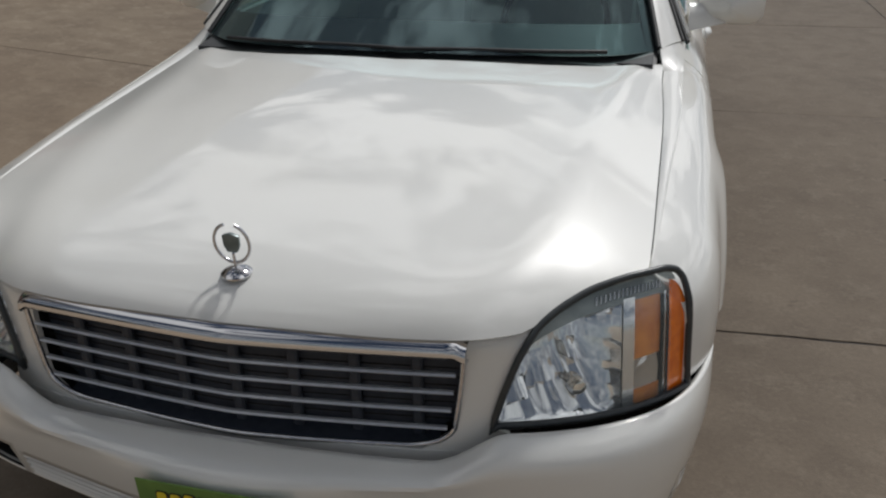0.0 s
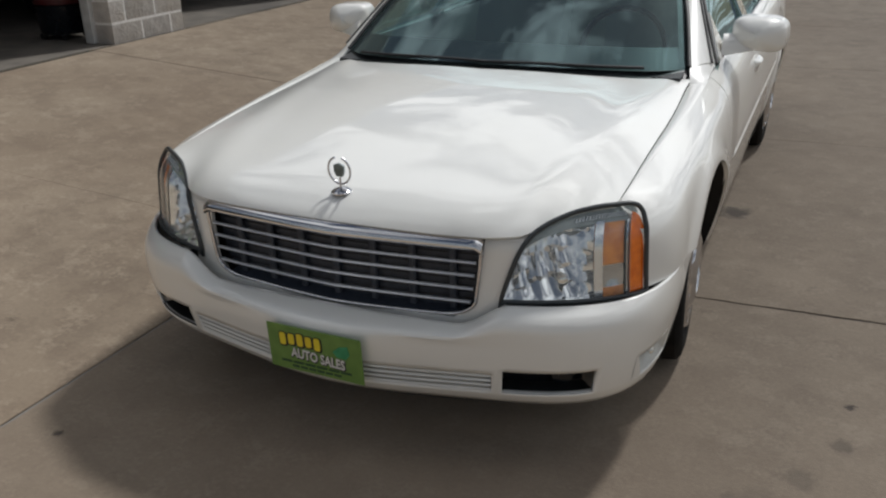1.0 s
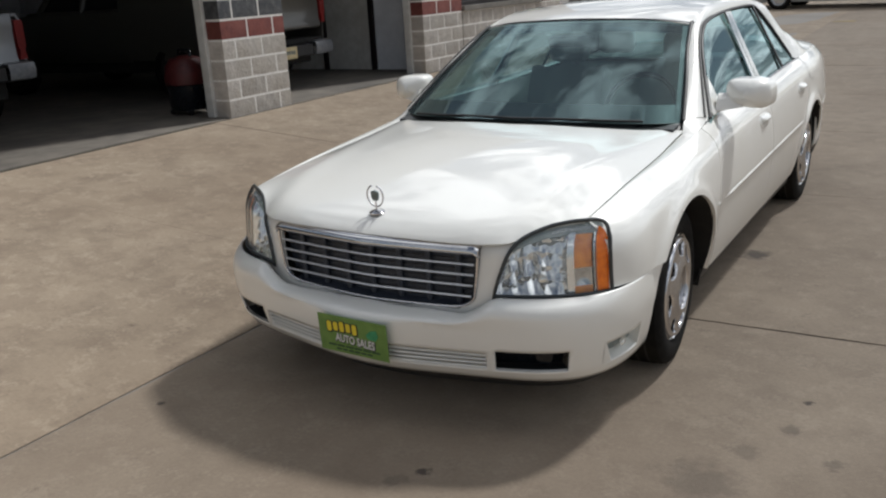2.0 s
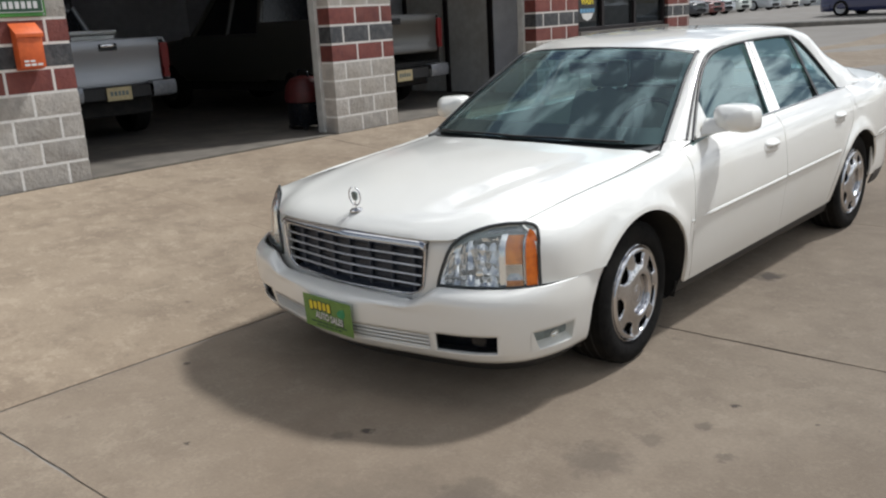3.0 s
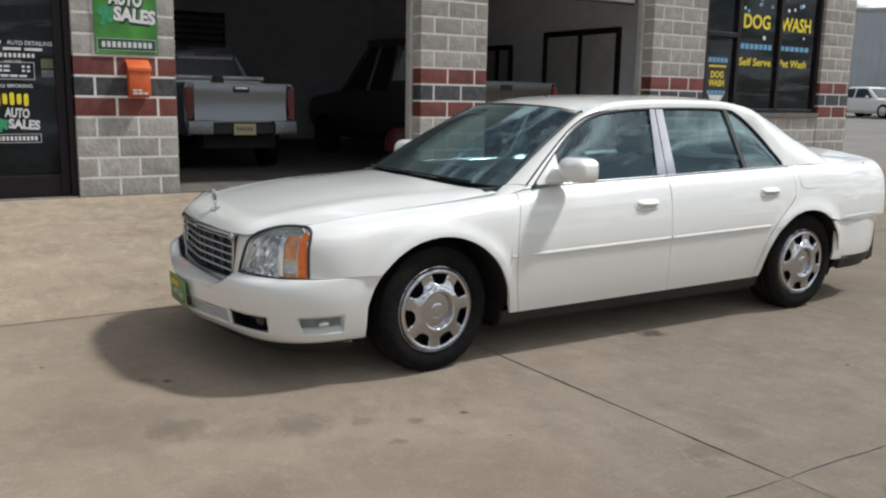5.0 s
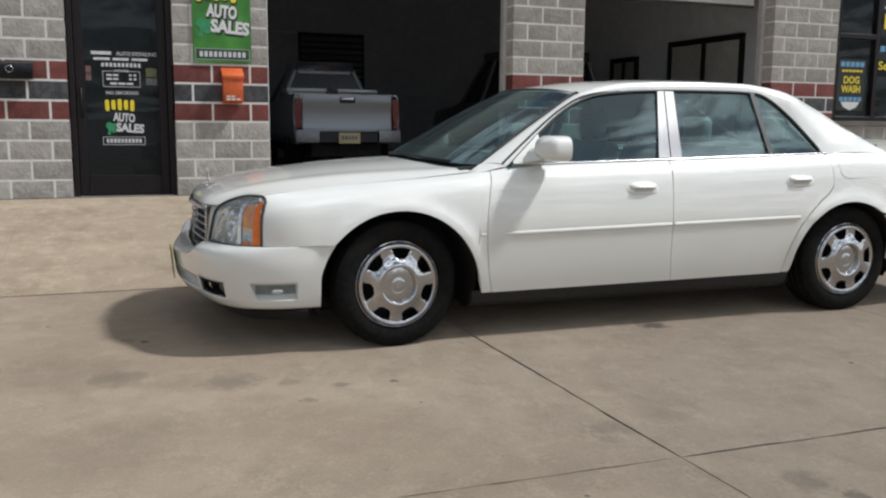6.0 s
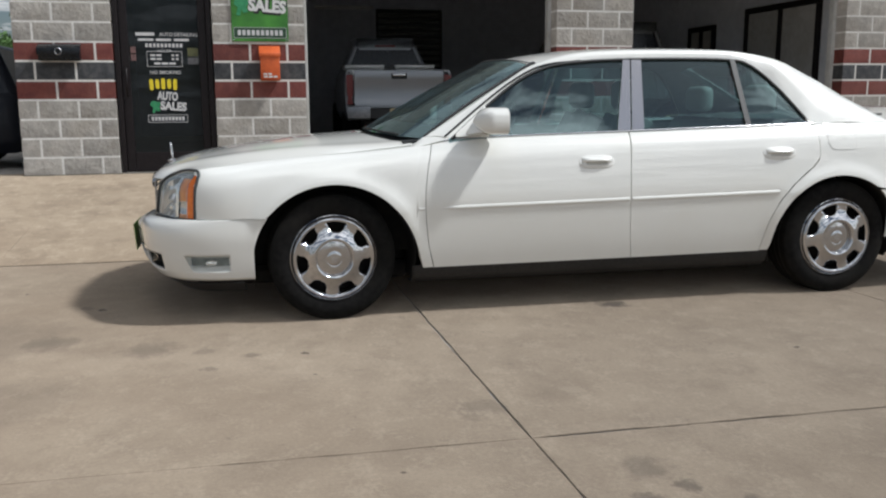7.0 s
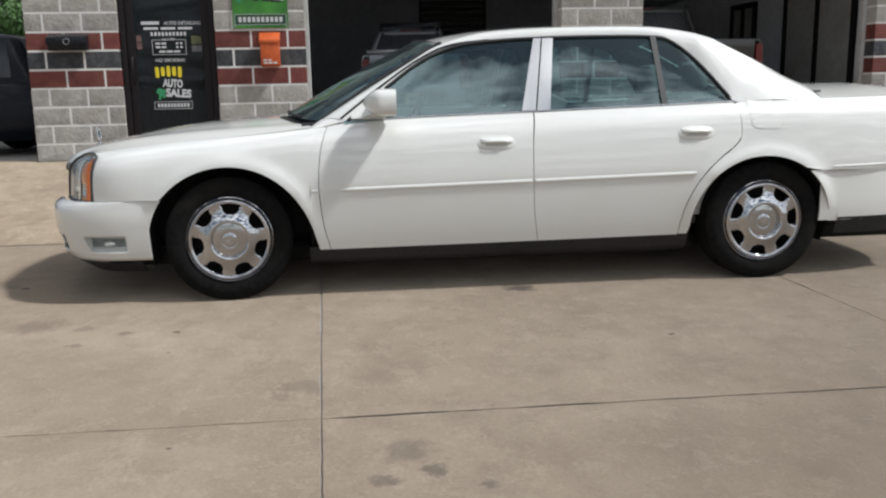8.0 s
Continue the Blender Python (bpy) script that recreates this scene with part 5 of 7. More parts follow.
def wing_top(s):
    """The strip of the wing between its crest and the bonnet."""
    ys = np.linspace(-0.655, 0.432, 26)
    P = np.zeros((26, 6, 3))
    for i, y in enumerate(ys):
        a, b = float(TOPX(y)) + 0.003, float(TOPX(y)) - inset(y) + 0.0005
        for j in range(6):
            t = j / 5
            P[i, j] = (a + (b - a) * t, y, float(TOPZ(y)) - 0.001 - 0.002 * (j == 0) + 0.0035 * math.sin(math.pi * t) * min(1, inset(y) / 0.02))
    grid("wing_top", flipx(P, s), PAINT, car, thick=0.006, flip=s < 0, sharp=50)


mirrored(wing_top)
# --- cowl and wipers
xs = np.linspace(-0.745, 0.745, 41)
P = np.array([[(x, float(HOOD_R(abs(x))) - 0.02, hood_z(x, float(HOOD_R(abs(x)))) - 0.012), (x, float(HOOD_R(abs(x))) + 0.012, hood_z(x, float(HOOD_R(abs(x)))) - 0.016), (x, float(HOOD_R(abs(x))) + 0.10, 0.925 + 0.022 * (1 - (x / 0.8) ** 2))] for x in xs])
grid("cowl", P, BLACK_TRIM, car, "black cowl below the windscreen", thick=0.006)
for x0, x1 in ((-0.62, 0.02), (-0.02, 0.60)):
    pts = [(x, float(HOOD_R(abs(x))) + 0.052 + 0.02 * math.sin(3 * (x - x0) / 0.64), 0.939 + 0.022 * (1 - (x / 0.8) ** 2)) for x in np.linspace(x0, x1, 12)]
    tube("wiper", pts, 0.0065, BLACK_TRIM, car, "black wiper arm", n=8)

# --- cabin: side opening line W, roof line R (both on the near side)
GX = lambda z: 0.818 - 0.53 * (z - 0.95)
W_YZ = [(0.645, 0.930), (0.84, 1.085), (1.046, 1.229), (1.236, 1.308), (1.45, 1.338), (1.69, 1.350), (2.0, 1.355), (2.335, 1.350), (2.465, 1.322)]
W = [(GX(z), y, z) for y, z in W_YZ]
R = [(0.752, 0.505, 0.936), (0.688, 0.745, 1.085), (0.625, 0.965, 1.214), (0.586, 1.155, 1.321), (0.572, 1.40, 1.384), (0.566, 1.69, 1.404), (0.564, 2.0, 1.409), (0.566, 2.33, 1.405), (0.568, 2.52, 1.385)]
WS, RS = spline(W, 60), spline(R, 60)


def ruled(name, A, B, bulge, mat, s, thick=0.02, rows=7, parent=None, label=""):
    A, B = np.array(A), np.array(B)
    P = np.zeros((len(A), rows, 3))
    for j in range(rows):
        t = j / (rows - 1)
        P[:, j] = A + (B - A) * t
        P[:, j, 0] += np.asarray(bulge) * math.sin(math.pi * t) * 0.7
        P[:, j, 2] += np.asarray(bulge) * math.sin(math.pi * t)
    return grid(name, flipx(P, s), mat, parent or car, label, thick=thick, flip=s < 0, sharp=50)


def rails(s):
    ruled("roof_rail", WS, RS, 0.012, PAINT, s)
    # rear pillar down to the shoulder
    n = 40
    C1 = spline([(GX(1.322), 2.465, 1.322), (GX(1.262), 2.545, 1.262), (GX(1.165), 2.630, 1.165), (GX(1.06), 2.712, 1.06), (0.812, 2.772, 0.988), (0.830, 2.90, 0.992), (0.826, 3.06, 0.993), (0.817, 3.27, 0.992)], n)
    C2 = spline([(0.568, 2.52, 1.385), (0.572, 2.62, 1.367), (0.582, 2.72, 1.336), (0.593, 2.82, 1.285), (0.605, 2.93, 1.231), (0.617, 3.04, 1.172), (0.630, 3.15, 1.113), (0.645, 3.27, 1.060)], n)
    ruled("rear_pillar", C1, C2, (0.012 + 0.020 * np.clip(np.arange(n) / 8, 0, 1) ** 1.5) * np.clip((n - 1 - np.arange(n)) / 7, 0, 1) ** 0.8, PAINT, s, rows=12)
    inn = np.array([0.026, 0.0, 0.012])
    ruled("pillar_lining", C1 - inn, C2 - inn, 0.010, CABIN, s, rows=8, thick=0.004, label="grey pillar lining")
    ruled("rail_lining", WS - inn, RS - inn, 0.008, CABIN, s, rows=4, thick=0.004, label="grey roof rail lining")
    # window line trims: black rubber, thin chrome along the waist
    tube("window_seal", flipx(spline([(x + 0.004, y, z) for x, y, z in W] + [(GX(1.20) + 0.003, 2.605, 1.20), (GX(1.0) + 0.003, 2.760, 0.998)], 80), s), 0.0085, BLACK_TRIM, car, "black window seal", n=8)
    k = np.arange(30)[:, None]
    t = 0.25 * np.clip((29 - k) / 9, 0.25, 1)
    gap = WS[:30] + (RS[:30] - WS[:30]) * t + np.array([0.7, 0, 1]) * 0.012 * np.sin(math.pi * t)
    tube("door_gap", flipx(gap + np.array([0.003, 0, 0.002]), s), 0.0058, BLACK_TRIM, car, "dark gap round the door frame", n=6)
    waist = [(float(TOPX(y)) + 0.001, y, float(TOPZ(y)) + 0.006) for y in np.linspace(0.60, 2.77, 30)]
    tube("waist_trim", flipx(np.array(waist), s), 0.0042, CHROME_SATIN, car, "thin bright waist strip", n=8)
    # pillar trims between the doors
    for a0, a1, b0, b1 in ((1.577, 1.652, 1.680, 1.722), (1.660, 1.732, 1.730, 1.790)):
        P = np.array([[(GX(z) + 0.010, a0 + (b0 - a0) * t + ((a1 - a0) + ((b1 - b0) - (a1 - a0)) * t) * u, z) for t, z in zip(np.linspace(0, 1, 8), np.linspace(0.960, 1.345, 8))] for u in (0, 0.33, 0.67, 1)])
        grid("pillar_trim", flipx(P, s), PILLAR_CHROME, car, "mirror-bright pillar trim", thick=0.008, flip=s > 0)
    # glass
    def pane(name, front, rear, y_top):
        n, rows = 24, 12
        P = np.zeros((n, rows, 3))
        for i in range(n):
            u = i / (n - 1)
            for j in range(rows):
                v = j / (rows - 1)
                y = (front[0] + (rear[0] - front[0]) * u) * (1 - v) + (front[1] + (rear[1] - front[1]) * u) * v
                zt = float(y_top(y)); zb = float(TOPZ(y)) - 0.03
                z = zb + (zt - zb) * v
                P[i, j] = (GX(z) - 0.004 + 0.006 * math.sin(math.pi * v), y, z)
        grid(name, flipx(P, s), WINDOW, car, "tinted side window", flip=s < 0)
    top = smooth_fn([(p[0], p[1] + 0.006) for p in W_YZ] + [(2.64, 1.15), (2.80, 0.92)])
    pane("front_window", (0.63, 0.63), (1.64, 1.70), top)
    pane("rear_window", (1.66, 1.74), (2.37, 2.36), top)
    pane("quarter_window", (2.38, 2.372), (2.79, 2.79), top)
    P = np.array([[(GX(z) + 0.006, y + dy, z) for z in np.linspace(0.965, 1.352, 8) for y in (2.373 - 0.012 * (z - 0.96) / 0.39,)] for dy in (-0.016, 0.0, 0.016)])
    grid("window_divider", flipx(P, s), BLACK_TRIM, car, "black window divider", thick=0.008, flip=s > 0)


mirrored(rails)


def pillar_foot(s):
    """The white corner between wing, bonnet, windscreen and door."""
    n, k = 12, 8
    y0 = 0.430
    i0, i1 = np.array((float(TOPX(y0)) - inset(y0), y0, float(TOPZ(y0)) - 0.001)), np.array(R[0])
    P = np.zeros((n, k, 3))
    for i in range(n):
        t = i / (n - 1)
        y = y0 + (0.645 - y0) * t
        o = np.array((float(TOPX(y)) + 0.003 * (1 - t) + (W[0][0] - float(TOPX(y))) * t**3, y, float(TOPZ(y)) - 0.002 + (W[0][2] - float(TOPZ(y)) + 0.002) * t**2))
        q = i0 + (i1 - i0) * t
        for j in range(k):
            u = j / (k - 1)
            P[i, j] = o + (q - o) * u
            P[i, j, 2] += (0.0035 + 0.0085 * t) * math.sin(math.pi * u)
    grid("pillar_foot", flipx(P, s), PAINT, car, thick=0.008, flip=s < 0, sharp=60)


mirrored(pillar_foot)

# roof
n, m = 33, 40
RC = smooth_fn([(1.04, 1.350), (1.20, 1.385), (1.45, 1.416), (1.75, 1.433), (2.1, 1.437), (2.40, 1.430), (2.62, 1.402), (2.80, 1.363)])
RE = {"x": smooth_fn([(p[1], p[0]) for p in R[3:]] + [(2.75, 0.575)]), "z": smooth_fn([(p[1], p[2]) for p in R[3:]] + [(2.75, 1.316)])}
P = np.zeros((n, m, 3))
for i in range(n):
    k = -1 + 2 * i / (n - 1)
    y0, y1 = 1.040 + 0.105 * k * k, 2.70 - 0.10 * k * k
    for j in range(m):
        y = y0 + (y1 - y0) * j / (m - 1)
        ye = max(1.156, y)
        x, ze, zc = float(RE["x"](ye)) * k, float(RE["z"](ye)), float(RC(y))
        P[i, j] = (x, y, zc - (zc - ze) * abs(k) ** 2.6 + 0.001)
grid("roof", P, PAINT, car, "white roof panel", thick=0.018, sharp=60)

# windscreen and rear screen
def screen(name, bot, top, bow, mat, label, flip=False):
    B, T = spline(bot, 33), spline(top, 33)
    P = np.zeros((33, 14, 3))
    for j in range(14):
        t = j / 13
        P[:, j] = B + (T - B) * t
        P[:, j, 2] += bow * math.sin(math.pi * t)
    return grid(name, P, mat, car, label, flip=flip)


wb = [(-0.745, 0.515, 0.930), (-0.60, 0.395, 0.938), (-0.30, 0.305, 0.948), (0, 0.28, 0.952), (0.30, 0.305, 0.948), (0.60, 0.395, 0.938), (0.745, 0.515, 0.930)]
wt = [(-0.582, 1.165, 1.328), (-0.42, 1.105, 1.351), (-0.2, 1.07, 1.362), (0, 1.058, 1.366), (0.2, 1.07, 1.362), (0.42, 1.105, 1.351), (0.582, 1.165, 1.328)]
screen("windscreen", wb, wt, 0.016, SCREEN, "clear raked windscreen")
rb = [(-0.600, 3.27, 1.010), (-0.40, 3.36, 1.028), (0, 3.40, 1.036), (0.40, 3.36, 1.028), (0.600, 3.27, 1.010)]
rt = [(-0.552, 2.60, 1.322), (-0.30, 2.66, 1.368), (0, 2.69, 1.374), (0.30, 2.66, 1.368), (0.552, 2.60, 1.322)]
screen("rear_screen", rb, rt, 0.012, WINDOW, "tinted rear screen", flip=True)
tube("screen_seal", spline([(0.748, 0.51, 0.938)] + [(p[0] + 0.004, p[1] - 0.012, p[2] + 0.003) for p in R[1:4]] + [(x * 0.985, y - 0.002, z - 0.004) for x, y, z in wt[::-1]] + [(-p[0] - 0.004, p[1] - 0.012, p[2] + 0.003) for p in R[3:0:-1]] + [(-0.748, 0.51, 0.938)], 120), 0.0085, BLACK_TRIM, car, "black windscreen seal", n=8)
# tinted band along the top of the windscreen
B, T = spline(wb, 33), spline(wt, 33)
P = np.stack([(B + (T - B) * t)[1:32] + np.array([0, 0.006, -0.006 + 0.016 * math.sin(math.pi * t)]) for t in (0.86, 0.93, 0.995)], 1)
grid("sun_band", P, SUN_BAND, car, "blue tinted band of the windscreen")
# dark band along the foot of the windscreen
B, T = spline(wb, 33), spline(wt, 33)
P = np.stack([B + (T - B) * t - np.array([0, -0.004, 0.003]) for t in (0.0, 0.08, 0.165)], 1)
grid("screen_band", P, BLACK_TRIM, car, "black band along the windscreen foot")
for s in (1, -1):
    e, g = (32, 30) if s > 0 else (0, 2)
    P = np.array([[B[i] + (T[i] - B[i]) * t + np.array([0, 0.004, -0.003 + 0.016 * math.sin(math.pi * t)]) for i in (e, (e + g) // 2, g)] for t in np.linspace(0.0, 1.0, 14)])
    P[:, 2] = P[:, 1] + (P[:, 2] - P[:, 1]) * 0.25
    grid("screen_edge", P, BLACK_TRIM, car, "black edge of the windscreen")

# boot lid and tail
DECK = smooth_fn([(3.2, 1.062), (3.45, 1.070), (3.75, 1.072), (3.95, 1.056), (4.03, 1.022)])
n, m = 33, 20
P = np.zeros((n, m, 3))
for i in range(n):
    k = -1 + 2 * i / (n - 1)
    for j in range(m):
        y0, y1 = 3.42 - 0.15 * abs(k) ** 2, 3.98 - 0.09 * k * k
        y = y0 + (y1 - y0) * j / (m - 1)
        e = float(TOPX(y)) - 0.003
        zc, ze = float(DECK(y)), float(TOPZ(y)) + 0.002
        P[i, j] = (e * k, y, zc - (zc - ze) * abs(k) ** 2.4)
grid("boot_lid", P, PAINT, car, "white boot lid", thick=0.014, sharp=60)


def tail(phi, z, b, off=0.0, n=3.2):
    p = np.radians(phi)
    a = 0.908 + off - 0.05 * max(0, (z - 0.65) / 0.3) - 0.03 * max(0, (0.35 - z) / 0.1)
    return (a * math.copysign(abs(math.sin(p)) ** (2 / n), math.sin(p)), TAIL_Y + (b + off) * max(math.cos(p), 0) ** (2 / n), z)


P = np.array([[tail(p, z, b) for z, b in ((0.600, 0.80), (0.612, 0.862), (0.60, 0.885), (0.55, 0.893), (0.45, 0.885), (0.37, 0.87), (0.32, 0.84))] for p in np.linspace(-90, 90, 61)])
rbp = grid("rear_bumper", P, PAINT, car, "white rear bumper", thick=0.012)
for s in (1, -1):
    zz = np.linspace(0.606, 0.315, 12)
    P = np.zeros((8, 12, 3))
    for j, z in enumerate(zz):
        a0 = ARCH_R[0] + ARCH_R[2] * math.sqrt(max(0.0, 1 - (max(z - ARCH_R[1], 0) / ARCH_R[3]) ** 2))
        for i in range(8):
            y = a0 + (3.36 - a0) * i / 7
            t = i / 7
            P[i, j] = (s * (float(side_x(y, z)) * (1 - t) + (0.908 - 0.03 * max(0, (0.35 - z) / 0.1)) * t), y, z)
    grid("bumper_end", P, PAINT, rbp, thick=0.01, flip=s > 0)
P = np.array([[tail(p, z, b) for z, b in ((0.335, 0.86), (0.27, 0.845), (0.24, 0.80))] for p in np.linspace(-88, 88, 41)])
grid("lower_valance", P, BLACK_TRIM, car, "dark lower valance", thick=0.01)
P = np.array([[tail(p, z, b, 0.0) for z, b in ((0.605, 0.70), (0.75, 0.715), (0.90, 0.700), (0.985, 0.672))] for p in np.linspace(-62, 62, 41)])
grid("tail_panel", P, PAINT, car, "white tail panel", thick=0.01)
for s in (1, -1):
    P = np.array([[tail(s * p, z, b, 0.004) for z, b in ((0.66, 0.712), (0.74, 0.716), (0.85, 0.708), (0.945, 0.690))] for p in np.linspace(34, 66, 14)])
    grid("tail_lamp", P, RED_LENS, car, "red tail lamp", thick=0.01, flip=s < 0)

# --- side details
def details(s):
    # raised moulding along the doors and behind the wheel
    def mould(y0, y1, nm, size=1.0):
        ys = np.linspace(y0, y1, 30)
        prof = ((-0.012, 0.0), (-0.008, 0.0042), (0.0, 0.0060), (0.008, 0.0035), (0.012, 0.0))
        P = np.zeros((30, 5, 3))
        for i, y in enumerate(ys):
            k = size * (min(1, (i + 0.4) / 3) if y0 < 1 else 1)
            zc = 0.556 + 0.0165 * y + 0.012
            for j, (dz, dx) in enumerate(prof):
                z = zc + dz * k
                P[i, j] = (float(side_x(y, z)) + dx * k - 0.001, y, z)
        grid(nm, flipx(P, s), PAINT, car, flip=s < 0, sharp=60)
    mould(0.56, 1.612, "moulding"); mould(1.63, 2.515, "moulding"); mould(3.30, 3.75, "moulding", 0.6); mould(0.445, 0.478, "moulding", 0.7)
    # pull handles with their recess
    for yc, zc in ((1.424, 0.800), (2.516, 0.826)):
        hnd = new("door_handle"); hnd.parent = car
        hnd["label"] = "white pull handle"
        P = np.zeros((20, 9, 3))
        for i in range(20):
            for j in range(9):
                u, v = -1 + 2 * i / 19, -1 + 2 * j / 8
                y, z = yc + 0.102 * u, zc + 0.036 * v * math.sqrt(max(0.05, 1 - abs(u) ** 4))
                dep = 0.0015 + 0.006 * (1 - u ** 4) * (1 - v ** 4)
                P[i, j] = (float(side_x(y, z)) + dep, y, z)
        grid("handle_plate", flipx(P, s), PAINT, hnd, flip=s < 0, thick=0.004)
        # flat grey patch on the plate: the recess's shade put in as colour
        P = np.zeros((14, 6, 3))
        for i in range(14):
            for j in range(6):
                u, v = -1 + 2 * i / 13, j / 5
                y, z = yc + 0.060 * u, zc - 0.016 + 0.016 * v
                P[i, j] = (float(side_x(y, z)) + 0.0085, y, z)
        grid("handle_recess", flipx(P, s), LEATHER, hnd, "flat grey patch, finger recess shade put in as colour", flip=s < 0)
        P = np.zeros((20, 7, 3))
        for i in range(20):
            u = -1 + 2 * i / 19
            for j in range(7):
                a = math.pi * j / 6
                y, z = yc + 0.084 * u, zc + 0.011 - 0.014 * math.cos(a)
                P[i, j] = (float(side_x(y, z)) + 0.006 + 0.024 * math.sin(a) * (1 - abs(u) ** 4), y, z)
        grid("handle_grip", flipx(P, s), PAINT, hnd, flip=s < 0, thick=0.003)
    # mirror
    mi = new("door_mirror"); mi.parent = car
    mi["label"] = "white door mirror"
    n, k = 26, 18
    P = np.zeros((n, k, 3))
    for i in range(n):
        th = 2 * math.pi * i / (n - 1)
        for j in range(k):
            u = j / (k - 1)
            y = 0.728 + 0.165 * u
            g = math.sin(math.pi / 2 * min(1, u / 0.55)) ** 0.62 if u < 0.55 else 1.0
            c, d = math.cos(th), math.sin(th)
            ex = 0.105 * g * math.copysign(abs(c) ** 0.55, c)
            ez = 0.068 * g * math.copysign(abs(d) ** 0.60, d)
            P[i, j] = (0.962 + ex + 0.012 * (u - 0.5), y + 0.04 * (1 - u) * (c < 0) * 0.3, 1.025 + ez - 0.006 * c)
    if s < 0:
        P[..., 0] -= 0.045
    grid("mirror_shell", flipx(P, s), PAINT, mi, flip=s < 0)
    prism("mirror_glass", [(s * ((0.968 if s > 0 else 0.923) + 0.096 * math.copysign(abs(math.cos(t)) ** 0.55, math.cos(t))), 1.025 + 0.060 * math.copysign(abs(math.sin(t)) ** 0.6, math.sin(t))) for t in np.linspace(0, 2 * math.pi, 29)[:-1]], 0.885, 0.889, CHROME, mi, axis="y", bevel=0)
    P = np.array([[(0.83 + 0.115 * t, 0.735 + 0.05 * t + 0.10 * v, 0.945 + 0.018 * t + (0.07 - 0.02 * t) * math.sin(math.pi * v) ** 0.7) for v in np.linspace(0, 1, 9)] for t in np.linspace(0, 1, 8)])
    grid("mirror_arm", flipx(P, s), PAINT, mi, flip=s > 0, thick=0.012)
    P = np.array([[(GX(z) + 0.012, y, z) for z in np.linspace(0.938, 0.945 + (y - 0.655) * 0.80, 6)] for y in np.linspace(0.665, 0.845, 10)])
    grid("mirror_sail", flipx(P, s), PAINT, mi, "white triangular mirror base", flip=s > 0, thick=0.008)
    # sill below the doors
    P = np.array([[(x, y, z) for x, z in ((0.866, 0.268), (0.862, 0.240), (0.848, 0.205), (0.81, 0.176), (0.70, 0.165))] for y in np.linspace(0.42, 2.50, 12)])
    grid("sill", flipx(P, s), BLACK_TRIM, car, "dark sill under the doors", thick=0.006, flip=s < 0)
    # wheel wells
    for a, in ((ARCH_F,), (ARCH_R,)):
        ths = np.linspace(-0.30, math.pi + 0.30, 30)
        P = np.array([[(float(side_x(a[0] + a[2] * math.cos(t), max(0.22, a[1] + a[3] * math.sin(t)))) - 0.010 - dx, a[0] + (a[2] + g) * math.cos(t), a[1] + (a[3] + g) * math.sin(t)) for dx, g in ((0.0, 0.001), (0.03, 0.010), (0.16, 0.012), (0.36, 0.012))] for t in ths])
        grid("wheel_well", flipx(P, s), UNDER, car, "dark wheel well", flip=s > 0)


mirrored(details)
box("floor_pan", (-0.76, 0.44, 0.150), (0.76, 2.48, 0.245), UNDER, car, "dark underside", bevel=0.02)
box("engine_tray", (-0.60, -0.70, 0.150), (0.60, 0.438, 0.245), UNDER, car, bevel=0.02)
box("boot_floor", (-0.60, 2.482, 0.160), (0.60, 3.9, 0.245), UNDER, car, "dark underside", bevel=0.02)
for y0, y1 in ((-0.55, -0.42), (0.46, 2.46), (3.34, 3.95)):
    box("chassis", (-0.78, y0, 0.24), (0.78, y1, 0.56), UNDER, car, bevel=0.03)
box("engine_bay", (-0.52, -0.84, 0.22), (0.52, 0.44, 0.66), UNDER, car, bevel=0.03)
box("firewall", (-0.74, 0.46, 0.5), (0.74, 0.50, 0.885), UNDER, car, bevel=0.01)
box("boot_well", (-0.50, 2.50, 0.22), (0.50, 3.34, 0.62), UNDER, car, bevel=0.03)
for s in (1, -1):
    box("inner_wing", (s * 0.55 - 0.012, -0.62, 0.30), (s * 0.55 + 0.012, 0.46, 0.74), UNDER, car, bevel=0.004)

# --- cabin inside
box("cabin_floor", (-0.74, 0.50, 0.30), (0.74, 2.72, 0.36), CABIN, car, bevel=0.02)
P = np.array([[(x, y, z) for y, z in ((0.40, 0.915), (0.55, 0.928), (0.78, 0.935), (0.93, 0.915), (0.97, 0.83), (0.93, 0.62))] for x in np.linspace(-0.735, 0.735, 21)])
grid("dashboard", P, DASH, car, "dark dashboard", thick=0.02)
for s in (1, -1):
    P = np.array([[(s * (0.775 - 0.0 * z), y, z) for z in np.linspace(0.36, 0.945, 5)] for y in np.linspace(0.60, 2.70, 8)])
    grid("door_lining", P, LEATHER, car, "pale door lining", thick=0.012, flip=s > 0)
parcel = np.array([[(x, y, 1.005 + 0.05 * (y - 2.7)) for y in np.linspace(2.62, 3.35, 4)] for x in np.linspace(-0.66, 0.66, 5)])
grid("parcel_shelf", parcel, CABIN, car, "grey parcel shelf", thick=0.015)


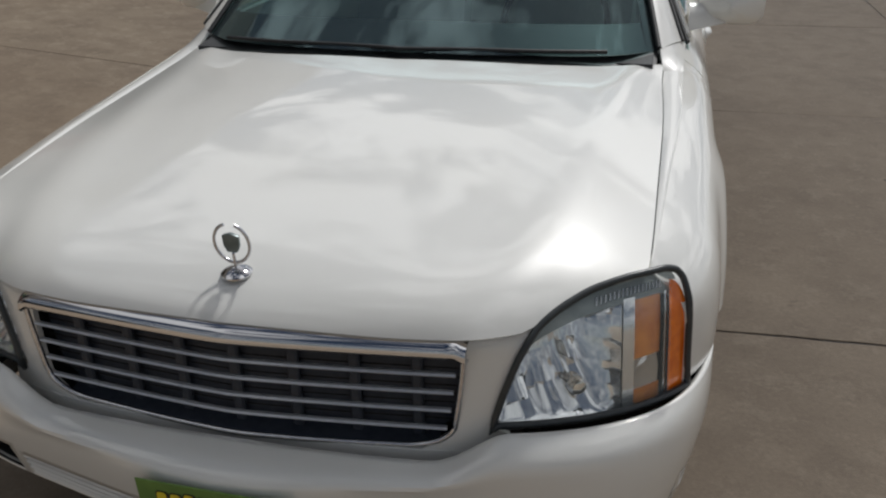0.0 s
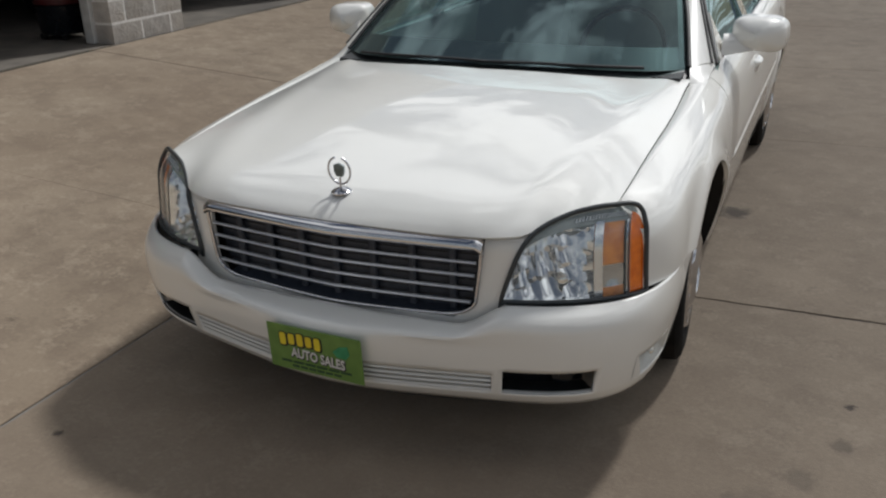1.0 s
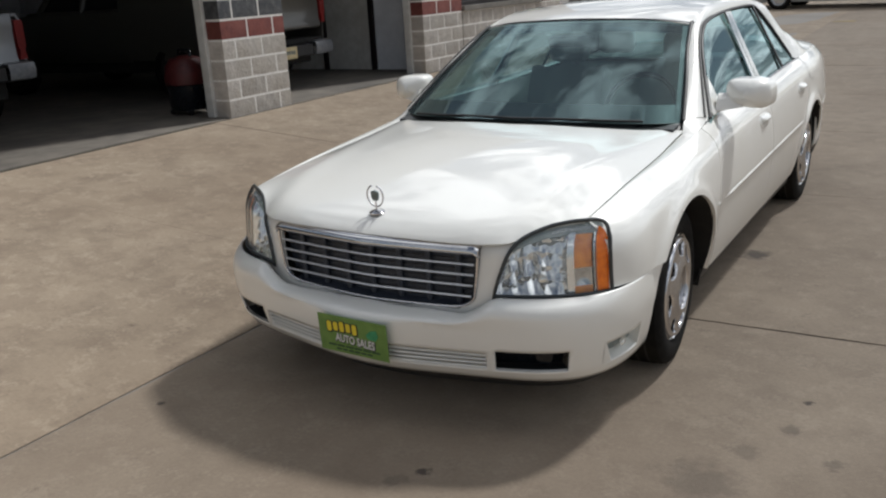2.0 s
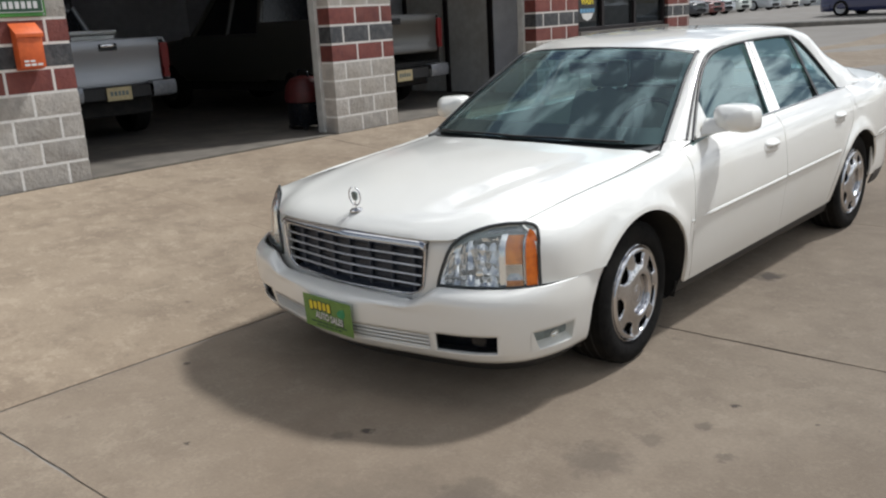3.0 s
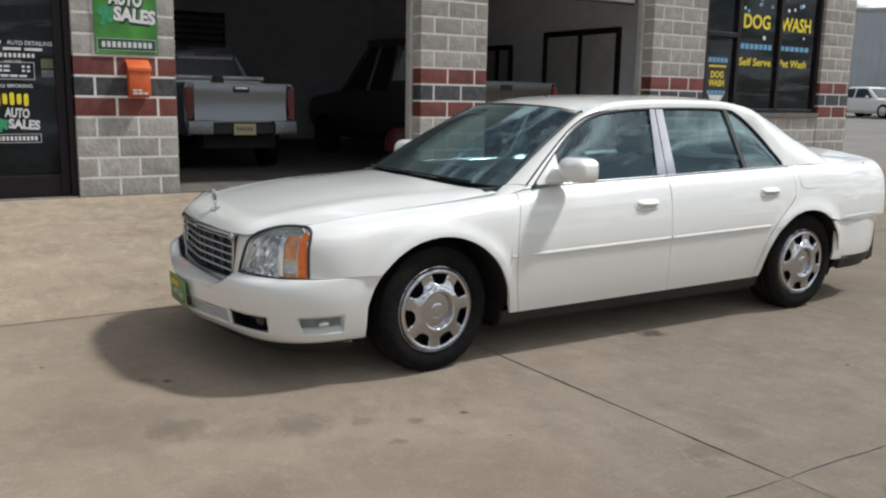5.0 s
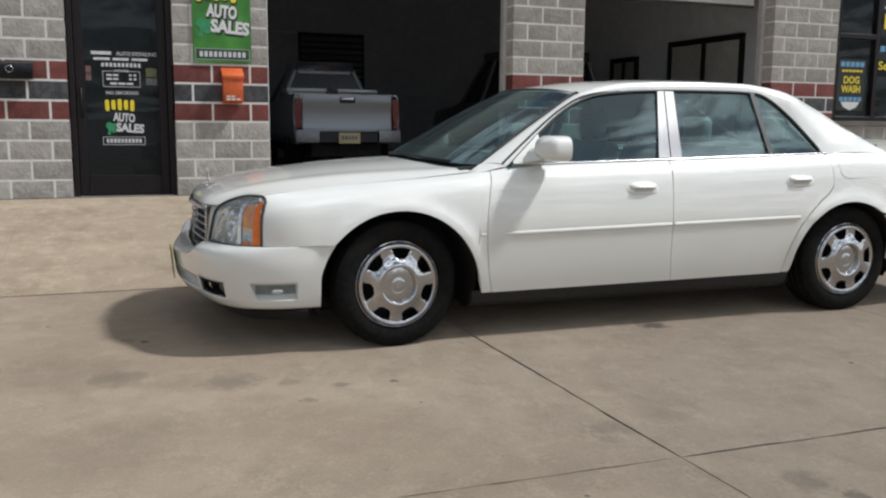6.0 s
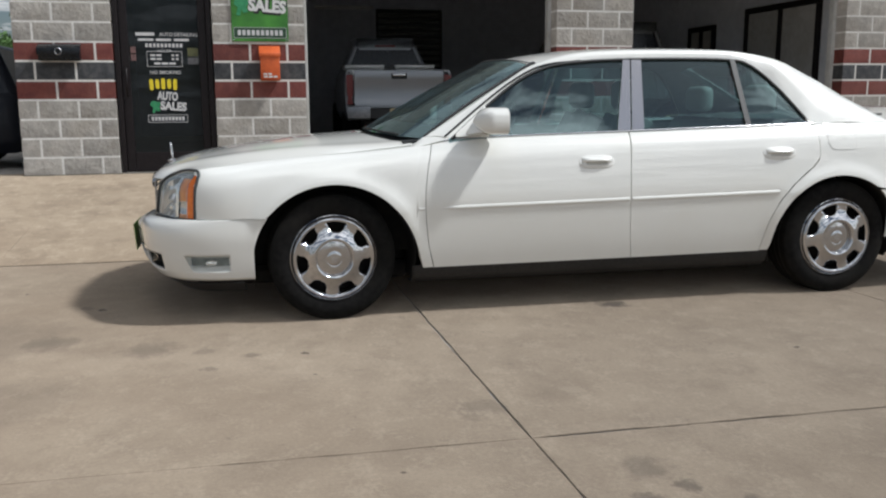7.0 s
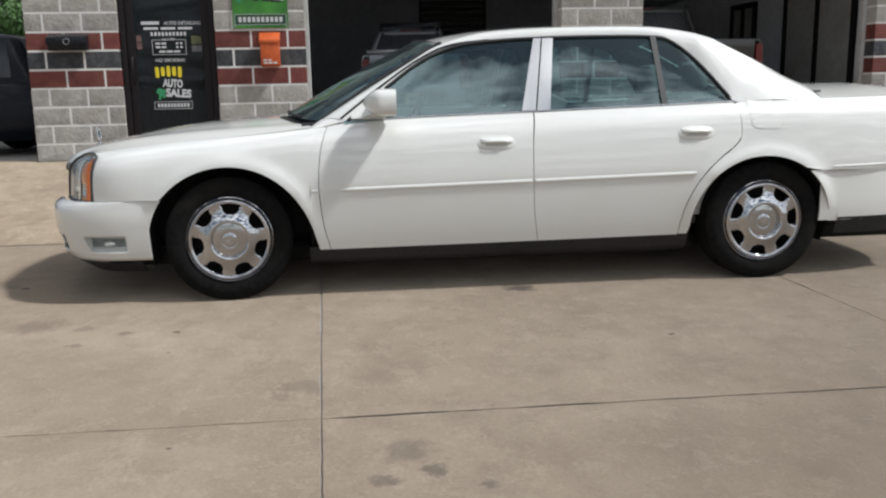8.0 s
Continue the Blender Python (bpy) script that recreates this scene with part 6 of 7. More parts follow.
def seat(xc, w, y0, z0, name, back_top, heads):
    st = new(name); st.parent = car
    st["label"] = "pale grey leather seat"
    def pad(nm, pts, half, puff):
        P = np.zeros((13, len(pts), 3))
        for i in range(13):
            k = -1 + 2 * i / 12
            for j, (y, z) in enumerate(pts):
                P[i, j] = (xc + half * k, y - 0.012 * math.cos(6 * k) * puff, z + puff * 0.02 * math.cos(6 * k) - 0.03 * abs(k) ** 6)
        grid(nm, P, LEATHER, st, thick=0.10)
    pad("cushion", [(y0 - 0.28, z0 + 0.02), (y0 - 0.24, z0 + 0.07), (y0 - 0.05, z0 + 0.06), (y0 + 0.22, z0 + 0.02)], w, 1)
    pad("backrest", [(y0 + 0.20, z0 + 0.02), (y0 + 0.27, z0 + 0.25), (y0 + 0.34, z0 + 0.45), (y0 + 0.40, back_top)], w * 0.96, 1)
    for hx in heads:
        box("headrest", (xc + hx - 0.13, y0 + 0.36, back_top + 0.015), (xc + hx + 0.13, y0 + 0.47, back_top + 0.19), LEATHER, st, bevel=0.045, seg=3)
    return st


seat(0.37, 0.26, 1.40, 0.48, "front_seat", 1.05, (0,))
seat(-0.37, 0.26, 1.40, 0.48, "front_seat", 1.05, (0,))
seat(0.0, 0.66, 2.28, 0.52, "rear_seat", 1.02, (-0.38, 0.38))
tube("steering_wheel", [(0.37 + 0.19 * math.cos(a), 1.02 + 0.075 * math.sin(a), 0.90 + 0.175 * math.sin(a)) for a in np.linspace(0, 2 * math.pi, 37)[:-1]], 0.014, DASH, car, "dark steering wheel", cyclic=True)
box("mirror_inside", (-0.13, 0.98, 1.225), (0.13, 1.01, 1.285), DASH, car, "dark inside mirror", bevel=0.01)
P = np.array([[(x, y, float(RC(y)) - 0.035 - 0.05 * abs(x / 0.55) ** 2.5) for y in np.linspace(1.12, 2.62, 8)] for x in np.linspace(-0.54, 0.54, 9)])
grid("headlining", P, CABIN, car, "grey headlining", thick=0.008)

# --- wheels
def wheel():
    w = new("wheel"); w.parent = car
    w["label"] = "black tyre on a bright seven-slot chrome wheel"
    R0, RK = 0.332, 1.045
    lathe("tyre", [(-0.11, 0.222), (-0.112, 0.242), (-0.114, 0.28), (-0.106, 0.312), (-0.092, 0.327), (-0.05, R0), (0.05, R0), (0.092, 0.327), (0.106, 0.312), (0.114, 0.282), (0.1135, 0.260), (0.110, 0.241), (0.102, 0.226), (0.09, 0.217)], TYRE, w, "worn black tyre", n=72)
    for q in (-0.045, 0.0, 0.045):
        lathe("tread_groove", [(q - 0.005, R0 + 0.0006), (q + 0.005, R0 + 0.0006)], UNDER, w, n=48)
    rim = lathe("rim", [(q, r * RK) for q, r in ((-0.09, 0.205), (0.045, 0.196), (0.082, 0.202), (0.094, 0.2065), (0.103, 0.2135), (0.100, 0.218), (0.09, 0.212))], CHROME, w, "chrome rim edge", n=72)
    lathe("barrel", [(-0.02, 0.0), (-0.02, 0.203), (0.04, 0.204)], UNDER, rim, "dark inside of the rim", n=36)
    # the face: a domed disc with seven slots
    nb = 168
    rad = [0.085, 0.096, 0.107, 0.115, 0.123, 0.131, 0.141, 0.153, 0.165, 0.175, 0.184, 0.189, 0.196, 0.2045, 0.208]
    prof = smooth_fn([(0.085, 0.1085), (0.10, 0.105), (0.115, 0.099), (0.13, 0.0925), (0.15, 0.0875), (0.18, 0.0865), (0.197, 0.089), (0.208, 0.096)])
    V, F, ids = [], [], {}
    def vert(i, j):
        i %= nb
        if (i, j) not in ids:
            a, r = 2 * math.pi * i / nb, rad[j]
            ids[(i, j)] = len(V)
            u = abs((i % 24) - 12) / 12
            crown = 0.0035 * max(0, u - 0.45) * (0.125 < r < 0.20)
            V.append((float(prof(r)) + crown, RK * r * math.cos(a), RK * r * math.sin(a)))
        return ids[(i, j)]
    for i in range(nb):
        for j in range(len(rad) - 1):
            u, r = abs((i % 24) + 0.5 - 12), (rad[j] + rad[j + 1]) / 2
            k = (r - 0.123) / (0.189 - 0.123)
            half = 6.4 + 1.5 * k - 3.2 * max(0, 0.30 - k) / 0.30 - 1.6 * max(0, k - 0.86) / 0.14
            if 0.123 < r < 0.189 and u < half:
                continue
            F.append((vert(i, j), vert(i + 1, j), vert(i + 1, j + 1), vert(i, j + 1)))
    face_ob = put("wheel_face", mesh_of("wheel_face", V, F, sharp=40), CHROME, w, "chrome wheel face with seven slots")
    so = face_ob.modifiers.new("thickness", "SOLIDIFY"); so.thickness, so.offset = 0.026, -1
    lathe("centre_cap", [(q, r * RK) for q, r in ((0.095, 0.0900), (0.1082, 0.0890), (0.1090, 0.0865), (0.1098, 0.0800), (0.1122, 0.0600), (0.1136, 0.0385), (0.1131, 0.0372), (0.1138, 0.0360), (0.1150, 0.020), (0.1155, 0.0))], CHROME, w, "broad shallow chrome centre cap", n=56)
    prism("emblem", [(0.019 * math.cos(t) * (1 + 0.1 * math.cos(3 * t)), 0.021 * math.sin(t)) for t in np.linspace(0, 2 * math.pi, 21)[:-1]], 0.1153, 0.1172, CHROME_SATIN, w, "small plain emblem", bevel=0)
    return w


w0 = wheel()
w0.matrix_basis = pose(0.784, 0.0, 0.3285, 8, 0, 4)
for m in (pose(0.782, 2.93, 0.3285, 31, 0, 0), pose(-0.784, 0.0, 0.3285, 20, 0, 184), pose(-0.782, 2.93, 0.3285, 5, 0, 180)):
    copy_thing(w0, m)

# --- mascot and dealer plate
orn = new("bonnet_mascot"); orn.parent = car
orn["label"] = "chrome wreath-and-shield mascot on an oval foot"
orn.matrix_basis = pose(0.0, -0.852, hood_z(0, -0.852) + 0.001, 4, 0, 0)
lathe("foot", [(0.0, 0.030), (0.004, 0.030), (0.010, 0.022), (0.014, 0.008), (0.016, 0.0)], CHROME, orn, n=28, axis="z")
tube("stem", [(0, 0, 0.010), (0, 0, 0.045)], 0.0032, CHROME, orn, n=8)
tube("wreath", [(0.036 * math.cos(a), 0, 0.066 + 0.041 * math.sin(a)) for a in np.radians(np.linspace(108, 432, 40))], 0.0034, CHROME_SATIN, orn, "open chrome wreath", n=8)
prism("shield", [(-0.017, 0.083), (0.0, 0.089), (0.017, 0.083), (0.0165, 0.062), (0.010, 0.048), (-0.010, 0.048), (-0.0165, 0.062)], -0.004, 0.004, GREY_LENS, orn, "plain dark shield", axis="y", bevel=0.0015)

plate = new("dealer_plate"); plate.parent = car
plate["label"] = "lime green dealer plate with lettering"
plate.matrix_basis = pose(0.004, -1.070, 0.367, 4, 0.6, 0)
box("plate_board", (-0.157, 0.0, -0.076), (0.157, 0.004, 0.076), PLATE_GREEN, plate, bevel=0.003)


def pface(x, z, lean=0):
    return pose(x, -0.0012, z) @ Euler((radians(90), radians(lean), 0), "XYZ").to_matrix().to_4x4()


for i in range(5):
    cx, cz, bw, bh = -0.104 + 0.029 * i, 0.030 + 0.004 * math.sin(0.7 * i), 0.0105, 0.021 - 0.003 * (i % 2)
    for nm, g0, y0, y1, mt, ox in (("letter_shade", 0.0042, -0.0010, 0.0, BLACK_INK, 0.0015), ("letter_block", 0.0, -0.0018, -0.0012, YELLOW, 0.0)):
        prism(nm, [(cx + ox + (bw + g0) * math.copysign(abs(math.cos(t)) ** 0.45, math.cos(t)), cz - ox + (bh + g0) * math.copysign(abs(math.sin(t)) ** 0.45, math.sin(t))) for t in np.linspace(0, 2 * math.pi, 17)[:-1]], y0, y1, mt, plate, axis="y", bevel=0)
words("letter_shade", "AUTO SALES", 0.045, BLACK_INK, plate, pface(0.012, -0.019, 3), 0.185, bold=0.0032, depth=0.0002)
words("lettering", "AUTO SALES", 0.045, WHITE_INK, plate, pface(0.010, -0.017, 3), 0.180, bold=0.0012, depth=0.0005)
prism("mark", [(0.062, 0.020), (0.085, 0.040), (0.112, 0.046), (0.118, 0.020), (0.105, 0.002), (0.075, 0.004)], -0.0015, 0.0, MASCOT_GREEN, plate, axis="y", bevel=0)
for z, w in ((-0.046, 0.24), (-0.060, 0.17)):
    for i in range(6):
        box("text_bar", (-w / 2 + w * i / 6 + 0.003, -0.0012, z - 0.0035), (-w / 2 + w * (i + 1) / 6 - 0.002, 0.0, z + 0.0035), DARK_GREEN, plate, bevel=0)


# ---------- vehicles in and round the shop ----------
def section(hw, z0, z1, r=0.10, n=4, top=0.0):
    """Half outline of a vehicle's cross section, from the middle below to the middle above."""
    pts = [(0, z0), (hw * 0.9, z0)]
    pts += [(hw - 0.02 + 0.02 * math.sin(a), z0 + 0.10 + 0.08 * (1 - math.cos(a))) for a in np.linspace(0, math.pi / 2, 3)]
    pts += [(hw - r * (1 - math.cos(a)), z1 - r * (1 - math.sin(a))) for a in np.linspace(0, math.pi / 2, n)]
    pts += [(hw * 0.5, z1 + top * 0.75), (0, z1 + top)]
    return pts


def hull(name, stations, mat, parent, label=""):
    """A closed shell through cross sections: y, half width, bottom, top, edge radius, crown."""
    rows = []
    for y, hw, z0, z1, r, top in stations:
        h = section(hw, z0, z1, r, 4, top)
        full = [(x, y, z) for x, z in h] + [(-x, y, z) for x, z in reversed(h[1:-1])]
        rows.append(full)
    k = len(rows[0])
    V = [p for row in rows for p in row]
    F = [(i * k + j, i * k + (j + 1) % k, (i + 1) * k + (j + 1) % k, (i + 1) * k + j) for i in range(len(rows) - 1) for j in range(k)]
    F += [tuple(range(k)), tuple((len(rows) - 1) * k + j for j in reversed(range(k)))]
    return put(name, mesh_of(name, V, F, sharp=38), mat, parent, label)


def plain_wheel(parent, x, y, r, s, rim=GREY_LENS):
    w = new("wheel"); w.parent = parent
    w.matrix_basis = pose(x, y, r, 0, 0, 0 if s > 0 else 180)
    lathe("tyre", [(-0.10, r * 0.62), (-0.11, r * 0.85), (-0.09, r * 0.98), (0.0, r), (0.09, r * 0.98), (0.11, r * 0.85), (0.10, r * 0.64)], TYRE, w, n=28)
    lathe("rim", [(0.02, 0.0), (0.06, r * 0.2), (0.05, r * 0.5), (0.10, r * 0.65)], rim, w, n=20)
    return w


def pickup(name, m, width, paint, z_gate, z_roof, label, plate=True, handle=CHROME, up=0.0):
    """A pickup truck seen from behind; y runs from its tail to its nose."""
    t = empty(name, m, label, "pickup truck", "vehicles in the garage")
    h = width / 2
    g0, g1 = z_gate - 0.52, z_gate
    for s in (1, -1):
        P = np.array([[(s * x, y, z) for x, z in ((h - 0.045, 0.48), (h - 0.01, 0.60), (h, 0.85), (h - 0.008, g1 - 0.06), (h - 0.035, g1), (h - 0.10, g1 - 0.004))] for y in np.linspace(0.05, 1.75, 10)])
        grid("bed_side", P, paint, t, thick=0.03, flip=s < 0)
        b = hull("tail_lamp", [(-0.004, 0.046, g0 + 0.05, g1 - 0.07, 0.014, 0), (0.10, 0.050, g0 + 0.04, g1 - 0.06, 0.02, 0)], RED_LENS, t, "red tail lamp")
        b.location = (s * (h - 0.062), 0, 0)
        plain_wheel(t, s * (h - 0.12), 0.95, 0.36, s, UNDER)
        plain_wheel(t, s * (h - 0.12), 4.15, 0.36, s, UNDER)
    # tailgate: pressed panel with a lip and handle
    hw = h - 0.125
    P = np.array([[(x, 0.012 + dy, z) for dy, z in ((0.05, g0 - 0.02), (0.0, g0), (-0.004, g0 + 0.06), (0.010, g0 + 0.09), (0.010, g1 - 0.17), (-0.002, g1 - 0.14), (-0.004, g1 - 0.03), (0.01, g1), (0.06, g1 + 0.002))] for x in np.linspace(-hw, hw, 13)])
    grid("tailgate", P, paint, t, "pressed steel tailgate", thick=0.02)
    box("handle_recess", (-0.11, -0.001, g1 - 0.125), (0.11, 0.012, g1 - 0.045), BLACK_GLOSS, t, bevel=0.008)
    box("tailgate_handle", (-0.09, -0.016, g1 - 0.085), (0.09, 0.0, g1 - 0.052), handle, t, bevel=0.008, seg=2)
    box("bed_floor", (-h + 0.06, 0.05, 0.55), (h - 0.06, 1.75, 0.62), UNDER, t, bevel=0.01)
    # bumper with a dropped middle
    P = np.array([[(x, -0.13 + 0.05 * (abs(x) / h) ** 3 + dy, z) for dy, z in ((0.10, 0.40 + up), (0.0, 0.42 + up), (-0.012, 0.50 + up), (0.0, 0.565 + up), (0.10, 0.575 + up))] for x in np.linspace(-h + 0.02, -h * 0.56, 6)])
    for s in (1, -1):
        grid("rear_bumper", flipx(P, s), TRUCK_BUMPER, t, "dulled metal bumper end", thick=0.01, flip=s > 0)
    box("bumper_step", (-h * 0.555, -0.10, 0.40 + up), (h * 0.555, 0.0, 0.555 + up), BLACK_TRIM, t, bevel=0.015)
    if plate:
        box("plate", (-0.15, -0.128, 0.395 + up), (0.15, -0.122, 0.545 + up), TAN_PLATE, t, "tan plate", bevel=0.004)
        for i in range(5):
            box("plate_bar", (-0.11 + 0.046 * i, -0.1295, 0.45 + up), (-0.078 + 0.046 * i, -0.1282, 0.50 + up), GREY_LENS, t, bevel=0)
    # cab, glass and bonnet
    hull("cab", [(1.78, h - 0.03, 0.45, 1.13, 0.05, 0.0), (3.30, h - 0.03, 0.45, 1.13, 0.06, 0.0), (3.7, h - 0.04, 0.45, 1.12, 0.08, 0.02)], paint, t)
    hull("cab_top", [(1.84, h - 0.30, z_roof - 0.10, z_roof - 0.04, 0.03, 0.02), (2.0, h - 0.26, z_roof - 0.10, z_roof, 0.05, 0.03), (2.75, h - 0.26, z_roof - 0.10, z_roof, 0.05, 0.03), (2.95, h - 0.28, z_roof - 0.10, z_roof - 0.04, 0.03, 0.02)], paint, t)
    for s in (1, -1):
        for y0, y1 in ((1.80, 1.90), (3.42, 2.86), (2.55, 2.50)):
            tube("pillar", [(s * (h - 0.07), y0, 1.10), (s * (h - 0.29), y1, z_roof - 0.05)], 0.045, paint, t, n=8)
        P = np.array([[(s * (h - 0.08 - 0.21 * v), (1.86 + 0.06 * v) + u * ((3.40 - 0.56 * v) - (1.86 + 0.06 * v)), 1.12 + (z_roof - 0.06 - 1.12) * v) for v in np.linspace(0, 1, 4)] for u in np.linspace(0, 1, 5)])
        grid("side_window", P, BLACK_GLOSS, t, flip=s < 0)
    P = np.array([[(x * (1 - 0.28 * v), 1.80 + 0.06 * v, 1.12 + (z_roof - 0.07 - 1.12) * v) for v in np.linspace(0, 1, 4)] for x in np.linspace(-h + 0.09, h - 0.09, 7)])
    grid("rear_window", P, BLACK_GLOSS, t, "dark rear window")
    P = np.array([[(x * (1 - 0.26 * v), 3.46 - 0.56 * v, 1.13 + (z_roof - 0.07 - 1.13) * v) for v in np.linspace(0, 1, 4)] for x in np.linspace(-h + 0.09, h - 0.09, 7)])
    grid("windscreen", P, BLACK_GLOSS, t)
    box("stop_lamp", (-0.16, 1.835, z_roof - 0.055), (0.16, 1.86, z_roof - 0.025), RED_LENS, t, "red high stop lamp", bevel=0.005)
    hull("bonnet", [(3.6, h - 0.04, 0.45, 1.10, 0.07, 0.03), (4.7, h - 0.06, 0.45, 1.02, 0.08, 0.02), (4.95, h - 0.12, 0.48, 0.92, 0.08, 0.0)], paint, t)
    box("chassis", (-h + 0.25, 0.1, 0.30), (h - 0.25, 4.8, 0.5), UNDER, t, bevel=0.02)
    return t


FLOOR = 0.345
pickup("pickup_truck", pose(-6.80, 1.56, FLOOR, 0, 0, 88), 1.50, SILVER_PAINT, 1.175, 1.64, "silver pickup truck parked nose-in on the garage floor", up=0.10)
pickup("pickup_truck", pose(-5.80, 5.18, FLOOR, 0, 0, 92), 1.96, PEWTER_PAINT, 1.275, 1.86, "pewter grey pickup truck parked nose-in on the garage floor", handle=BLACK_GLOSS)
# tool chest across the bed of the silver truck
chest = empty("tool_chest", pose(-6.80, 1.56, FLOOR, 0, 0, 88) @ pose(0, 1.42, 1.06), "bright tread-plate tool chest across the truck bed", "tool chest")
prism("chest_body", [(-0.62, 0.0), (0.62, 0.0), (0.66, 0.16), (-0.66, 0.16)], -0.22, 0.22, TOOL_ALU, chest, axis="y", bevel=0.008)
for a, b in ((-0.69, -0.08), (0.08, 0.69)):
    box("chest_lid", (a, -0.24, 0.165), (b, 0.24, 0.225), TOOL_ALU, chest, bevel=0.012, seg=2)
box("chest_latch", (-0.095, -0.235, 0.10), (0.095, -0.215, 0.21), BLACK_GLOSS, chest, bevel=0.006)

# red shop bin on a dark drum, by the jamb
drum = empty("shop_vacuum", pose(-5.56, 3.33, FLOOR), "red and black shop vacuum standing on the garage floor", "vacuum")
lathe("drum", [(0.05, 0.0), (0.05, 0.20), (0.08, 0.215), (0.30, 0.225), (0.32, 0.23), (0.33, 0.0)], BLACK_GLOSS, drum, n=28, axis="z")
lathe("motor_head", [(0.33, 0.235), (0.40, 0.24), (0.52, 0.22), (0.60, 0.16), (0.63, 0.06), (0.635, 0.0)], RED_CAN, drum, "red plastic motor head", n=28, axis="z")
tube("carry_handle", [(-0.10, 0, 0.60), (-0.08, 0, 0.69), (0.08, 0, 0.69), (0.10, 0, 0.60)], 0.014, BLACK_GLOSS, drum)
for k in range(4):
    a = math.pi / 4 + k * math.pi / 2
    lathe("caster", [(-0.02, 0.0), (-0.02, 0.03), (0.02, 0.03), (0.02, 0.0)], BLACK_TRIM, drum, n=12, axis="x").matrix_basis = pose(0.19 * math.cos(a), 0.19 * math.sin(a), 0.03)


def inner_door(name, x0, x1, top, label):
    """A door or window set against the partition, facing the bay."""
    d = tagged(new(name), label, "door", kind="structure")
    d.matrix_basis = BLD
    u = 7.596
    for a, b in ((x0, x0 + 0.08), (x1 - 0.08, x1), ((x0 + x1) / 2 - 0.04, (x0 + x1) / 2 + 0.04)):
        box("frame_post", (a, u - 0.06, 0.026), (b, u, top), DARK_FRAME, d, bevel=0.004)
    box("frame_head", (x0 - 0.0, u - 0.062, top + 0.002), (x1, u, top + 0.09), DARK_FRAME, d, bevel=0.004)
    for a, b in ((x0 + 0.082, (x0 + x1) / 2 - 0.042), ((x0 + x1) / 2 + 0.042, x1 - 0.082)):
        box("door_leaf", (a, u - 0.03, 0.03), (b, u - 0.005, top - 0.002), WHITE_STEEL, d, "pale painted leaf", bevel=0.004)


inner_door("door_2", -3.05, -1.15, 2.12, "dark-framed pale double door inside the bay")
inner_door("door_3", -4.90, -4.0, 1.95, "dark-framed pale door inside the bay")
lou = empty("wall_louvre", BLD @ pose(-9.59, 3.2, 2.0), "dark slatted ventilator on the garage back wall", "ventilator")
box("frame", (0, -0.75, -0.55), (0.05, 0.75, 0.75), DARK_FRAME, lou, bevel=0.01)
for k in range(9):
    box("slat", (0.052, -0.70, -0.50 + 0.135 * k), (0.085, 0.70, -0.42 + 0.135 * k), CABIN, lou, bevel=0.01)
lamp = empty("strip_lamp", BLD @ pose(-8.2, 1.6, 2.62), "unlit pale strip lamp hung from the ceiling", "lamp")
box("tray", (-0.06, -0.6, 0.0), (0.06, 0.6, 0.05), WHITE_STEEL, lamp, bevel=0.01)
lathe("tube_lamp", [(-0.56, 0.0), (-0.56, 0.014), (0.56, 0.014), (0.56, 0.0)], WHITE_INK, lamp, n=12, axis="y").location = (0, 0, -0.016)
for y in (-0.5, 0.5):
    tube("hanger", [(0, y, 0.05), (0, y, 1.375)], 0.004, GREY_STEEL, lamp, n=6)


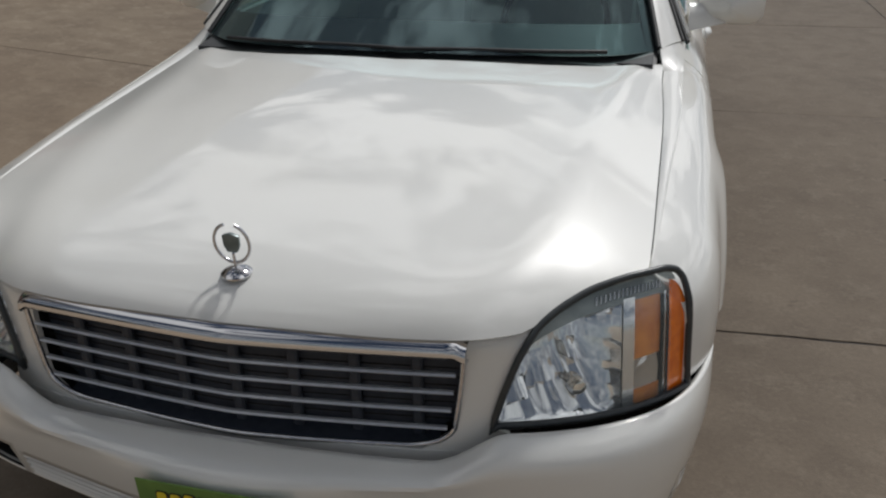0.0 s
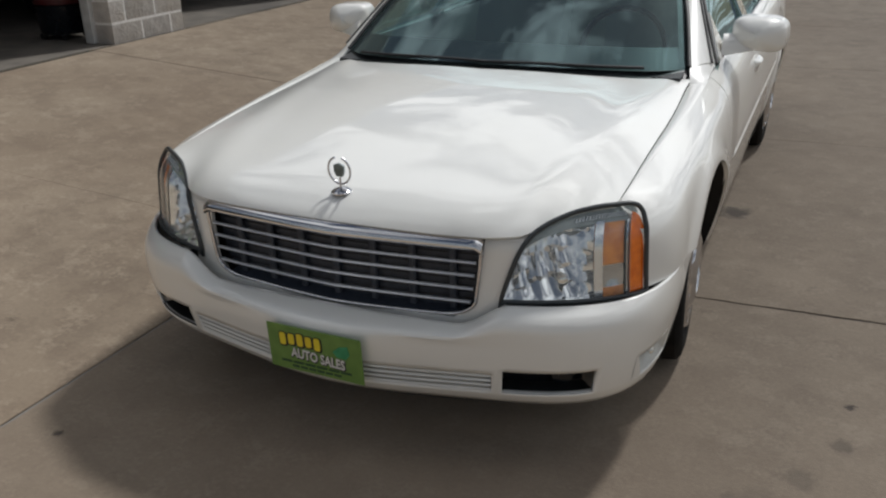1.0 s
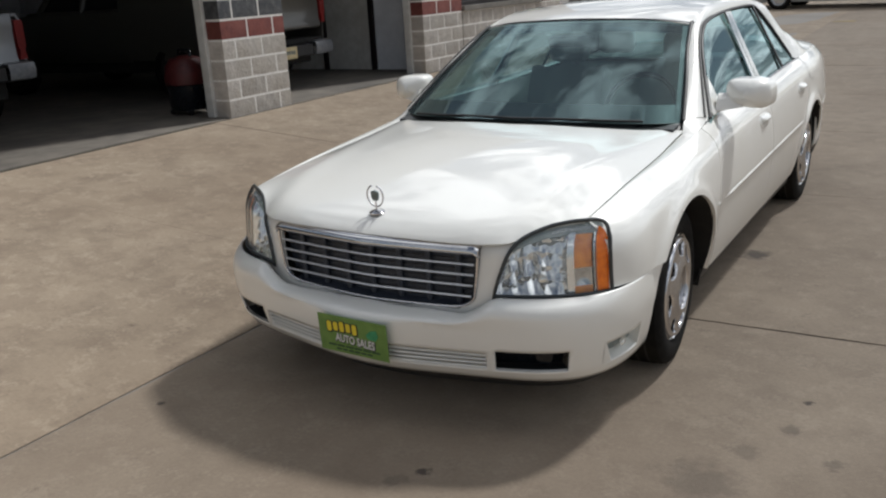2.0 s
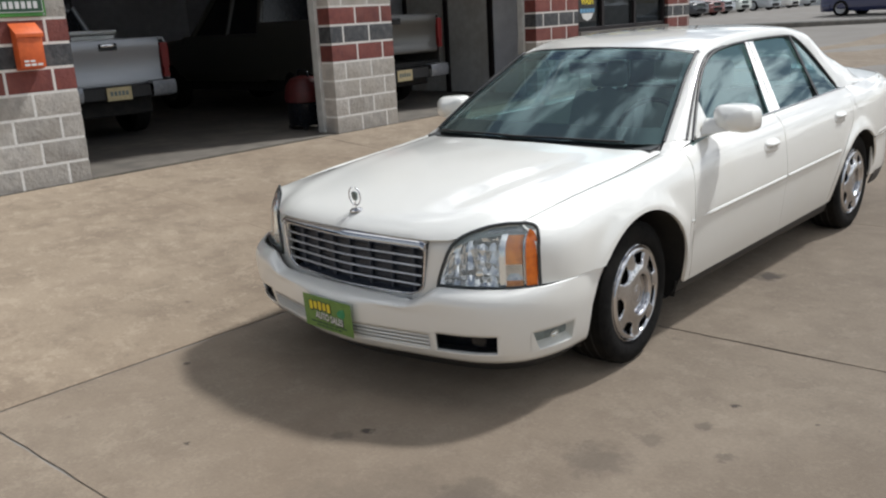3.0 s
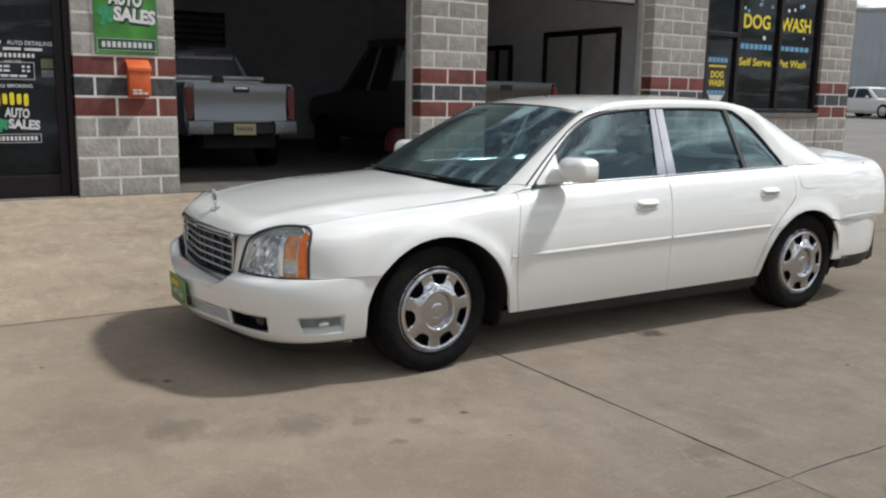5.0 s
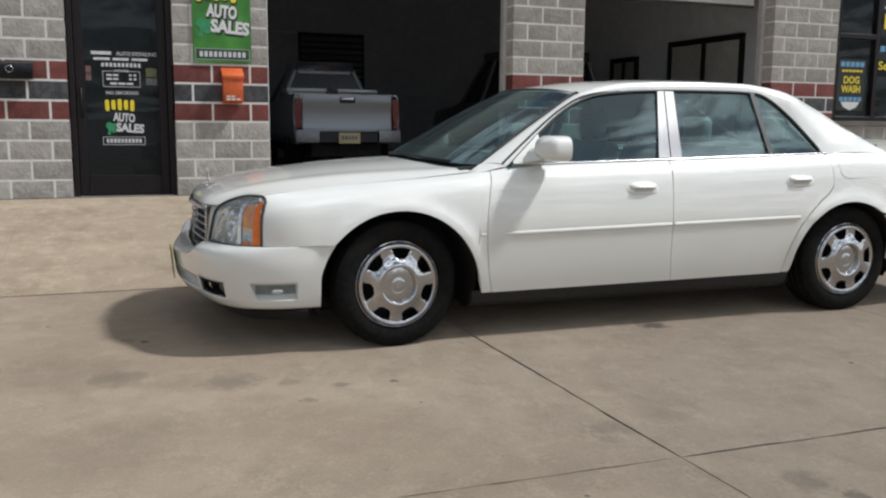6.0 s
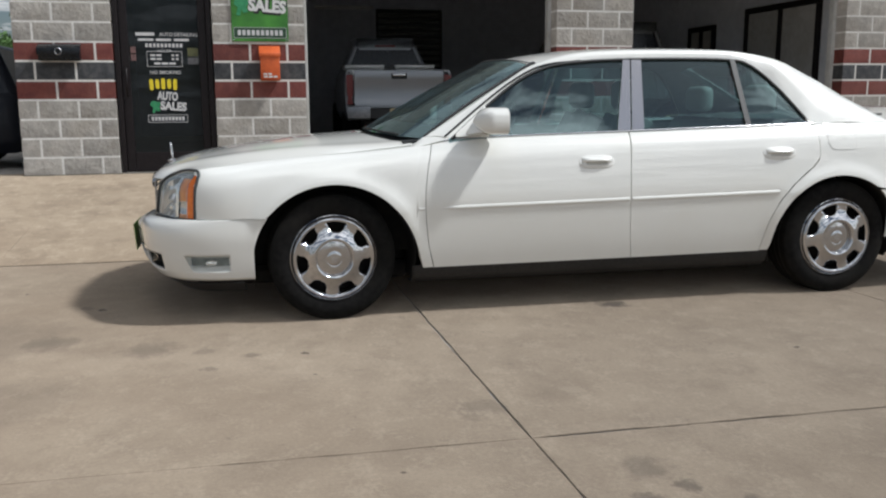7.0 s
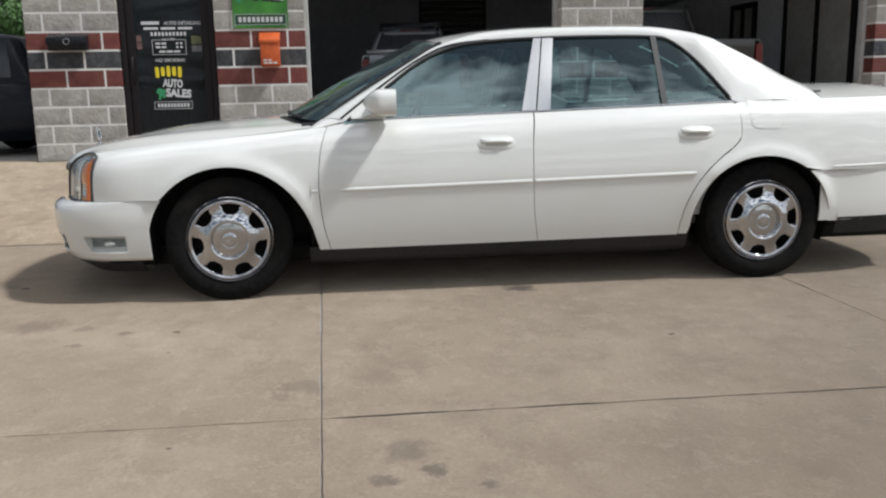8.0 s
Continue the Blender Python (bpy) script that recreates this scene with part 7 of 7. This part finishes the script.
# ---------- cars out on the lot ----------
def far_car(name, m, paint, label, L=4.6, W=1.78, H=1.42, style="sedan", group="parked cars", lamps=True):
    """A parked car; y runs from its tail (0) to its nose."""
    c = empty(name, m, label, "car", group)
    h = W / 2
    belt = H * 0.62
    z0 = 0.20
    hull("body", [(0.0, h * 0.78, z0 + 0.10, belt * 0.80, 0.12, 0.0), (0.05, h * 0.88, z0 + 0.04, belt * 0.92, 0.12, 0.01), (0.16, h * 0.95, z0 + 0.01, belt * 0.98, 0.10, 0.02), (0.8, h, z0, belt, 0.09, 0.02), (L * 0.35, h, z0, belt, 0.08, 0.02), (L * 0.66, h, z0, belt * 0.99, 0.09, 0.03), (L * 0.78, h * 0.99, z0, belt * 0.965, 0.12, 0.05), (L * 0.88, h * 0.965, z0, belt * 0.925, 0.15, 0.055), (L * 0.945, h * 0.915, z0 + 0.01, belt * 0.875, 0.17, 0.05), (L * 0.98, h * 0.84, z0 + 0.03, belt * 0.81, 0.16, 0.03), (L, h * 0.70, z0 + 0.07, belt * 0.72, 0.13, 0.0)], paint, c)
    a0, a1, b0, b1 = {"sedan": (0.50, 1.30, 0.575, 0.715), "van": (0.08, 0.40, 0.60, 0.86), "suv": (0.08, 0.35, 0.58, 0.74)}[style]
    ya, yb, ra, rb = a0, L * b1, a1, L * b0

    def ring(y0, y1, hw, z, r, dz=0.0):
        pts = []
        for cx, cy, q in ((hw - r, y1 - r, 0), (-hw + r, y1 - r, 1), (-hw + r, y0 + r, 2), (hw - r, y0 + r, 3)):
            for k in range(5):
                w = math.pi / 2 * (q + k / 4)
                pts.append((cx + r * math.cos(w), cy + r * math.sin(w), z))
        return pts
    rings = [ring(ya, yb, h * 0.90, belt - 0.05, 0.10), ring(ya + 0.03, yb - 0.03, h * 0.885, belt + 0.02, 0.12), ring(ra - 0.02, rb + 0.02, h * 0.72, H - 0.085, 0.14), ring(ra + 0.06, rb - 0.08, h * 0.665, H - 0.03, 0.14), ring(ra + 0.25, rb - 0.30, h * 0.45, H, 0.12)]
    V = [p for q in rings for p in q]
    F = [(i * 20 + j, i * 20 + (j + 1) % 20, (i + 1) * 20 + (j + 1) % 20, (i + 1) * 20 + j) for i in range(len(rings) - 1) for j in range(20)]
    F.append(tuple((len(rings) - 1) * 20 + j for j in range(20)))
    roof = put("roof", mesh_of("roof", V, F, sharp=50), paint, c)
    z0g, z1g = belt + 0.03, H - 0.10

    def glass_quad(nm, p00, p10, p11, p01, out):
        P = np.array([[np.array(p00) * (1 - u) * (1 - v) + np.array(p10) * u * (1 - v) + np.array(p11) * u * v + np.array(p01) * (1 - u) * v + np.array(out) for v in (0, 0.5, 1)] for u in (0, 0.25, 0.5, 0.75, 1)])
        grid(nm, P, FAR_GLASS, roof, thick=0.004)
    wx0, wx1 = h * 0.885, h * 0.725
    for s in (1, -1):
        mid = (ra + rb) / 2
        glass_quad("side_window", (s * wx0, ya + 0.30, z0g), (s * wx0, mid - 0.05, z0g), (s * wx1, mid - 0.05, z1g), (s * wx1, ra + 0.10, z1g), (s * 0.008, 0, 0))
        glass_quad("side_window", (s * wx0, mid + 0.05, z0g), (s * wx0, yb - 0.28, z0g), (s * wx1, rb - 0.06, z1g), (s * wx1, mid + 0.05, z1g), (s * 0.008, 0, 0))
    glass_quad("windscreen", (-wx0 + 0.10, yb - 0.04, z0g), (wx0 - 0.10, yb - 0.04, z0g), (wx1 - 0.10, rb + 0.03, z1g), (-wx1 + 0.10, rb + 0.03, z1g), (0, 0.012, 0.010))
    glass_quad("back_window", (-wx0 + 0.10, ya + 0.04, z0g), (wx0 - 0.10, ya + 0.04, z0g), (wx1 - 0.10, ra - 0.03, z1g), (-wx1 + 0.10, ra - 0.03, z1g), (0, -0.012, 0.010))
    for s in (1, -1):
        plain_wheel(c, s * (h - 0.10), 0.95, 0.32, s, SILVER_RIM)
        plain_wheel(c, s * (h - 0.10), L * 0.81, 0.32, s, SILVER_RIM)
        if not lamps:
            continue
        hull("headlamp", [(L * 0.945, 0.16, belt * 0.66, belt * 0.80, 0.03, 0), (L * 0.992, 0.13, belt * 0.64, belt * 0.76, 0.03, 0)], SILVER_RIM, c).location = (s * h * 0.60, 0, 0)
        hull("tail_lamp", [(-0.012, 0.13, belt * 0.66, belt * 0.84, 0.03, 0), (0.10, 0.15, belt * 0.66, belt * 0.86, 0.03, 0)], RED_LENS, c).location = (s * h * 0.62, 0, 0)
        box("wing_mirror", (s * h * 0.98 - 0.06, L * b1 - 0.55, belt), (s * h * 0.98 + 0.06, L * b1 - 0.45, belt + 0.12), paint, c, bevel=0.03, seg=2)
    box("number_plate", (-0.2, -0.018, belt * 0.50), (0.2, -0.002, belt * 0.62), WHITE_STEEL, c, bevel=0.004)
    front = hull("front_bumper", [(L * 0.90, h * 0.985, z0 - 0.01, 0.50, 0.05, 0.0), (L * 0.955, h * 0.93, z0 - 0.01, 0.50, 0.06, 0.0), (L * 0.99, h * 0.80, z0, 0.495, 0.07, 0.0), (L + 0.035, h * 0.55, z0 + 0.03, 0.48, 0.07, 0.0)], paint, c)
    hull("air_intake", [(L + 0.01, h * 0.40, z0 + 0.045, z0 + 0.125, 0.02, 0.0), (L + 0.045, h * 0.38, z0 + 0.05, z0 + 0.12, 0.02, 0.0)], BLACK_TRIM, front)
    hull("front_grille", [(L - 0.03, h * 0.33, 0.515, belt * 0.66, 0.02, 0.0), (L + 0.012, h * 0.31, 0.52, belt * 0.655, 0.02, 0.0)], GREY_LENS, c)
    return c


def paint_of(name, c):
    return varied(name, c, tuple(v * 0.9 for v in c), 200, rough=0.3, coat=0.7)


WHITE_P, DARK_P, REDC_P, SILVER_P, PALE_P, BLUE_P = paint_of("white_car_paint", (0.72, 0.72, 0.70)), paint_of("charcoal_car_paint", (0.03, 0.035, 0.045)), paint_of("red_car_paint", (0.17, 0.035, 0.03)), paint_of("silver_car_paint", (0.42, 0.45, 0.48)), paint_of("pale_green_car_paint", (0.58, 0.62, 0.58)), paint_of("deep_blue_car_paint", (0.02, 0.03, 0.10))


def park(kind, x, y, yaw, paint, label, **k):
    return far_car(kind, pose(x, y, ground_z(x, y) - 0.018, 0, 0, yaw), paint, label, **k)


park("car", -22.1, 36.5, -100, WHITE_P, "white sedan parked in a row on the lot")
park("car", -22.2, 39.3, -102, DARK_P, "charcoal sedan parked in a row on the lot")
park("car", -22.7, 42.2, -102, REDC_P, "dull red sedan parked in a row on the lot")
park("car", -23.6, 45.6, -103, SILVER_P, "silver sedan parked in a row on the lot")
park("car", -24.3, 49.4, -103, PALE_P, "pale green-white sedan parked in a row on the lot")
park("minivan", -24.6, 53.4, -100, SILVER_P, "silver minivan parked beyond the sedans", L=5.0, W=1.95, H=1.75, style="van")
park("car", -24.9, 58.4, -100, WHITE_P, "white sedan parked beyond the minivan")
park("car", -25.4, 63.0, -100, SILVER_P, "silver sedan parked beyond the minivan")
park("sport_utility", -31.6, 86.0, -86, REDC_P, "dark red utility vehicle far off by the building", L=5.6, W=1.98, H=1.95, style="suv")
park("car", 1.05, 21.9, 82, SILVER_P, "silver sedan parked across the lot", L=4.8)
park("van", -5.2, 34.2, 82, BLUE_P, "deep blue van parked across the lot", L=5.2, W=1.95, H=1.85, style="van")
far_car("sport_utility", pose(-6.4, -3.0, 0.315, 0, 0, 180), NAVY_PAINT, "dark navy utility vehicle parked beside the shop", L=4.9, W=1.88, H=1.50, style="suv", group="", lamps=False)

# kerb and paint marks
k0, k1 = Vector((-11.45, 27.4, 0)), Vector((-5.5, 29.75, 0))
kd = (k1 - k0)
kb = box("kerb", (0, -0.6, -0.1), (kd.length, 0.6, 0.15), KERB, bevel=0.03)
kb.matrix_basis = pose(k0.x, k0.y, ground_z(-9.4, 28.3), 0, 0, math.degrees(math.atan2(kd.y, kd.x)))
tagged(kb, "low weathered concrete kerb island", "kerb", kind="structure")
for x, y, w in ((-0.8, 17.8, 0.5), (-4.75, 15.6, 0.9)):
    mk = prism("paint_mark", [(-w / 2, -0.06), (w * 0.4, -0.09), (w / 2, 0.05), (-w * 0.3, 0.08)], 0.001, 0.004, varied("worn_yellow_paint", (0.50, 0.36, 0.12), (0.38, 0.29, 0.14), 9, rough=0.9), axis="z", bevel=0)
    mk.matrix_basis = pose(x, y, ground_z(x, y) + 0.003, 1.5, 0, 10)
    tagged(mk, "worn yellow paint mark on the concrete", "paint mark", kind="structure")


# ---------- the grey hall beyond the lot ----------
def hall():
    b = empty("warehouse", pose(-34.5, 61.0, 0.7, 0, 0, 28), "long grey metal-clad warehouse", "building")
    def clad(nm, x0, x1, hgt, mt, depth):
        w = box(nm, (x0, 0, 0), (x1, depth, hgt), mt, b, bevel=0.02)
        V, F = [], []
        n = int((x1 - x0) / 0.6)
        for i in range(n):
            x = x0 + (i + 0.5) * (x1 - x0) / n
            k = len(V)
            V += [(x - 0.10, -0.002, 0.02), (x - 0.06, -0.045, 0.02), (x + 0.06, -0.045, 0.02), (x + 0.10, -0.002, 0.02), (x - 0.10, -0.002, hgt - 0.02), (x - 0.06, -0.045, hgt - 0.02), (x + 0.06, -0.045, hgt - 0.02), (x + 0.10, -0.002, hgt - 0.02)]
            F += [(k, k + 1, k + 5, k + 4), (k + 1, k + 2, k + 6, k + 5), (k + 2, k + 3, k + 7, k + 6)]
        rb = put("cladding_ribs", mesh_of("cladding_ribs", V, F, smooth=False), mt, w)
        tagged(rb, kind="stuff")
        box("roof_edge", (x0 - 0.1, -0.12, hgt + 0.002), (x1 + 0.1, depth, hgt + 0.25), GREY_STEEL, b, bevel=0.02)
        return w
    w1 = clad("wall", -22, 8.6, 7.5, METAL_WALL, 18)
    w2 = clad("wall_pale", 8.62, 34, 6.8, PALE_WALL, 16)
    def win(w, x0, x1, z0, z1):
        q = box("window", (x0, -0.08, z0), (x1, -0.046, z1), BLACK_GLOSS, w, bevel=0.01)
        for lo, hi in (((x0 - 0.06, z0 - 0.06), (x1 + 0.06, z0)), ((x0 - 0.06, z1), (x1 + 0.06, z1 + 0.06))):
            box("window_frame", (lo[0], -0.10, lo[1]), (hi[0], -0.046, hi[1]), DARK_FRAME, q, bevel=0)
    win(w1, 5.75, 7.3, 1.9, 2.9)
    win(w2, 9.1, 9.9, 1.8, 2.9)
    win(w2, 11.3, 12.1, 1.8, 2.9)
    box("downpipe", (4.75, -0.16, 0.0), (4.95, -0.05, 7.3), DARK_FRAME, b, bevel=0.02)
    return b


hall()


# ---------- trees behind the shop ----------
def tree(x, y, height, spread, seed):
    r = random.Random(seed)
    z0 = ground_z(x, y) - 0.05
    t = empty("tree", pose(x, y, z0), "leafy green deciduous tree", "tree", "trees behind the shop")
    V, F = [], []

    def limb(p, q, r0, r1):
        p, q = Vector(p), Vector(q)
        d = (q - p).normalized()
        a = d.orthogonal().normalized(); b = d.cross(a)
        k = len(V)
        for c, rad in ((p, r0), (q, r1)):
            for i in range(8):
                w = 2 * math.pi * i / 8
                V.append(c + (a * math.cos(w) + b * math.sin(w)) * rad)
        F.extend((k + i, k + (i + 1) % 8, k + 8 + (i + 1) % 8, k + 8 + i) for i in range(8))
    top = Vector((r.uniform(-0.3, 0.3), r.uniform(-0.3, 0.3), height * 0.55))
    limb((0, 0, 0), top * 0.5, height * 0.035, height * 0.026)
    limb(top * 0.5, top, height * 0.026, height * 0.016)
    tips = []
    for i in range(13):
        a, h0 = r.uniform(0, 6.28), r.uniform(0.28, 0.58)
        s = top * (h0 / 0.55)
        e = s + Vector((math.cos(a), math.sin(a), r.uniform(0.3, 1.1))) * spread * r.uniform(0.5, 0.95)
        limb(s, e, height * 0.011, height * 0.004)
        tips += [e, s + (e - s) * 0.65]
    tips.append(top + Vector((0, 0, height * 0.32)))
    put("trunk", mesh_of("trunk", V, F), BARK, t, "rough brown trunk with limbs")
    LV, LF = [], []
    for c in tips:
        for _ in range(150):
            o = Vector((r.gauss(0, 1), r.gauss(0, 1), r.gauss(0, 0.8)))
            o = o.normalized() * r.uniform(0.15, 1) ** 0.5 * spread * 0.36
            p = c + o
            n = Vector((r.uniform(-1, 1), r.uniform(-1, 1), r.uniform(-0.2, 1))).normalized()
            a = n.orthogonal().normalized() * r.uniform(0.08, 0.16)
            b = n.cross(a)
            k = len(LV)
            LV += [p - a, p + b * 0.55, p + a, p - b * 0.55]
            LF.append((k, k + 1, k + 2, k + 3))
    me = bpy.data.meshes.new("crown")
    me.from_pydata([tuple(v) for v in LV], [], LF)
    put("crown", me, LEAF, t, "uneven leafy crown")


for i, (x, y, hh, sp) in enumerate(((-33, -12.5, 4.9, 1.9), (-37, -15.5, 6.0, 2.3), (-30, -15.2, 4.4, 1.8), (-41, -11.5, 5.4, 2.1), (-35, -19.5, 5.6, 2.2))):
    tree(x, y, hh, sp, 40 + i)
